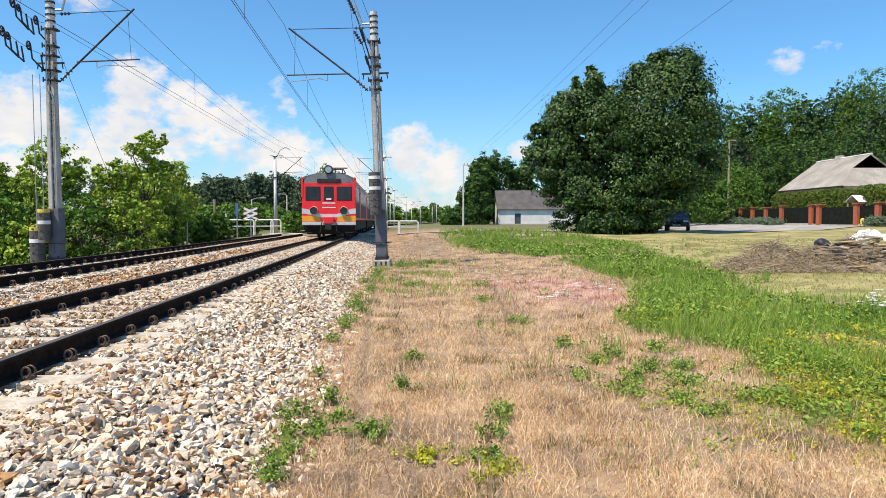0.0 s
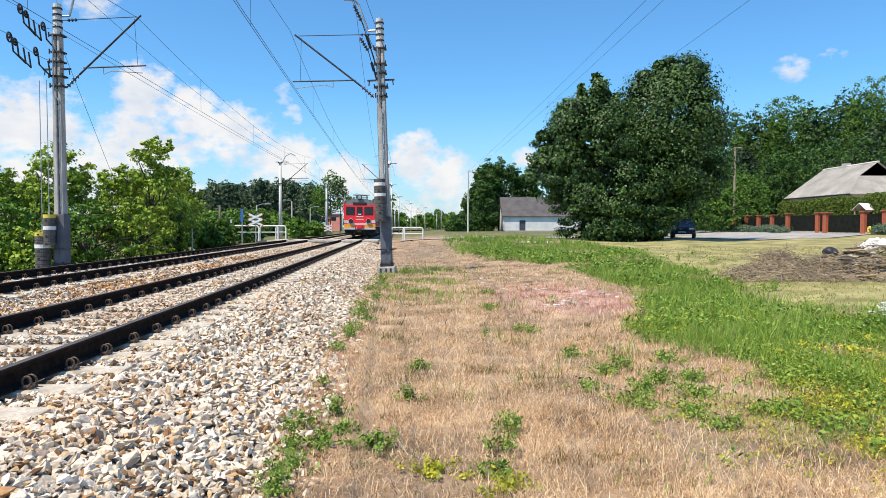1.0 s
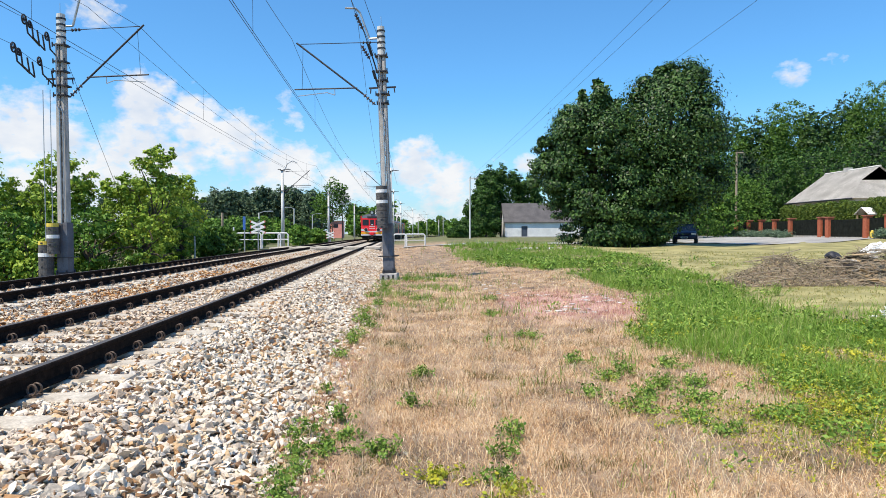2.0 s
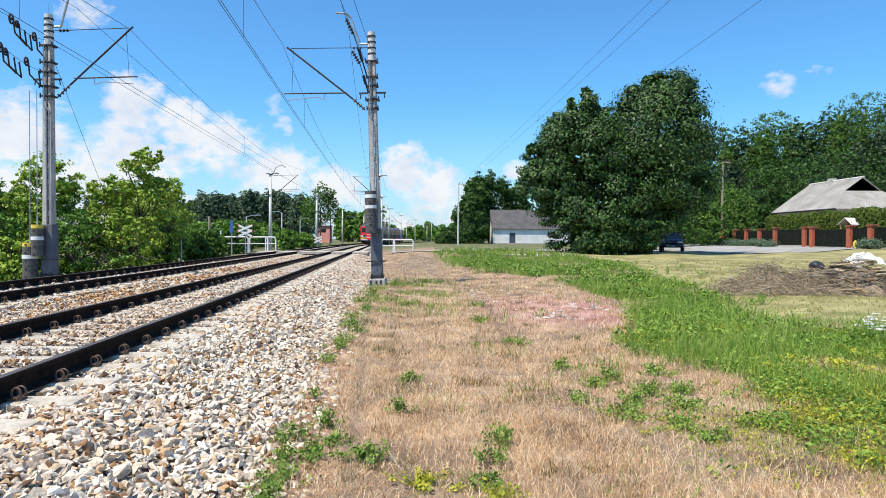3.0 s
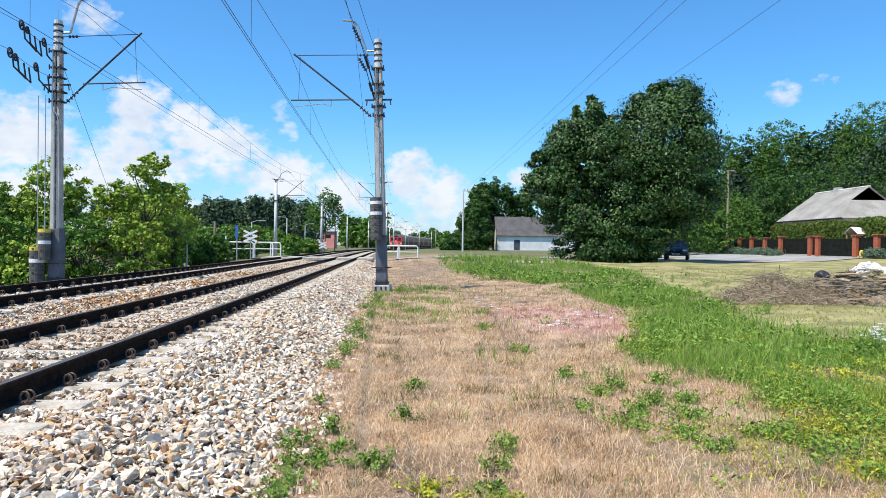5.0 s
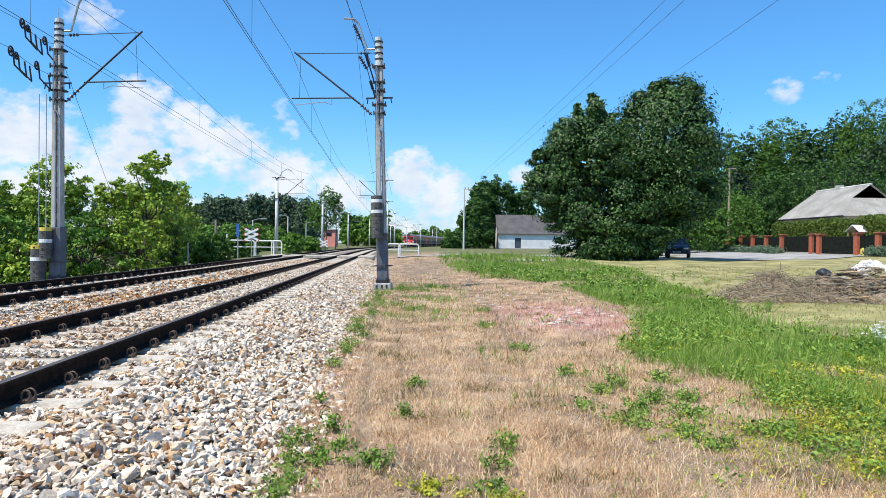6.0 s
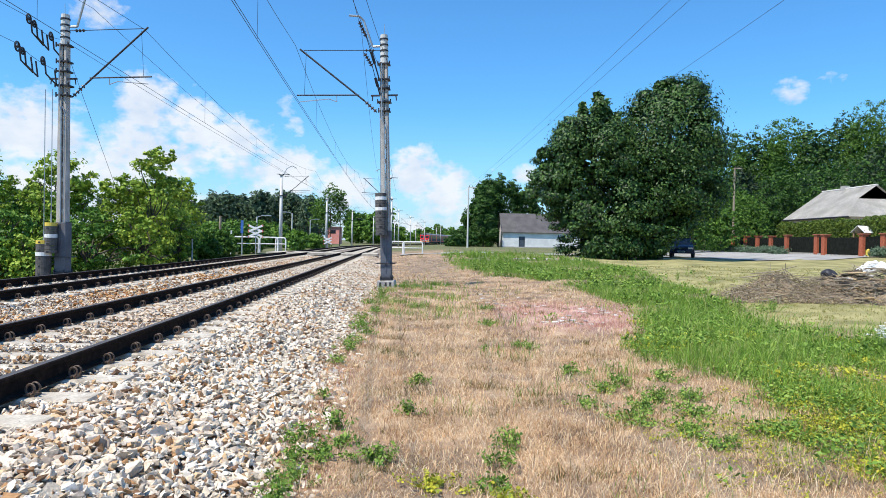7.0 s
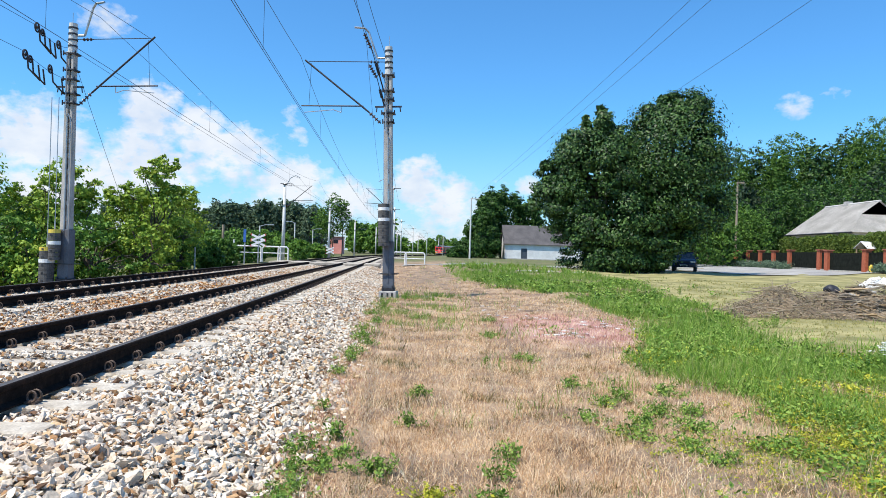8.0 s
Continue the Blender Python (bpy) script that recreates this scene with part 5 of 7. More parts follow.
def railcar(name, label, cab):
    """Body of one car, its near end at local y = 0, running along +y. cab: -1 at the near end, +1 at the far end, 0 none."""
    t = thing(name, pose(0, 0, 0), label, "railcar", group="three-car electric train")
    L = CAR_LEN
    part("body", shell([car_section(0.03), car_section(L - 0.03)]), [TRAIN_SIDE, TRAIN_ROOF], t)
    for s in (-1, 1):
        b = bmesh.new()
        box(b, *sorted((s * 1.415, s * 1.432)), 0.1, L - 0.1, 1.95, 2.95)
        part("window_band", b, TRAIN_VIOLET, t)
        b = bmesh.new()
        box(b, *sorted((s * 1.415, s * 1.434)), 0.1, L - 0.1, 0.97, 1.1)
        part("sill_band", b, TRAIN_RED, t)
        b = bmesh.new()
        box(b, *sorted((s * 1.415, s * 1.432)), 0.1, L - 0.1, 2.96, 3.08)
        part("cornice_band", b, TRAIN_RED, t)
        y = 0.75
        doors = (4.2, 14.4)
        b = bmesh.new()
        for d in doors:
            if s == 1 and d == doors[0]:
                dm = boxed(*sorted((s * 1.42, s * 1.446)), d, d + 1.25, 1.0, 2.95, bevel=0.005)
                first = part("door", dm, TRAIN_RED, t)
            else:
                dm = boxed(*sorted((s * 1.42, s * 1.446)), d, d + 1.25, 1.0, 2.95, bevel=0.005)
                part("door", dm, TRAIN_RED, t)
        while y < L - 1.5:
            if all(not (d - 1.05 < y < d + 1.3) for d in doors):
                wm = boxed(*sorted((s * 1.425, s * 1.44)), y, y + 1.0, 2.05, 2.8, bevel=0.004)
                part("window", wm, TRAIN_GLASS, t)
            y += 1.32
    b = bmesh.new()
    box(b, -1.2, 1.2, 1.2, L - 1.2, 0.35, 0.95, bevel=0.05)
    part("underframe", b, TRAIN_BLACK, t)
    for by in (3.2, L - 3.2):
        b = bmesh.new()
        box(b, -1.05, 1.05, by - 1.7, by + 1.7, 0.38, 0.72, bevel=0.05)
        bogie = part("bogie", b, TRAIN_BLACK, t)
        for wy in (-1.25, 1.25):
            w = bmesh.new()
            for s in (-1, 1):
                rod(w, (s * 0.69, by + wy, 0.47), (s * 0.82, by + wy, 0.47), 0.47, n=20)
            rod(w, (-0.7, by + wy, 0.47), (0.7, by + wy, 0.47), 0.08, n=8)
            part("wheelset", w, IRON, bogie)
    for ry in (4.0, 8.5, 13.0, 17.0):
        b = bmesh.new()
        box(b, -0.5, 0.5, ry, ry + 1.4, 3.5, 3.66, bevel=0.05)
        part("roof_vent", b, TRAIN_ROOF, t)
    if cab:
        cab_face(t, cab, 0.0 if cab < 0 else L)
    if cab <= 0:
        # folded current collector
        b = bmesh.new()
        c = 3.2 if cab else 10.0
        rods([(-0.55, c, 3.95), (-0.55, c + 1.9, 3.85), (0.55, c + 1.9, 3.85), (0.55, c, 3.95), (-0.55, c, 3.95)], 0.03, bm=b)
        rods([(-0.8, c - 0.05, 4.02), (0.8, c - 0.05, 4.02)], 0.035, bm=b)
        for a in (-0.5, 0.5):
            rods([(a, c + 1.9, 3.5), (a, c + 1.9, 3.85)], 0.03, bm=b)
            rods([(a, c, 3.5), (a, c, 3.95)], 0.03, bm=b)
        part("pantograph", b, TRAIN_BLACK, t)
    if cab >= 0:
        b = bmesh.new()
        box(b, -0.6, 0.6, -0.4, 0.1, 1.0, 3.1, bevel=0.05)
        part("gangway", b, TRAIN_BLACK, t)
    return t


CARS = [railcar("railcar", "red electric railcar, grey-sided, with orange cab corners", -1),
        railcar("railcar", "grey middle railcar with violet window band", 0),
        railcar("railcar", "grey and red leading railcar of the electric train", 1)]


def motions():
    """The train runs away along the near track at 25 metres a second."""
    for k, car in enumerate(CARS):
        rows = []
        t = 0.0
        while t < 8.001:
            s = TRAIN_S0 + TRAIN_SPEED * t + k * (CAR_LEN + 0.4)
            a, b = line(s + 3.2), line(s + CAR_LEN - 3.2)
            turn = math.atan2(b[0] - a[0], b[1] - a[1])
            x = a[0] - 3.2 * math.sin(turn)
            y = a[1] - 3.2 * math.cos(turn)
            rows.append((t, pose(x, y, RAIL_TOP, 0, 0, -math.degrees(turn))))
            t += 0.5
        walk(car, rows)


TRAIN_S0, TRAIN_SPEED = 35.6, 24.9


# ---- roads, level crossing ----
ASPHALT = material("worn_asphalt", [(0.3, (0.24, 0.23, 0.22)), (0.6, (0.34, 0.33, 0.31)), (0.8, (0.42, 0.41, 0.39))], scale=0.8, rough=0.9, fine=(30, 0.2), bump=0.2, bump_scale=60)
BRICK = material("red_brick", [(0.3, (0.3, 0.07, 0.035)), (0.7, (0.46, 0.13, 0.06))], scale=9, rough=0.85, fine=(30, 0.2), bump=0.3)
FENCE_DARK = material("dark_fence_panel", [(0.3, (0.008, 0.01, 0.008)), (0.7, (0.018, 0.021, 0.017))], scale=4, rough=0.9, spec=0.1)
ROOF_GREY = material("grey_sheet_roof", [(0.3, (0.46, 0.44, 0.4)), (0.55, (0.62, 0.59, 0.55)), (0.75, (0.7, 0.67, 0.63))], scale=1.2, rough=0.8, fine=(9, 0.18), bump=0.2, dirt=(0.6, (0.22, 0.2, 0.17), 0.5))
ROOF_DARK = material("dark_roof", [(0.3, (0.055, 0.052, 0.055)), (0.7, (0.1, 0.092, 0.095))], scale=0.8, rough=0.7, fine=(6, 0.2))
WHITEWASH = material("whitewashed_wall", [(0.3, (0.62, 0.64, 0.66)), (0.7, (0.78, 0.79, 0.8))], scale=1.0, rough=0.9, fine=(8, 0.1), dirt=(0.7, (0.5, 0.5, 0.5), 0.3))
TIMBER_DARK = material("dark_gable_boards", [(0.3, (0.03, 0.022, 0.017)), (0.7, (0.07, 0.05, 0.04))], scale=3, rough=0.8, stretch=(1, 1, 0.1))
WOOD = material("weathered_wood", [(0.3, (0.28, 0.19, 0.1)), (0.7, (0.45, 0.33, 0.19))], scale=5, rough=0.8, fine=(30, 0.2), stretch=(1, 1, 0.15))
GREY_WOOD = material("grey_wood", [(0.3, (0.2, 0.155, 0.11)), (0.7, (0.4, 0.33, 0.24))], scale=5, rough=0.9, fine=(30, 0.3), stretch=(1, 1, 0.15))
BLUE_PAINT = material("blue_paint", [(0.3, (0.03, 0.1, 0.35)), (0.7, (0.05, 0.16, 0.48))], scale=4, rough=0.5)
PINK_WALL = material("salmon_plaster", [(0.3, (0.7, 0.28, 0.25)), (0.7, (0.8, 0.36, 0.32))], scale=1, rough=0.9)


def strip(name, pts, width, lift, mat, label, category, n_across=4):
    """A road laid on the ground along a centre line."""
    V, F = [], []
    P = [Vector(p) for p in pts]
    for i, p in enumerate(P):
        d = (P[min(i + 1, len(P) - 1)] - P[max(i - 1, 0)]).normalized()
        side = Vector((d.y, -d.x))
        for k in range(n_across + 1):
            q = p + side * width * (k / n_across - 0.5)
            V.append((q.x, q.y, float(height(q.x, q.y)) + lift))
    m = n_across + 1
    for i in range(len(P) - 1):
        for k in range(n_across):
            F.append((i * m + k, i * m + k + 1, (i + 1) * m + k + 1, (i + 1) * m + k))
    ob = mesh_object(name, V, F, mat, smooth=True)
    return tagged(ob, label, category, kind="structure")


strip("road_side", [(25.0, y) for y in np.arange(43.2, 76, 1.5)], 9.0, 0.035, ASPHALT, "pale worn asphalt road past the garden fence", "road", 12)
strip("road_crossing", [(x, 51.5 + 0.02 * x) for x in np.arange(-3.5, 20.6, 1.0)], 4.2, 0.06, ASPHALT, "narrow pale road leading to the level crossing", "road", 8)


def crossing():
    deck = thing("crossing_deck", pose(0, 0, 0), "pale concrete panels of the level crossing between the rails", "level crossing", kind="structure")
    for ax in (0.0, -GAP):
        for k in range(4):
            for off, w in ((ax, 1.28), (ax + 1.45, 1.15), (ax - 1.45, 1.15)):
                ob = part("deck_panel", boxed(-w / 2, w / 2, -0.58, 0.58, -0.16, 0.0, bevel=0.015), SLEEPER, deck)
                ob.matrix_basis = on_line(48.4 + k * 1.2, off, RAIL_TOP - 0.03)
    # guard rails of white tube
    def guard(x, y, w, z, n, bands):
        g = thing("guard_rail", pose(x, y, z, 0, 0, 4), "white tubular guard rail with red bands beside the crossing", "guard rail", group="crossing guard rails")
        for k in range(n):
            a, b = w * k / n, w * (k + 1) / n - 0.12
            bm = rods([(a, 0, -0.1), (a, 0, 0.95), (a + 0.1, 0, 1.1), (b - 0.1, 0, 1.1), (b, 0, 0.95), (b, 0, -0.1)], 0.055, 8)
            part("frame", bm, WHITE_PAINT, g)
            part("mid_rail", rods([(a, 0, 0.6), (b, 0, 0.6)], 0.035, 8), WHITE_PAINT, g)
            if bands:
                for xx in (a, b):
                    for zz in (0.15, 0.55):
                        bm = bmesh.new()
                        rod(bm, (xx, 0, zz), (xx, 0, zz + 0.2), 0.05, n=8)
                        part("red_band", bm, RED_PAINT, g)
    guard(-16.3, 50.5, 2.0, 0.42, 1, False)
    guard(-14.4, 50.9, 1.5, 0.42, 1, True)
    guard(-13.5, 52.2, 0.9, 0.42, 1, True)
    guard(-4.5, 54.5, 1.2, 0.3, 1, False)
    guard(-3.5, 54.0, 1.75, 0.3, 1, True)
    # warning crosses
    for x, y, z, h in ((-14.35, 49.6, 0.42, 1.75), (-15.4, 86.0, 0.2, 1.3)):
        s = thing("warning_cross", pose(x, y, z), "white railway warning cross with red edges on a grey post", "warning sign", group="warning crosses")
        bm = bmesh.new()
        rod(bm, (0, 0, -0.2), (0, 0, h + 0.2), 0.04, n=8)
        part("post", bm, GALV, s)
        for dz, name in ((0.0, "upper_cross"), (-0.38, "lower_cross")):
            for a in (24, -24):
                bm = boxed(-0.62, 0.62, -0.02, 0.0, -0.075, 0.075)
                o = part("blade", bm, WHITE_PAINT, s)
                o.matrix_basis = pose(0, -0.05 - (0.025 if a < 0 else 0), h + dz, 0, a, 0)
                bm = bmesh.new()
                for e in (-0.62, 0.56):
                    box(bm, e, e + 0.06, -0.026, -0.02, -0.075, 0.075)
                q = part("red_tip", bm, RED_PAINT, o)
    def post(name, x, y, z, h, r, mat, label, cat):
        bm = bmesh.new()
        rod(bm, (0, 0, -0.2), (0, 0, h), r, r * 0.9, n=10)
        t = thing(name, pose(x, y, z), label, cat)
        part("pole", bm, mat, t)
        return t
    t = post("blue_sign_post", -15.6, 50.3, 0.3, 2.4, 0.05, GALV, "narrow blue sign on a steel post at the crossing", "sign")
    part("sign_plate", boxed(-0.1, 0.1, -0.08, -0.05, 1.5, 2.5), BLUE_PAINT, t)
    post("marker_post", -16.4, 50.2, 0.3, 1.7, 0.06, WHITE_PAINT, "white marker post beside the crossing", "post")
    post("timber_post", -17.4, 50.6, 0.2, 2.9, 0.1, GREY_WOOD, "grey wooden post behind the crossing", "post")
    post("marker_post", -12.6, 32.6, 0.0, 1.35, 0.045, GALV, "thin grey marker post on the embankment", "post")
    for x, y, h, arm in ((-19.0, 66, 3.4, 1.1), (-17.8, 76, 4.2, -0.8), (-19.4, 94, 4.0, 1.0)):
        t = post("street_lamp", x, y, 0.2, h, 0.07, PALE_CONCRETE, "slim pale street lamp with a short arm", "street lamp")
        part("arm", rods([(0, 0, h - 0.05), (arm * 0.5, 0, h + 0.12), (arm, 0, h + 0.12)], 0.035), GALV, t)
        part("lamp_head", boxed(*sorted((arm * 0.8, arm * 1.3)), -0.1, 0.1, h + 0.08, h + 0.18, bevel=0.02), GALV, t)


crossing()


# ---- poles ----
def power_pole(x, y, h, mat, label, bar):
    z = float(height(x, y)) - 0.1
    t = thing("power_pole", pose(x, y, z), label, "power pole", group="power poles")
    bm = bmesh.new()
    rod(bm, (0, 0, 0), (0, 0, h), 0.14, 0.09, n=10)
    part("pole", bm, mat, t)
    part("crossarm", boxed(-0.1, bar, -0.06, 0.06, h - 0.12, h, bevel=0.01), mat, t)
    for k in range(3):
        bm = bmesh.new()
        xx = bar * (0.1 + 0.4 * k)
        rod(bm, (xx, 0, h), (xx, 0, h + 0.22), 0.05, 0.03, n=8)
        part("insulator", bm, PORCELAIN, t)


power_pole(3.2, 95.0, 8.9, PALE_CONCRETE, "pale concrete power pole with a crossarm", 1.2)
power_pole(30.6, 70.0, 9.0, GREY_WOOD, "grey wooden power pole among garden trees", 0.7)


# ---- whitewashed house ----
def gable_roof(bm, x0, x1, y0, y1, ze, zr, over, thick):
    ym = (y0 + y1) / 2
    for ya in (y0 - over, y1 + over):
        q = []
        drop = (zr - ze) / (ym - y0) * over
        for xx in (x0 - over, x1 + over):
            for dz in (0, thick):
                q.append((bm.verts.new((xx, ya, ze - drop + dz)), bm.verts.new((xx, ym, zr + dz))))
        a, b, c, d = q
        for f in ((a[0], a[1], c[1], c[0]), (b[0], b[1], d[1], d[0]), (a[0], b[0], d[0], c[0]), (a[1], b[1], d[1], c[1]), (a[0], a[1], b[1], b[0]), (c[0], c[1], d[1], d[0])):
            bm.faces.new(f)


def white_house():
    x0, x1, y0, y1, ze, zr = 10.3, 25.0, 118.5, 126.5, 3.0, 6.3
    z = float(height(16, 120)) - 0.1
    t = thing("white_house", pose(0, 0, z), "low whitewashed house under a dark pitched roof", "house")
    dx0, dx1 = 13.25, 14.35
    bm = bmesh.new()
    box(bm, x0, dx0, y0, y0 + 0.3, 0, ze)
    box(bm, dx1, x1, y0, y0 + 0.3, 0, ze)
    box(bm, dx0, dx1, y0, y0 + 0.3, 2.1, ze)
    box(bm, x0, x1, y1 - 0.3, y1, 0, ze)
    ym = (y0 + y1) / 2
    for xa in (x0, x1 - 0.3):
        v = [bm.verts.new((xx, yy, zz)) for xx in (xa, xa + 0.3) for yy, zz in ((y0 + 0.3, 0), (y1 - 0.3, 0), (y1 - 0.3, ze), (ym, zr - 0.1), (y0 + 0.3, ze))]
        bm.faces.new(v[:5])
        bm.faces.new(v[5:][::-1])
        for i in range(5):
            bm.faces.new((v[i], v[(i + 1) % 5], v[5 + (i + 1) % 5], v[5 + i]))
    part("wall", bm, WHITEWASH, t)
    bm = bmesh.new()
    gable_roof(bm, x0, x1, y0, y1, ze, zr, 0.32, 0.12)
    part("roof", bm, ROOF_DARK, t)
    part("door", boxed(dx0 + 0.03, dx1 - 0.03, y0 + 0.1, y0 + 0.16, 0.02, 2.08, bevel=0.01), material("slate_blue_door", [(0.3, (0.04, 0.055, 0.08)), (0.7, (0.07, 0.085, 0.115))], scale=2, rough=0.5), t, "dark slate-blue door")
    part("step", boxed(dx0 - 0.2, dx1 + 0.2, y0 - 0.5, y0, -0.2, 0.06, bevel=0.02), PALE_CONCRETE, t)
    part("plinth", boxed(x0 - 0.02, x1 + 0.02, y0 - 0.03, y0 + 0.01, -0.2, 0.25), CONCRETE, t)


white_house()


def grey_house():
    """Hipped grey roof with a dark gablet, behind the hedge."""
    x0, x1, y0, y1, ze, zr = 35.0, 42.2, 57.0, 67.2, 3.6, 6.45
    z = float(height(38, 60)) - 0.1
    t = thing("grey_roofed_house", pose(0, 0, z), "house with a pale grey half-hipped roof behind the hedge", "house")
    bm = bmesh.new()
    box(bm, x0, x1, y0, y1, 0, ze)
    part("wall", bm, material("house_render", [(0.3, (0.45, 0.42, 0.37)), (0.7, (0.58, 0.55, 0.5))], scale=1, rough=0.9), t)
    xm, o = (x0 + x1) / 2, 0.45
    e = [(x0 - o, y0 - o), (x1 + o, y0 - o), (x1 + o, y1 + o), (x0 - o, y1 + o)]
    zl, zt = ze - 0.15, zr
    gy, gz = y0 + 2.0, ze + 1.6       # foot of the gablet
    half = (zt - gz) / (zt - zl) * (xm - x0 + o)
    A = [Vector((a, b, zl)) for a, b in e]
    R0, R1 = Vector((xm, gy, zt)), Vector((xm, y1 + 0.4, zt))
    G0, G1 = Vector((xm - half, gy, gz)), Vector((xm + half, gy, gz))
    for name, poly in (("roof_slope", (A[0], G0, R0, R1, A[3])), ("roof_slope", (A[1], A[2], R1, R0, G1)), ("roof_slope", (A[2], A[3], R1)), ("roof_slope", (A[0], A[1], G1, G0))):
        bm = bmesh.new()
        bm.faces.new([bm.verts.new(p) for p in poly])
        bmesh.ops.solidify(bm, geom=bm.faces[:], thickness=0.12)
        part(name, bm, ROOF_GREY, t)
    bm = bmesh.new()
    f = [bm.verts.new(p + Vector((0, 0.25, -0.05))) for p in (G0, G1, R0)]
    bm.faces.new(f)
    bmesh.ops.solidify(bm, geom=bm.faces[:], thickness=0.08)
    part("gablet", bm, TIMBER_DARK, t, "dark boarded gable")
    part("ridge_cap", rods([R0, R1], 0.1, 8), ROOF_GREY, t)
    part("chimney", boxed(xm - 0.2, xm + 0.35, 63.6, 64.2, zr - 0.6, zr + 0.3, bevel=0.02), CONCRETE, t)
    part("gutter", rods([A[0] + Vector((0, 0, -0.02)), A[3] + Vector((0, 0, -0.02))], 0.07, 8), IRON, t)
    for yy in (58.5, 61.5, 64.5):
        w = part("window_frame", boxed(x0 - 0.05, x0 + 0.02, yy, yy + 1.3, 1.1, 2.5), WHITE_PAINT, t)
        part("pane", boxed(x0 - 0.06, x0 - 0.03, yy + 0.08, yy + 1.22, 1.18, 2.42), TRAIN_GLASS, w)


grey_house()

b = thing("salmon_building", pose(-33.6, 196, 0.9), "small salmon-pink building far down the line", "building")
part("wall", boxed(-1.9, 1.9, 0, 5, -0.8, 4.3), PINK_WALL, b)
part("roof", boxed(-2.1, 2.1, -0.3, 5.3, 4.3, 4.5), ROOF_GREY, b)
part("window", boxed(-0.6, 0.8, -0.04, 0.02, 2.4, 3.4), TRAIN_GLASS, b)


# ---- brick fence, hedge ----
def fence():
    f = thing("brick_fence", pose(0, 0, 0), "garden fence of red brick pillars and dark panels", "fence")
    pil = [(29.7, 44.4), (29.75, 46.8), (29.7, 51.4), (29.9, 52.8), (30.0, 57.6), (30.05, 60.5), (30.1, 63.2), (30.2, 66.0), (30.3, 69.0), (29.65, 41.8), (29.6, 39.0)]
    for x, y in pil:
        z = float(height(x, y)) - 0.05
        p = part("pillar", boxed(x - 0.22, x + 0.22, y - 0.22, y + 0.22, z, z + 1.62, bevel=0.01), BRICK, f)
        bm = bmesh.new()
        box(bm, x - 0.29, x + 0.29, y - 0.29, y + 0.29, z + 1.62, z + 1.69, bevel=0.012)
        part("cap", bm, material("pillar_cap", [(0.3, (0.32, 0.1, 0.06)), (0.7, (0.42, 0.15, 0.09))], scale=8, rough=0.7) if "pillar_cap" not in bpy.data.materials else bpy.data.materials["pillar_cap"], p)
    order = sorted(pil, key=lambda p: p[1])
    for (xa, ya), (xb, yb) in zip(order, order[1:]):
        z = float(height((xa + xb) / 2, (ya + yb) / 2))
        a, b = Vector((xa, ya, 0)), Vector((xb, yb, 0))
        d = (b - a).normalized()
        a, b = a + d * 0.23, b - d * 0.23
        n = max(3, int((b - a).length / 0.14))
        bm = bmesh.new()
        for zz in (0.3, 1.3):
            rod(bm, a + Vector((0, 0, z + zz)), b + Vector((0, 0, z + zz)), 0.025, n=6)
        for k in range(n + 1):
            c = a.lerp(b, k / n)
            box(bm, c.x - 0.015, c.x + 0.015, c.y - 0.06, c.y + 0.06, z + 0.12, z + 1.42)
        part("panel", bm, FENCE_DARK, f, "dark slatted panel")
        m = boxed(-0.12, 0.12, -(b - a).length / 2, (b - a).length / 2, -0.1, 0.12)
        o = part("kerb", m, CONCRETE, f)
        o.matrix_basis = Matrix.Translation((a + b) / 2 + Vector((0, 0, z))) @ pose(0, 0, 0, 0, 0, -math.degrees(math.atan2(d.x, d.y)))


fence()


def hedge():
    rng = np.random.default_rng(51)
    y = 41.0
    while y < 63.5:
        h, w = rng.uniform(2.75, 3.05), 0.62
        x = 31.8 + 0.03 * (y - 45)
        z = float(height(x, y))
        t = thing("thuja", pose(x, y, z), "clipped green thuja of a tall hedge behind the fence", "hedge", group="thuja hedge")
        n = 1900
        a, f = rng.uniform(0, 6.28, n), rng.uniform(0, 1, n)
        r = w * np.where(f < 0.9, 1.0, (1 - f) / 0.1 * 0.6 + 0.4) * rng.uniform(0.75, 1.08, n)
        pts = np.stack([np.cos(a) * r, np.sin(a) * r, f * h], 1)
        V, F = leaf_arrays(rng, pts, 0.082, np.stack([np.cos(a), np.sin(a), 0.3 + 0 * a], 1))
        fast_mesh("foliage", V, F, THUJA, t)
        bm = bmesh.new()
        rod(bm, (0, 0, -0.1), (0, 0, h * 0.8), 0.09, 0.03, n=6)
        rod(bm, (0, 0, 0.05), (0, 0, h * 0.9), w * 0.72, w * 0.55, n=10)
        part("inner_twigs", bm, THUJA, t)
        y += 0.95
    # low grey-green juniper along the fence foot
    for k, (x, y, w) in enumerate([(28.6, 56.5, 1.0), (28.9, 59.0, 1.3), (28.9, 61.5, 1.2), (29.0, 64.2, 1.3), (29.1, 66.8, 1.2), (28.9, 43.4, 1.0)]):
        z = float(height(x, y))
        t = thing("juniper", pose(x, y, z), "low spreading grey-green juniper at the fence foot", "shrub", group="junipers")
        pts, out = crown_points(rng, [(0, 0, 0.25, w * 0.7, w, 0.35), (0.1, 0.5, 0.3, w * 0.5, w * 0.5, 0.3)], 2400, 0.3)
        V, F = leaf_arrays(rng, pts[pts[:, 2] > 0], 0.06, out[pts[:, 2] > 0])
        fast_mesh("foliage", V, F, bpy.data.materials.get("juniper_leaf") or leaf_material("juniper_leaf", (0.05, 0.09, 0.06), (0.1, 0.16, 0.1), (0.17, 0.23, 0.14)), t)


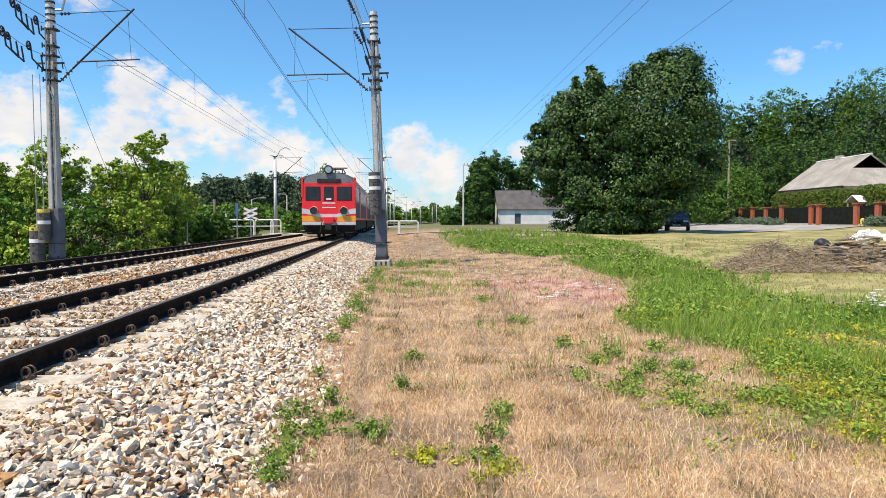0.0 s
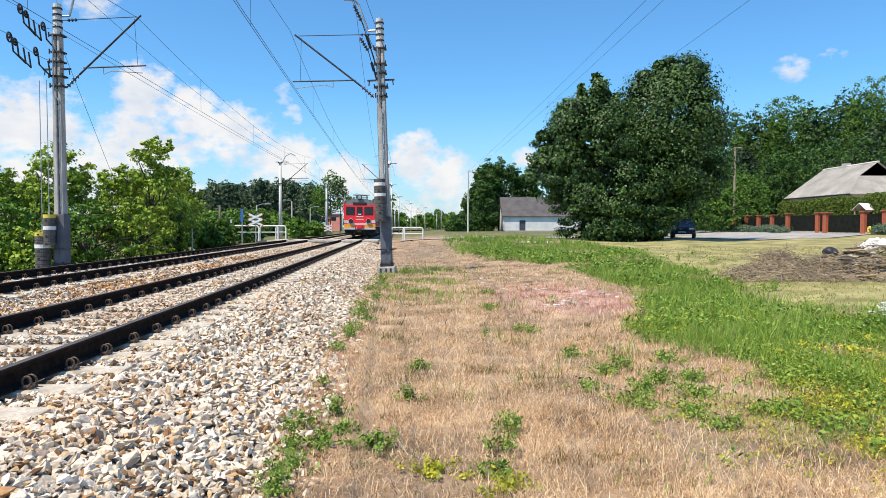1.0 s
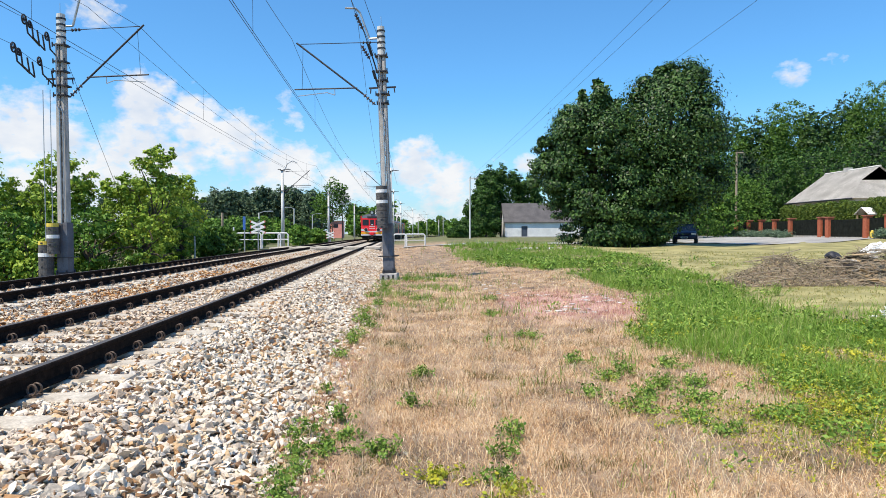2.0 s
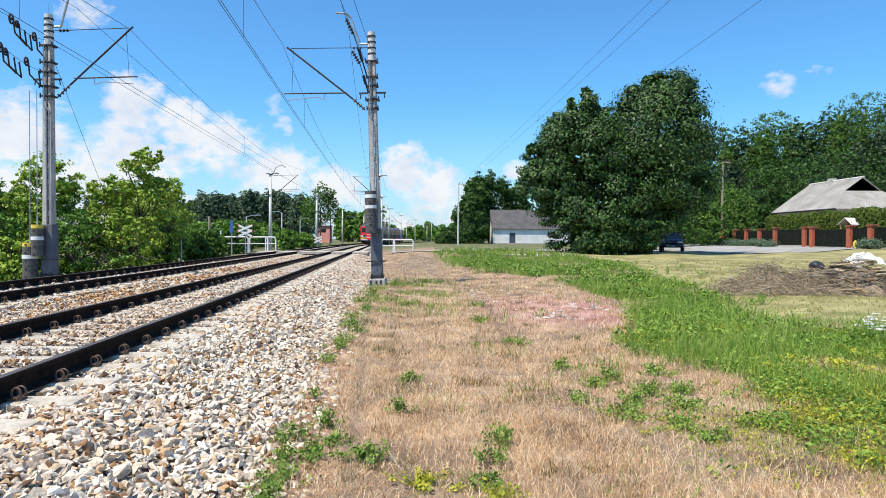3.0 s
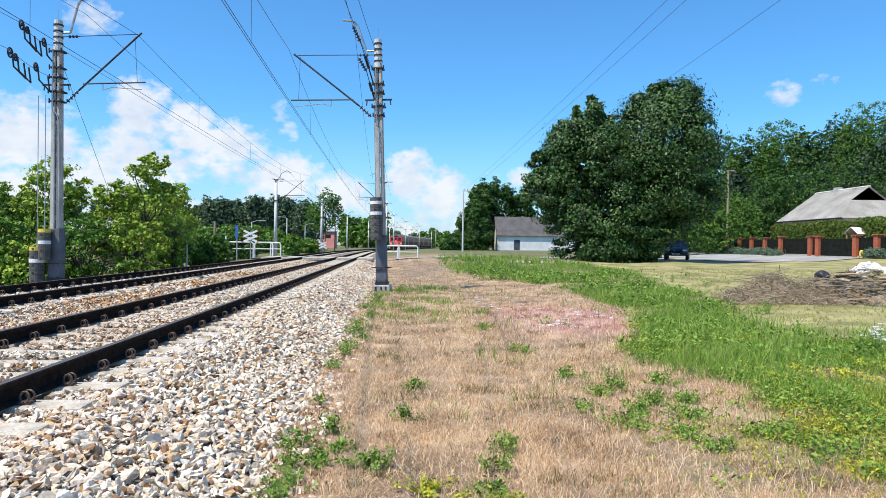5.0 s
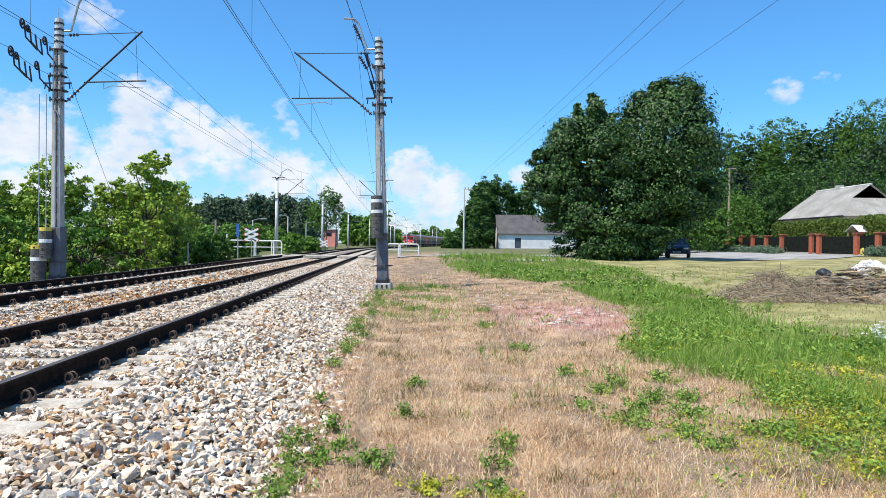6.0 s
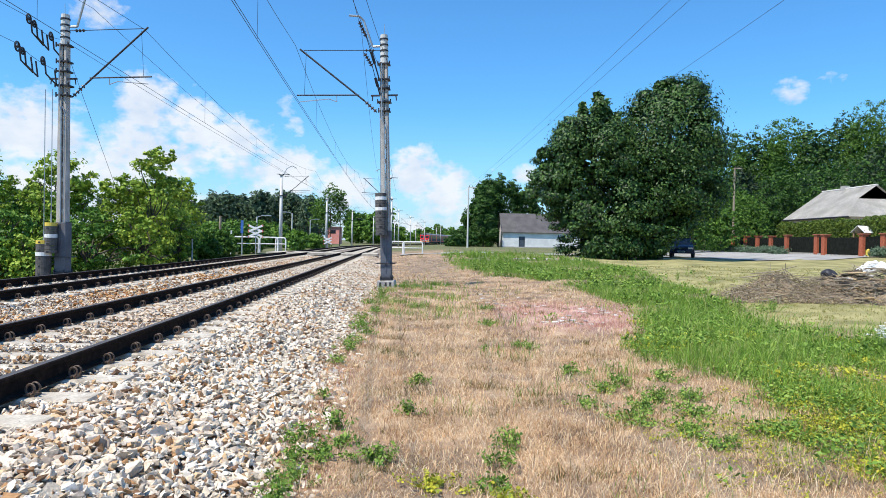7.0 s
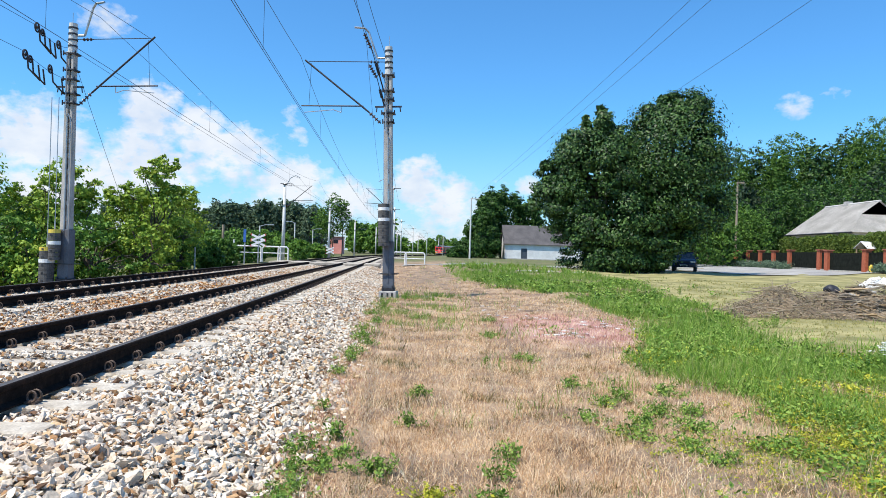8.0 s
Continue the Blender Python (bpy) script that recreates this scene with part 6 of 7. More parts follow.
hedge()


def playhouse():
    x, y = 31.0, 48.9
    z = float(height(x, y))
    t = thing("playhouse", pose(x, y, z, 0, 0, 20) @ Matrix.Scale(0.82, 4), "small wooden play tower with a pale roof behind the fence", "playhouse")
    for a in (-0.5, 0.5):
        for b in (-0.5, 0.5):
            part("post", boxed(a - 0.05, a + 0.05, b - 0.05, b + 0.05, -0.1, 2.3), WOOD, t)
    part("platform", boxed(-0.6, 0.6, -0.6, 0.6, 1.2, 1.28), WOOD, t)
    for b in (-0.56, 0.5):
        part("side_wall", boxed(-0.55, 0.55, b, b + 0.05, 1.28, 1.75), WOOD, t)
    bm = bmesh.new()
    gable_roof(bm, -0.55, 0.55, -0.55, 0.55, 2.2, 2.7, 0.15, 0.04)
    part("roof", bm, WHITE_PAINT, t)
    bm = bmesh.new()
    for a in (-0.22, 0.22):
        rod(bm, (a, -0.6, 1.25), (a, -2.2, 0.1), 0.035, n=6)
    for k in range(6):
        f = k / 6 + 0.08
        rod(bm, (-0.22, -0.6 - 1.6 * f, 1.25 - 1.15 * f), (0.22, -0.6 - 1.6 * f, 1.25 - 1.15 * f), 0.02, n=6)
    part("ladder", bm, WOOD, t)
    s = thing("toy_slide", pose(29.3, 45.6, float(height(29.3, 45.6)), 0, 0, 40) @ Matrix.Scale(0.55, 4), "yellow plastic toy slide by the fence", "toy")
    bm = bmesh.new()
    rods([(0, 0, 0.9), (0.5, 0, 0.5), (1.1, 0, 0.12)], 0.16, 8, bm)
    part("chute", bm, YELLOW_PAINT, s)
    part("steps", boxed(-0.2, 0.0, -0.2, 0.2, -0.05, 0.95, bevel=0.03), YELLOW_PAINT, s)


playhouse()


# ---- parked car ----
CAR_PAINT = material("dark_blue_car_paint", [(0.3, (0.007, 0.009, 0.03)), (0.7, (0.012, 0.016, 0.045))], scale=1.5, rough=0.25, spec=0.4)
TYRE = material("tyre_rubber", [(0.3, (0.012, 0.012, 0.012)), (0.7, (0.03, 0.03, 0.03))], scale=10, rough=0.9)


def parked_car():
    x, y = 18.4, 51.0
    t = thing("car", pose(x, y, float(height(x, y)) + 0.03, 0, 0, -22), "dark blue hatchback parked in the maple's shade", "car")
    # profile along local y, nose at -y
    prof = [(-2.0, 0.35, 0.62), (-1.95, 0.3, 0.78), (-1.1, 0.28, 0.92), (-0.95, 0.28, 0.95), (1.75, 0.28, 0.98), (2.0, 0.32, 0.9)]
    bm = bmesh.new()
    rows = []
    for yy, zb, zt in prof:
        w = 0.85 if abs(yy) < 1.9 else 0.76
        rows.append([bm.verts.new(p) for p in ((-w, yy, zb), (-w - 0.02, yy, (zb + zt) / 2), (-w + 0.06, yy, zt), (w - 0.06, yy, zt), (w + 0.02, yy, (zb + zt) / 2), (w, yy, zb))])
    for a, b in zip(rows, rows[1:]):
        for i in range(6):
            bm.faces.new((a[i], a[(i + 1) % 6], b[(i + 1) % 6], b[i]))
    bm.faces.new(rows[0])
    bm.faces.new(rows[-1][::-1])
    bmesh.ops.bevel(bm, geom=bm.edges[:], offset=0.03, segments=2, affect="EDGES")
    part("body", bm, CAR_PAINT, t, smooth=True)
    bm = bmesh.new()
    cab = [(-1.0, 0.93), (-0.25, 1.42), (1.2, 1.44), (1.9, 0.95)]
    rows = [[bm.verts.new((-(0.78 if z < 1 else 0.6), yy, z)), bm.verts.new(((0.78 if z < 1 else 0.6), yy, z))] for yy, z in cab]
    for a, b in zip(rows, rows[1:]):
        bm.faces.new((a[0], a[1], b[1], b[0]))
    bm.faces.new([r[0] for r in rows])
    bm.faces.new([r[1] for r in rows][::-1])
    bm.faces.new((rows[0][0], rows[0][1], rows[3][1], rows[3][0]))
    part("glasshouse", bm, TRAIN_GLASS, t)
    part("roof", boxed(-0.61, 0.61, -0.2, 1.2, 1.425, 1.465, bevel=0.015), CAR_PAINT, t, smooth=True)
    for s in (-1, 1):
        for yy in (-1.25, 1.3):
            bm = bmesh.new()
            rod(bm, (s * 0.66, yy, 0.31), (s * 0.87, yy, 0.31), 0.31, n=20)
            w = part("wheel", bm, TYRE, t)
            bm = bmesh.new()
            rod(bm, (s * 0.86, yy, 0.31), (s * 0.885, yy, 0.31), 0.2, n=16)
            part("rim", bm, GALV, w)
        part("headlight", boxed(*sorted((s * 0.45, s * 0.78)), -2.03, -1.9, 0.62, 0.78, bevel=0.03), LAMP_GLASS, t)
        part("mirror", boxed(*sorted((s * 0.82, s * 1.0)), -0.75, -0.62, 0.95, 1.08, bevel=0.02), CAR_PAINT, t)
    part("grille", boxed(-0.4, 0.4, -2.035, -1.95, 0.62, 0.74, bevel=0.01), IRON, t)
    part("bumper", boxed(-0.82, 0.82, -2.08, -1.85, 0.32, 0.52, bevel=0.04), CAR_PAINT, t)
    part("number_plate", boxed(-0.26, 0.26, -2.095, -2.075, 0.38, 0.49), WHITE_PAINT, t, "white plate with a plain dark bar")
    part("plate_bar", boxed(-0.2, 0.2, -2.1, -2.094, 0.41, 0.46), IRON, t)


parked_car()


# ---- meadow: dry grass, green ditch, weeds ----
STRAW = material("dry_grass", [(0.22, (0.22, 0.115, 0.06)), (0.38, (0.6, 0.38, 0.2)), (0.58, (0.84, 0.62, 0.39)), (0.78, (0.96, 0.82, 0.6))], scale=1.6, rough=0.8, per_piece=0.5, spec=0.2, through_light=0.3)
GRASS = material("green_grass", [(0.2, (0.075, 0.15, 0.018)), (0.42, (0.15, 0.3, 0.03)), (0.62, (0.27, 0.4, 0.06)), (0.84, (0.52, 0.48, 0.2))], scale=0.7, rough=0.6, per_piece=0.5, spec=0.3, through_light=0.3)
LAWN = material("mown_grass", [(0.15, (0.2, 0.2, 0.065)), (0.5, (0.37, 0.34, 0.13)), (0.85, (0.52, 0.45, 0.22))], scale=0.4, rough=0.8, per_piece=0.4, spec=0.2, through_light=0.25)
WEED_LEAF = leaf_material("weed_leaf", (0.055, 0.12, 0.02), (0.16, 0.28, 0.04), (0.33, 0.43, 0.09))
YELLOW_WEED = leaf_material("yellow_weed", (0.15, 0.2, 0.02), (0.36, 0.38, 0.035), (0.6, 0.52, 0.05))
OLIVE = material("withering_grass", [(0.2, (0.07, 0.07, 0.02)), (0.5, (0.17, 0.15, 0.045)), (0.8, (0.32, 0.26, 0.1))], scale=1.2, rough=0.8, per_piece=0.5, spec=0.2, through_light=0.2)
ROSY = material("rosy_seed_grass", [(0.25, (0.34, 0.13, 0.11)), (0.5, (0.58, 0.3, 0.26)), (0.75, (0.72, 0.46, 0.4))], scale=0.9, rough=0.8, per_piece=0.5, spec=0.2, through_light=0.25)


def blades(rng, x, y, length, width, lean):
    """Two-piece tapered blades of grass standing on the ground."""
    n = len(x)
    z = height(x, y)
    a = rng.uniform(0, 2 * np.pi, n)
    dirn = np.stack([np.cos(a), np.sin(a), 0 * a], 1)
    b = rng.uniform(0, 2 * np.pi, n)
    side = np.stack([np.cos(b), np.sin(b), 0 * b], 1) * (width * rng.uniform(0.6, 1.3, n))[:, None]
    L = length * rng.lognormal(0, 0.3, n)
    tilt = lean * rng.uniform(0.2, 1.6, n)
    P = np.stack([x, y, z - 0.01], 1)
    up = np.array([0, 0, 1.0])
    M = P + (dirn * np.sin(tilt * 0.6)[:, None] + up * np.cos(tilt * 0.6)[:, None]) * (L * 0.55)[:, None]
    T = M + (dirn * np.sin(tilt * 1.5)[:, None] + up * np.cos(tilt * 1.5)[:, None]) * (L * 0.45)[:, None]
    V = np.stack([P - side, P + side, M + side * 0.8, M - side * 0.8, T], 1).reshape(-1, 3)
    i = np.arange(n)[:, None] * 5
    F = np.concatenate([i + np.array([[0, 1, 2]]), i + np.array([[0, 2, 3]]), i + np.array([[3, 2, 4]])])
    return V, F


def patchy(x, y, k=1.0):
    return 0.5 + 0.25 * np.sin(x * 2.3 * k + 1.9 * np.sin(y * 1.7 * k)) + 0.25 * np.sin(y * 2.9 * k + 1.5 * np.sin(x * 2.1 * k + 1))


def in_meadow(x, y):
    s, d = off_line(x, y)
    return d > 2.45 + 0.25 * (patchy(x, y, 1.4) - 0.5)


def sow(name, mat, zones, want, length, width, lean, label, seed):
    rng = np.random.default_rng(seed)
    VV, FF, n0 = [], [], 0
    for x0, x1, y0, y1, per, ls, ws in zones:
        n = int((x1 - x0) * (y1 - y0) * per)
        # tufts: blades gather round their own centres
        k = max(1, n // 9)
        cx, cy = rng.uniform(x0, x1, k), rng.uniform(y0, y1, k)
        x = np.repeat(cx, 9) + rng.normal(0, 0.035, k * 9)
        y = np.repeat(cy, 9) + rng.normal(0, 0.035, k * 9)
        tuft = np.repeat(rng.lognormal(0, 0.25, k), 9)
        keep = (rng.random(len(x)) < want(x, y)) & in_meadow(x, y)
        x, y, tuft = x[keep], y[keep], tuft[keep]
        V, F = blades(rng, x, y, length * ls * tuft, width * ws, lean)
        VV.append(V)
        FF.append(F + n0)
        n0 += len(V)
    ob = fast_mesh(name, np.concatenate(VV), np.concatenate(FF), mat)
    tagged(ob, label, "grass", kind="stuff")


def dry_share(x, y):
    g, l, p, b = cover(x, y)
    return np.clip((1 - 0.9 * g * smooth01(-0.05, 0.6, patchy(x + 3, y, 0.55))) * (1 - 0.8 * l) * (1 - 0.75 * p) * (0.45 + 0.7 * patchy(x, y, 0.8)) * (1 - 0.75 * b), 0, 1)


def green_share(x, y):
    g, l, p, b = cover(x, y)
    return np.clip(g * (1 - l) * smooth01(-0.05, 0.6, patchy(x + 3, y, 0.55)) + 0.05 * (patchy(x, y + 5, 0.8) > 0.78) + 0.55 * np.exp(-((x + 0.7) / 1.0) ** 4 - ((y - 17.5) / 5.0) ** 4) * (patchy(x, y, 0.9) > 0.52), 0, 1)


def rosy_share(x, y):
    g, l, p, b = cover(x, y)
    rim = np.exp(-((off_line(x, y)[1] - 2.75) / 0.22) ** 2) * (y < 12)
    return np.clip(p * 0.8 + 0.5 * rim, 0, 1) * (0.3 + patchy(x, y, 1.3) * 0.8)


def lawn_share(x, y):
    return cover(x, y)[1] * (0.4 + 0.6 * patchy(x, y, 0.4))


sow("dry_grass", STRAW, [(-1.4, 4.6, 2.2, 5.5, 4600, 0.9, 0.9), (-1.8, 5.2, 5.5, 9, 2700, 0.95, 1.05), (-2.4, 6, 9, 16, 1200, 1.0, 1.5), (-3.4, 6, 16, 30, 360, 0.85, 2.6), (-4.5, 7, 30, 50, 90, 0.8, 4.5), (-1.2, 4.5, -4, 2.2, 250, 1.0, 2.4)], dry_share, 0.075, 0.0021, 1.05, "short dry straw-coloured grass over the meadow", 61)
sow("green_grass", GRASS, [(-1.4, 5, 2.2, 6, 1600, 0.5, 1.0), (0.5, 8, 6, 11, 2000, 0.8, 1.25), (-2.2, 0.5, 11, 23, 600, 0.75, 1.8), (0.5, 10, 11, 20, 950, 1.05, 1.8), (-1, 12, 20, 36, 320, 0.75, 2.6), (-2, 12, 36, 50, 60, 1.2, 5)], green_share, 0.2, 0.0027, 0.7, "lush green grass along the ditch", 62)
sow("rosy_grass", ROSY, [(-1.6, 1, 3, 12, 1900, 0.8, 1.1), (0.4, 5, 10, 18, 900, 0.9, 1.6)], rosy_share, 0.085, 0.0018, 0.9, "rosy-brown seeding grass on poor soil", 63)
sow("straw_litter", STRAW, [(-1.4, 4.6, 2.2, 5.5, 1100, 1.0, 1.1), (-1.8, 5.2, 5.5, 9, 550, 1.0, 1.4)], lambda x, y: 0.55 + 0.45 * patchy(x, y, 2.0), 0.075, 0.0022, 1.9, "flattened dead straw lying over the soil", 66)
sow("withering_tufts", OLIVE, [(-1.4, 4.6, 2.2, 5.5, 1500, 0.9, 1.0), (-1.8, 5.2, 5.5, 9, 1000, 0.95, 1.2), (-2.4, 7, 9, 16, 500, 1.0, 1.7), (-2.6, 7, 16, 26, 150, 1.0, 2.6)], lambda x, y: 0.85 * smooth01(0.7, 0.85, patchy(x + 7, y + 3, 1.9)) * (1 - cover(x, y)[1]) + 0.03, 0.075, 0.0024, 0.9, "withering olive tufts among the dry grass", 67)
sow("lawn_grass", LAWN, [(5, 13, 10, 20, 320, 1.0, 2.4), (5, 20, 20, 34, 90, 1.2, 4.5)], lawn_share, 0.05, 0.003, 0.9, "mown yellow-green lawn", 64)


def leafy_cover():
    """Small broad leaves in the green strip and yellow patches by it."""
    rng = np.random.default_rng(65)
    for name, mat, zones, share, label in (
            ("leafy_cover", WEED_LEAF, [(1.0, 6, 3.2, 9, 1000, 0.02, 0.13), (1.5, 9, 9, 15, 480, 0.032, 0.22), (1, 11, 15, 30, 110, 0.055, 0.25)], lambda x, y: green_share(x, y) * (patchy(x - 2, y + 1, 0.9) > 0.45), "low leafy green weeds in the ditch"),
            ("yellow_cover", YELLOW_WEED, [(1.4, 5, 2.6, 7, 2600, 0.0105, 0.09), (2.4, 6.5, 7, 12.5, 420, 0.024, 0.13)], lambda x, y: np.clip(cover(x, y)[0] + 0.12, 0, 1) * (patchy(x + 1, y + 2, 0.75) > np.where(y < 6.5, 0.3, 0.58)), "yellow-green flowering weeds at the meadow's edge")):
        VV, n = [], 0
        for x0, x1, y0, y1, per, size, h in zones:
            # small plants: leaves gather over their own roots
            k = int((x1 - x0) * (y1 - y0) * per / 12)
            cx, cy = rng.uniform(x0, x1, k), rng.uniform(y0, y1, k)
            keep = rng.random(k) < share(cx, cy)
            cx, cy = np.repeat(cx[keep], 18), np.repeat(cy[keep], 18)
            r, a = h * 0.8 * rng.random(len(cx)) ** 0.5, rng.uniform(0, 6.28, len(cx))
            x, y = cx + r * np.cos(a), cy + r * np.sin(a)
            z = height(x, y) + 0.01 + np.sqrt(np.maximum(h * h - r * r, 0)) * rng.uniform(0.1, 1.0, len(cx))
            V, F = leaf_arrays(rng, np.stack([x, y, z], 1), size, np.tile([0, 0, 0.8], (len(x), 1)))
            VV.append(V)
        V = np.concatenate(VV)
        ob = fast_mesh(name, V, np.arange(len(V)).reshape(-1, 4), mat)
        tagged(ob, label, "weeds", kind="stuff")


leafy_cover()


def weed(x, y, w, h, mat, seed, label, grassy=False):
    rng = np.random.default_rng(seed)
    z = float(max(height(x, y), bed_height(off_line(x, y)[1]) if off_line(x, y)[1] < 2.75 else -9))
    t = thing("weed", pose(x, y, z), label, "weed", group="weeds in the meadow")
    w *= 1.15
    k = max(9, int(w * 85))
    bm = bmesh.new()
    P, O = [], []
    for _ in range(k):
        a, r = rng.uniform(0, 6.28), w * rng.uniform(0.05, 1.25) * rng.uniform(0.5, 1.0)
        top = Vector((math.cos(a) * r, math.sin(a) * r, h * rng.uniform(0.5, 1.1) * (1 - 0.4 * r / w)))
        rod(bm, (top.x * 0.35, top.y * 0.35, -0.02), top, 0.003, 0.0015, n=4, caps=False)
        for _ in range(4 if grassy else 19):
            f = rng.uniform(0.3, 1.0)
            P.append((top.x * (0.35 + 0.65 * f) + rng.normal(0, 0.022), top.y * (0.35 + 0.65 * f) + rng.normal(0, 0.022), top.z * f + rng.normal(0, 0.012)))
            O.append((math.cos(a) * 0.5, math.sin(a) * 0.5, 0.7))
    tagged(part("stalk", bm, mat, t), kind="stuff")
    V, F = leaf_arrays(rng, np.array(P), 0.0145 if not grassy else 0.016, np.array(O))
    fast_mesh("foliage", V, F, mat, t)


WEEDS = [(-1.01, 4.63, 0.16, 0.17), (-0.83, 4.97, 0.15, 0.2), (-0.80, 4.3, 0.17, 0.14), (-0.43, 4.22, 0.22, 0.16), (0.36, 4.16, 0.12, 0.2), (0.48, 4.6, 0.14, 0.16), (-0.3, 5.43, 0.12, 0.13),
         (-0.28, 6.7, 0.16, 0.12), (1.43, 7.44, 0.2, 0.16), (1.84, 6.88, 0.2, 0.13), (1.29, 5.9, 0.2, 0.12), (1.99, 6.1, 0.25, 0.16), (1.15, 9.5, 0.26, 0.12), (-1.29, 9.2, 0.2, 0.16), (-1.5, 12.0, 0.22, 0.17),
         (-0.9, 3.5, 0.16, 0.16), (1.9, 5.05, 0.28, 0.13), (2.15, 5.6, 0.3, 0.14), (2.6, 5.1, 0.3, 0.15), (0.28, 3.75, 0.14, 0.1), (-1.25, 7.6, 0.16, 0.16), (-1.35, 10.6, 0.2, 0.2), (-1.1, 5.9, 0.1, 0.12), (2.4, 7.0, 0.25, 0.16), (0.75, 11.6, 0.2, 0.12), (-0.6, 14.4, 0.3, 0.15), (-1.7, 17.6, 0.3, 0.3), (-1.15, 20.0, 0.3, 0.25), (0.95, 14.2, 0.25, 0.14),
         (-0.98, 4.15, 0.16, 0.16), (-0.92, 3.8, 0.18, 0.15), (-0.7, 4.6, 0.14, 0.12), (-1.22, 8.5, 0.2, 0.2), (-1.22, 10.0, 0.18, 0.16), (-1.42, 11.1, 0.2, 0.15), (-1.4, 13.2, 0.22, 0.17), (-1.7, 14.8, 0.25, 0.16), (-1.6, 16.4, 0.25, 0.18),
         (1.55, 5.4, 0.24, 0.13), (1.75, 5.75, 0.22, 0.14), (2.3, 6.2, 0.26, 0.16), (2.0, 4.7, 0.2, 0.12), (1.6, 6.5, 0.22, 0.13),
         (7.5, 25.0, 0.14, 0.5), (8.6, 24.3, 0.12, 0.42), (6.0, 16.2, 0.12, 0.5), (7.0, 15.6, 0.3, 0.35), (7.6, 15.2, 0.4, 0.3), (5.6, 14.6, 0.15, 0.4)]
for k, (wx, wy, ww, wh) in enumerate(WEEDS):
    weed(wx, wy, ww, wh, WEED_LEAF, 300 + k, "small leafy green weed in the dry meadow")
weed(0.53, 8.9, 0.07, 0.2, GRASS, 350, "tuft of upright green grass blades", True)
for k, (wx, wy, ww, wh) in enumerate([(-0.05, 3.82, 0.2, 0.07), (0.35, 3.55, 0.2, 0.07), (2.9, 4.3, 0.25, 0.1), (3.2, 5.3, 0.3, 0.12)]):
    weed(wx, wy, ww, wh, YELLOW_WEED, 360 + k, "low yellow-green weed in the dry meadow")


def umbellifers():
    rng = np.random.default_rng(70)
    petal = material("white_umbels", [(0.3, (0.62, 0.64, 0.58)), (0.7, (0.8, 0.8, 0.76))], scale=10, rough=0.8, through_light=0.2)
    for k in range(9):
        x, y = 6.1 + rng.normal(0, 0.3), 9.1 + rng.normal(0, 0.3)
        z = float(height(x, y))
        t = thing("umbellifer", pose(x, y, z), "white-flowered umbellifer among tall grass", "wild flower", group="umbellifers")
        bm = bmesh.new()
        P = []
        for _ in range(4):
            a, r, h = rng.uniform(0, 6.28), rng.uniform(0.03, 0.16), rng.uniform(0.28, 0.5)
            top = (math.cos(a) * r, math.sin(a) * r, h)
            rod(bm, (0, 0, 0), top, 0.005, 0.003, n=4)
            for _ in range(26):
                b, q = rng.uniform(0, 6.28), 0.06 * rng.random() ** 0.5
                P.append((top[0] + math.cos(b) * q, top[1] + math.sin(b) * q, top[2] + 0.01))
        tagged(part("stalk", bm, WEED_LEAF, t), kind="stuff")
        V, F = leaf_arrays(rng, np.array(P), 0.013, np.tile([0, 0, 1.5], (len(P), 1)))
        tagged(fast_mesh("blossom", V, F, petal, t), kind="stuff")


umbellifers()


def rubble():
    rng = np.random.default_rng(71)
    shapes = stone_shapes(rng, 8)
    pale = material("pale_rubble", [(0.3, (0.45, 0.42, 0.4)), (0.7, (0.66, 0.63, 0.6))], scale=4, rough=0.9, fine=(30, 0.2))
    spots = [(2.22 + rng.normal(0, 0.28), 12.4 + rng.normal(0, 0.5), rng.uniform(0.03, 0.1)) for _ in range(26)] + [(3.45 + rng.normal(0, 0.4), 14.0 + rng.normal(0, 0.35), rng.uniform(0.03, 0.09)) for _ in range(26)] + [(rng.uniform(0.8, 2.4), rng.uniform(14, 18), rng.uniform(0.03, 0.08)) for _ in range(24)] + [(rng.uniform(3.6, 8.2), rng.uniform(38.5, 40.5), rng.uniform(0.08, 0.24)) for _ in range(34)]
    for x, y, r in spots:
        v, faces = shapes[rng.integers(0, 8)]
        v = v * r * np.array([1.2, 1.0, 0.5])
        ob = mesh_object("rubble_stone", v.tolist(), faces.tolist(), pale)
        ob.matrix_basis = pose(x, y, float(height(x, y)) + r * 0.12, 0, 0, rng.uniform(0, 360))
        tagged(ob, "flat pale rubble stone lying in the dry grass", "stone", group="rubble stones")


rubble()


def hump(x, y):
    """Height of the heap: a tangle at one end, lower rubble along the rest."""
    r = math.hypot(x / 3.9, y / 1.25)
    low = 0.72 * max(0.0, 1 - r ** 1.5) * (1 + 0.25 * math.sin(x * 2.3 + 1) + 0.15 * math.sin(x * 5.1))
    knot = 0.2 * math.exp(-((x + 2.3) / 0.75) ** 2 - ((y - 0.1) / 0.8) ** 2)
    return low + knot * max(0.0, 1 - r ** 4)


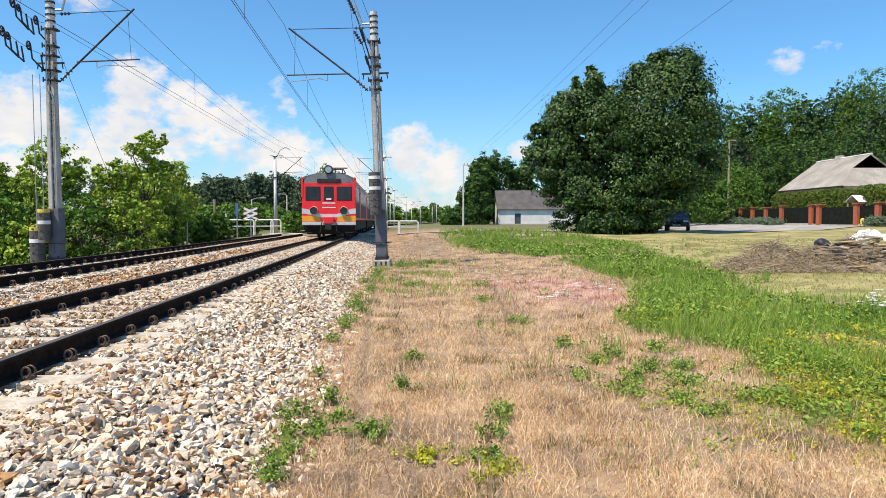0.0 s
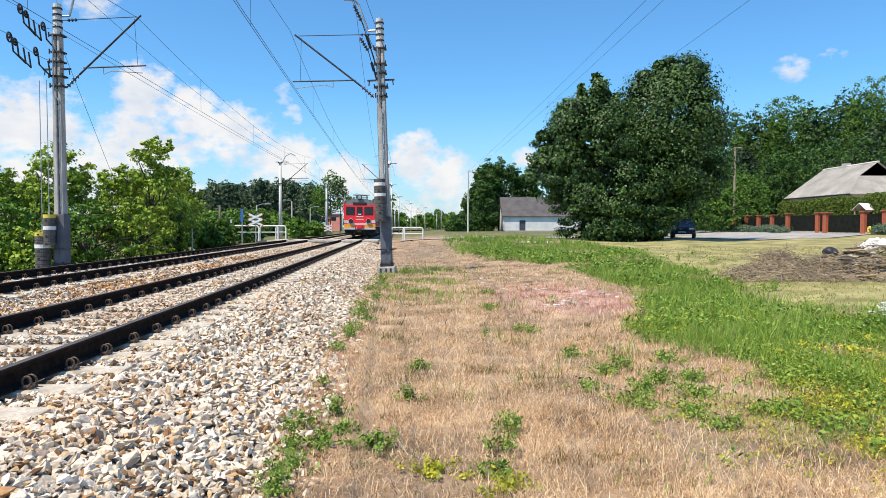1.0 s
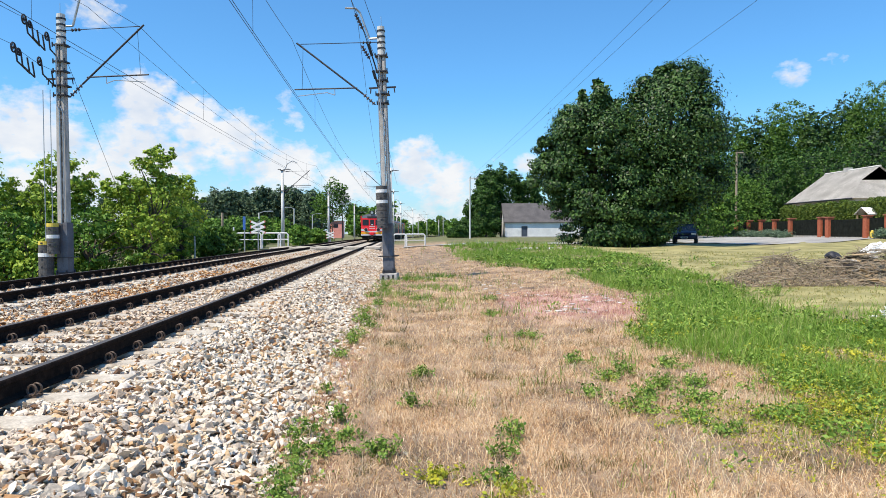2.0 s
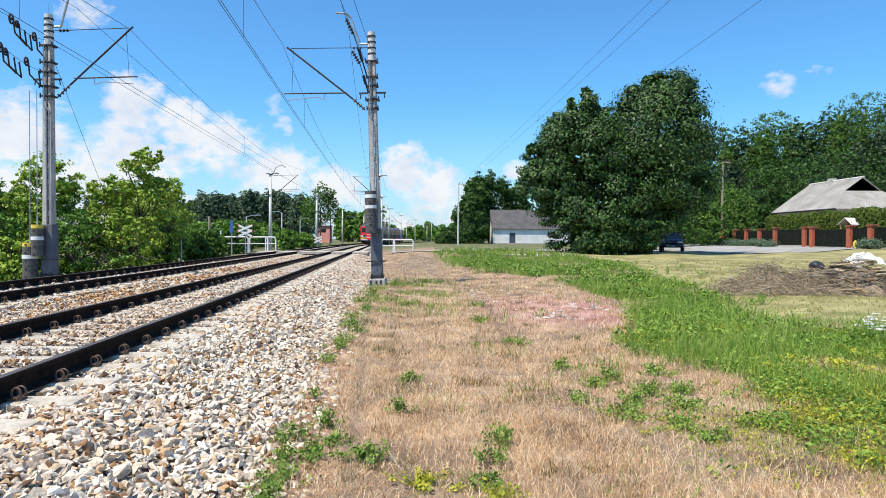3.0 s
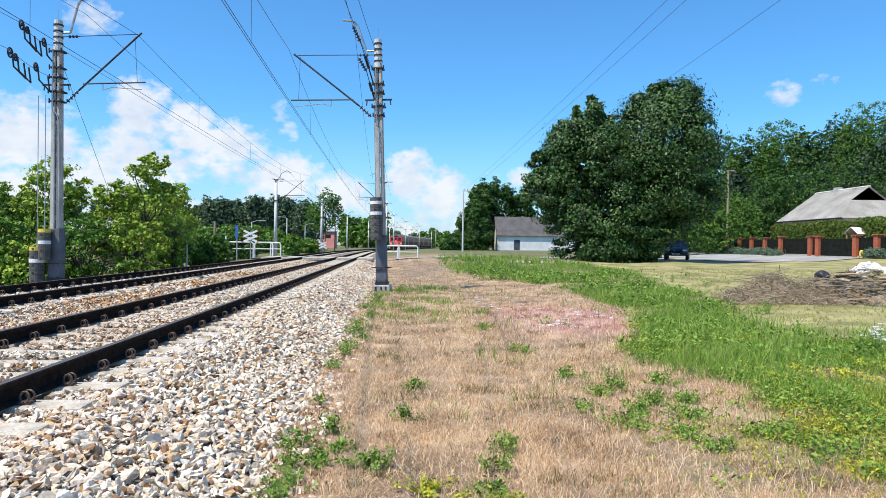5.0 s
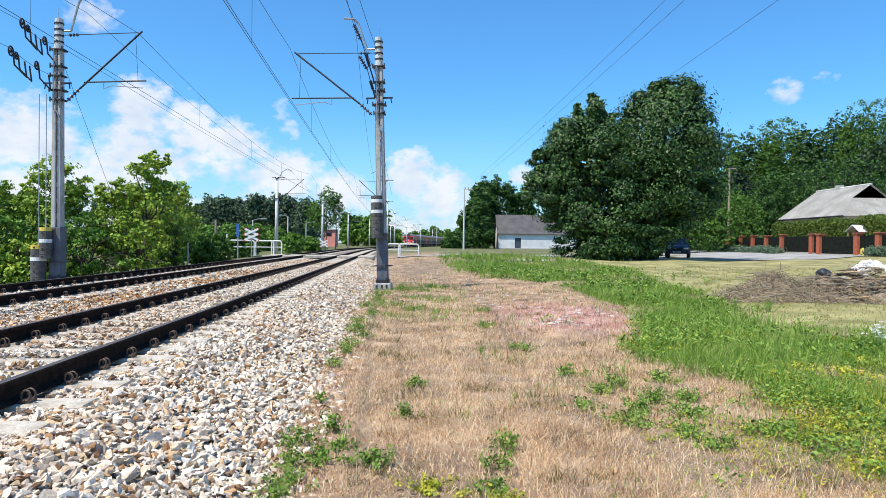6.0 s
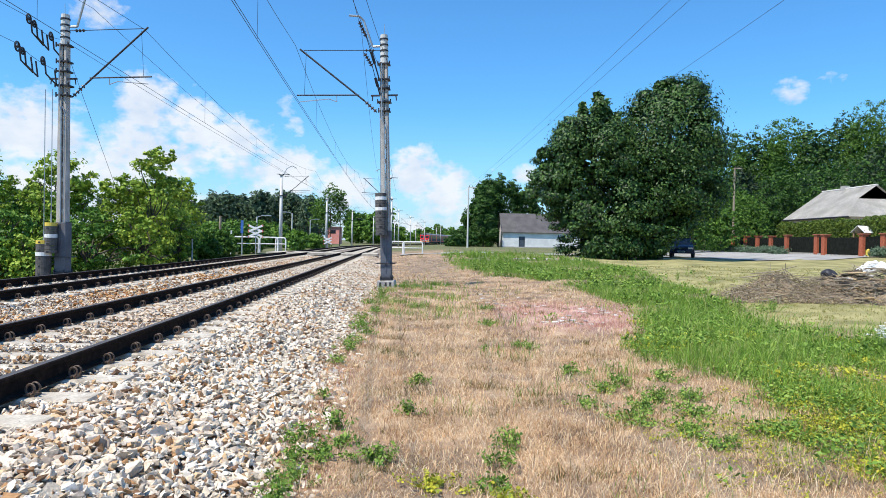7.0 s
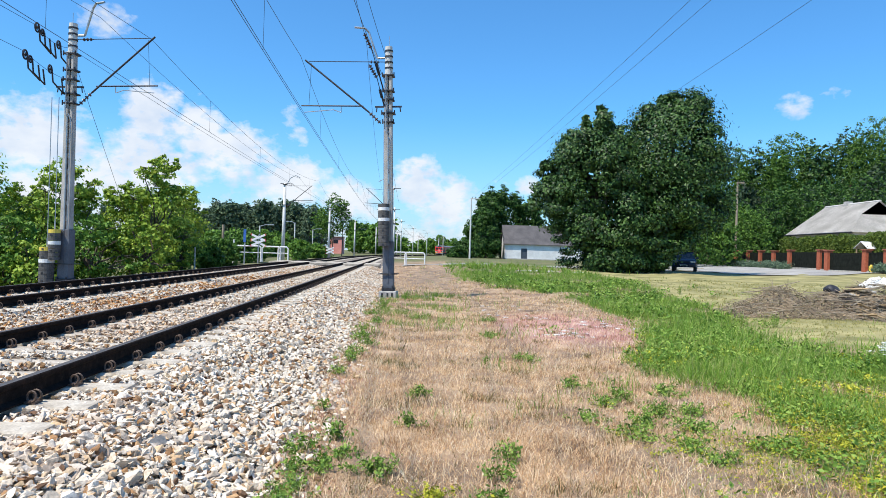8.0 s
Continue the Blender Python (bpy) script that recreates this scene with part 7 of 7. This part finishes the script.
def brush_pile():
    rng = np.random.default_rng(72)
    cx, cy = 11.1, 17.6
    z = float(height(cx, cy))
    t = thing("brush_pile", pose(cx, cy, z), "heap of dry branches, soil and cut brush on the lawn", "brush pile")
    soil = material("heap_soil", [(0.3, (0.12, 0.085, 0.055)), (0.6, (0.27, 0.2, 0.13)), (0.8, (0.4, 0.33, 0.24))], scale=3, rough=0.95, bump=0.9, bump_scale=14, fine=(20, 0.4))
    n = 48
    V, F = [], []
    for j in range(n):
        for i in range(n):
            u, v = (i / (n - 1) - 0.5) * 2, (j / (n - 1) - 0.5) * 2
            r = math.hypot(u, v)
            hh = hump(u * 3.9, v * 1.25) * (0.85 + 0.45 * noise.noise((u * 4, v * 3, 1))) + 0.07 * noise.noise((u * 11, v * 11, 5)) * (r < 1)
            V.append((u * 3.9, v * 1.25, hh - 0.05 - 0.12 * (r > 0.97) + float(height(cx + u * 3.9, cy + v * 1.25)) - z))
    for j in range(n - 1):
        for i in range(n - 1):
            F.append((j * n + i, j * n + i + 1, (j + 1) * n + i + 1, (j + 1) * n + i))
    mesh_object("mound", V, F, soil, t, smooth=False)

    def top(x, y):
        return hump(x, y) * 0.95
    VV, FF, c = [], [], 0
    for k in range(1700):
        a, q = rng.uniform(0, 6.28), rng.random() ** 0.5
        x, y = math.cos(a) * q * 3.8, math.sin(a) * q * 1.4
        L = rng.uniform(0.15, 0.75)
        d = rng.normal(size=3)
        d[2] = d[2] * 0.35
        d /= np.linalg.norm(d)
        p = np.array([x, y, top(x, y) + rng.uniform(-0.02, 0.1)])
        v, f = tube_data([p - d * L / 2, p + rng.normal(0, 0.03, 3), p + d * L / 2], rng.uniform(0.003, 0.007), 4)
        VV += v
        FF += [tuple(i + c for i in g) for g in f]
        c += len(v)
    tagged(mesh_object("twig_litter", VV, FF, GREY_WOOD, t), kind="stuff")
    for k in range(16):
        x, y = rng.uniform(-3.3, -0.3), rng.uniform(-1.1, 0.5)
        L = rng.uniform(0.9, 1.9)
        a = rng.uniform(2.2, 4.0)
        p = np.array([x, y, top(x, y) + 0.12])
        d = np.array([math.cos(a), math.sin(a) * 0.6, rng.uniform(-0.28, 0.05)])
        tube("branch", [p + d * L * 0.5, p + rng.normal(0, 0.04, 3), p - d * L * 0.5], rng.uniform(0.008, 0.015), GREY_WOOD, t, 6)
    # clods, bark and broken tiles
    shapes = stone_shapes(rng, 6)
    lumps = [soil, WOOD, soil, CONCRETE, TIMBER_DARK]
    for k in range(70):
        x, y = rng.uniform(-1.2, 3.3), rng.uniform(-1.15, 0.4)
        r = rng.uniform(0.04, 0.13)
        ob = mesh_object("clod", (shapes[k % 6][0] * r * np.array([1.4, 1, 0.5])).tolist(), shapes[k % 6][1].tolist(), lumps[int(rng.integers(0, 5))], t)
        ob.matrix_basis = pose(x, y, top(x, y) + 0.03, rng.uniform(-20, 20), rng.uniform(-20, 20), rng.uniform(0, 360))
    # split planks and bark thrown on the near flank
    for k in range(90):
        x, y = rng.uniform(-0.6, 3.4), rng.uniform(-1.1, 0.1)
        L, w, h = rng.uniform(0.1, 0.34), rng.uniform(0.02, 0.06), rng.uniform(0.008, 0.022)
        ob = part("plank_scrap", boxed(-L, L, -w, w, -h, h), (WOOD, WOOD, GREY_WOOD, BARK, TIMBER_DARK)[k % 5], t)
        ob.matrix_basis = pose(x, y, top(x, y) + rng.uniform(0.02, 0.1), rng.uniform(-25, 25), rng.uniform(-20, 20), rng.uniform(-60, 60))
    P, O = [], []
    for k in range(15000):
        a, q = rng.uniform(0, 6.28), rng.random() ** 0.5
        x, y = math.cos(a) * q * 3.8, math.sin(a) * q * 1.4
        if rng.random() < 0.12 + 0.6 * (x < -1.2):
            P.append((x, y, top(x, y) + rng.uniform(-0.02, 0.13)))
            O.append((0, -0.4, 0.8))
    V, F = leaf_arrays(rng, np.array(P), 0.024, np.array(O))
    tagged(fast_mesh("dead_leaves", V, F, material("dead_leaves", [(0.2, (0.06, 0.05, 0.03)), (0.5, (0.19, 0.15, 0.08)), (0.8, (0.38, 0.32, 0.18))], scale=1, rough=0.9, per_piece=0.7), t), kind="stuff")
    s = thing("plastic_sheet", pose(cx + 0.5, cy + 0.1, z + hump(0.5, 0.1) + 0.08), "crumpled white plastic sheet on the brush heap", "plastic sheet")
    n = 16
    V, F = [], []
    for j in range(n):
        for i in range(n):
            u, v = i / (n - 1) - 0.5, j / (n - 1) - 0.5
            V.append((u * 0.95, v * 0.6, 0.14 * noise.noise((u * 6, v * 6, 2)) + 0.1 - 0.7 * (u * u + v * v)))
    for j in range(n - 1):
        for i in range(n - 1):
            F.append((j * n + i, j * n + i + 1, (j + 1) * n + i + 1, (j + 1) * n + i))
    ob = mesh_object("sheet", V, F, WHITE_PAINT, s)
    bag = thing("black_bag", pose(cx - 0.75, cy + 0.1, z + hump(-0.75, 0.1) + 0.1), "round black rubbish bag on the brush heap", "bag")
    bm = bmesh.new()
    bmesh.ops.create_icosphere(bm, subdivisions=3, radius=0.2)
    for v in bm.verts:
        v.co *= 1 + 0.25 * noise.noise(v.co * 5)
        v.co.z *= 0.75
    part("bag_body", bm, IRON, bag)


brush_pile()


motions()
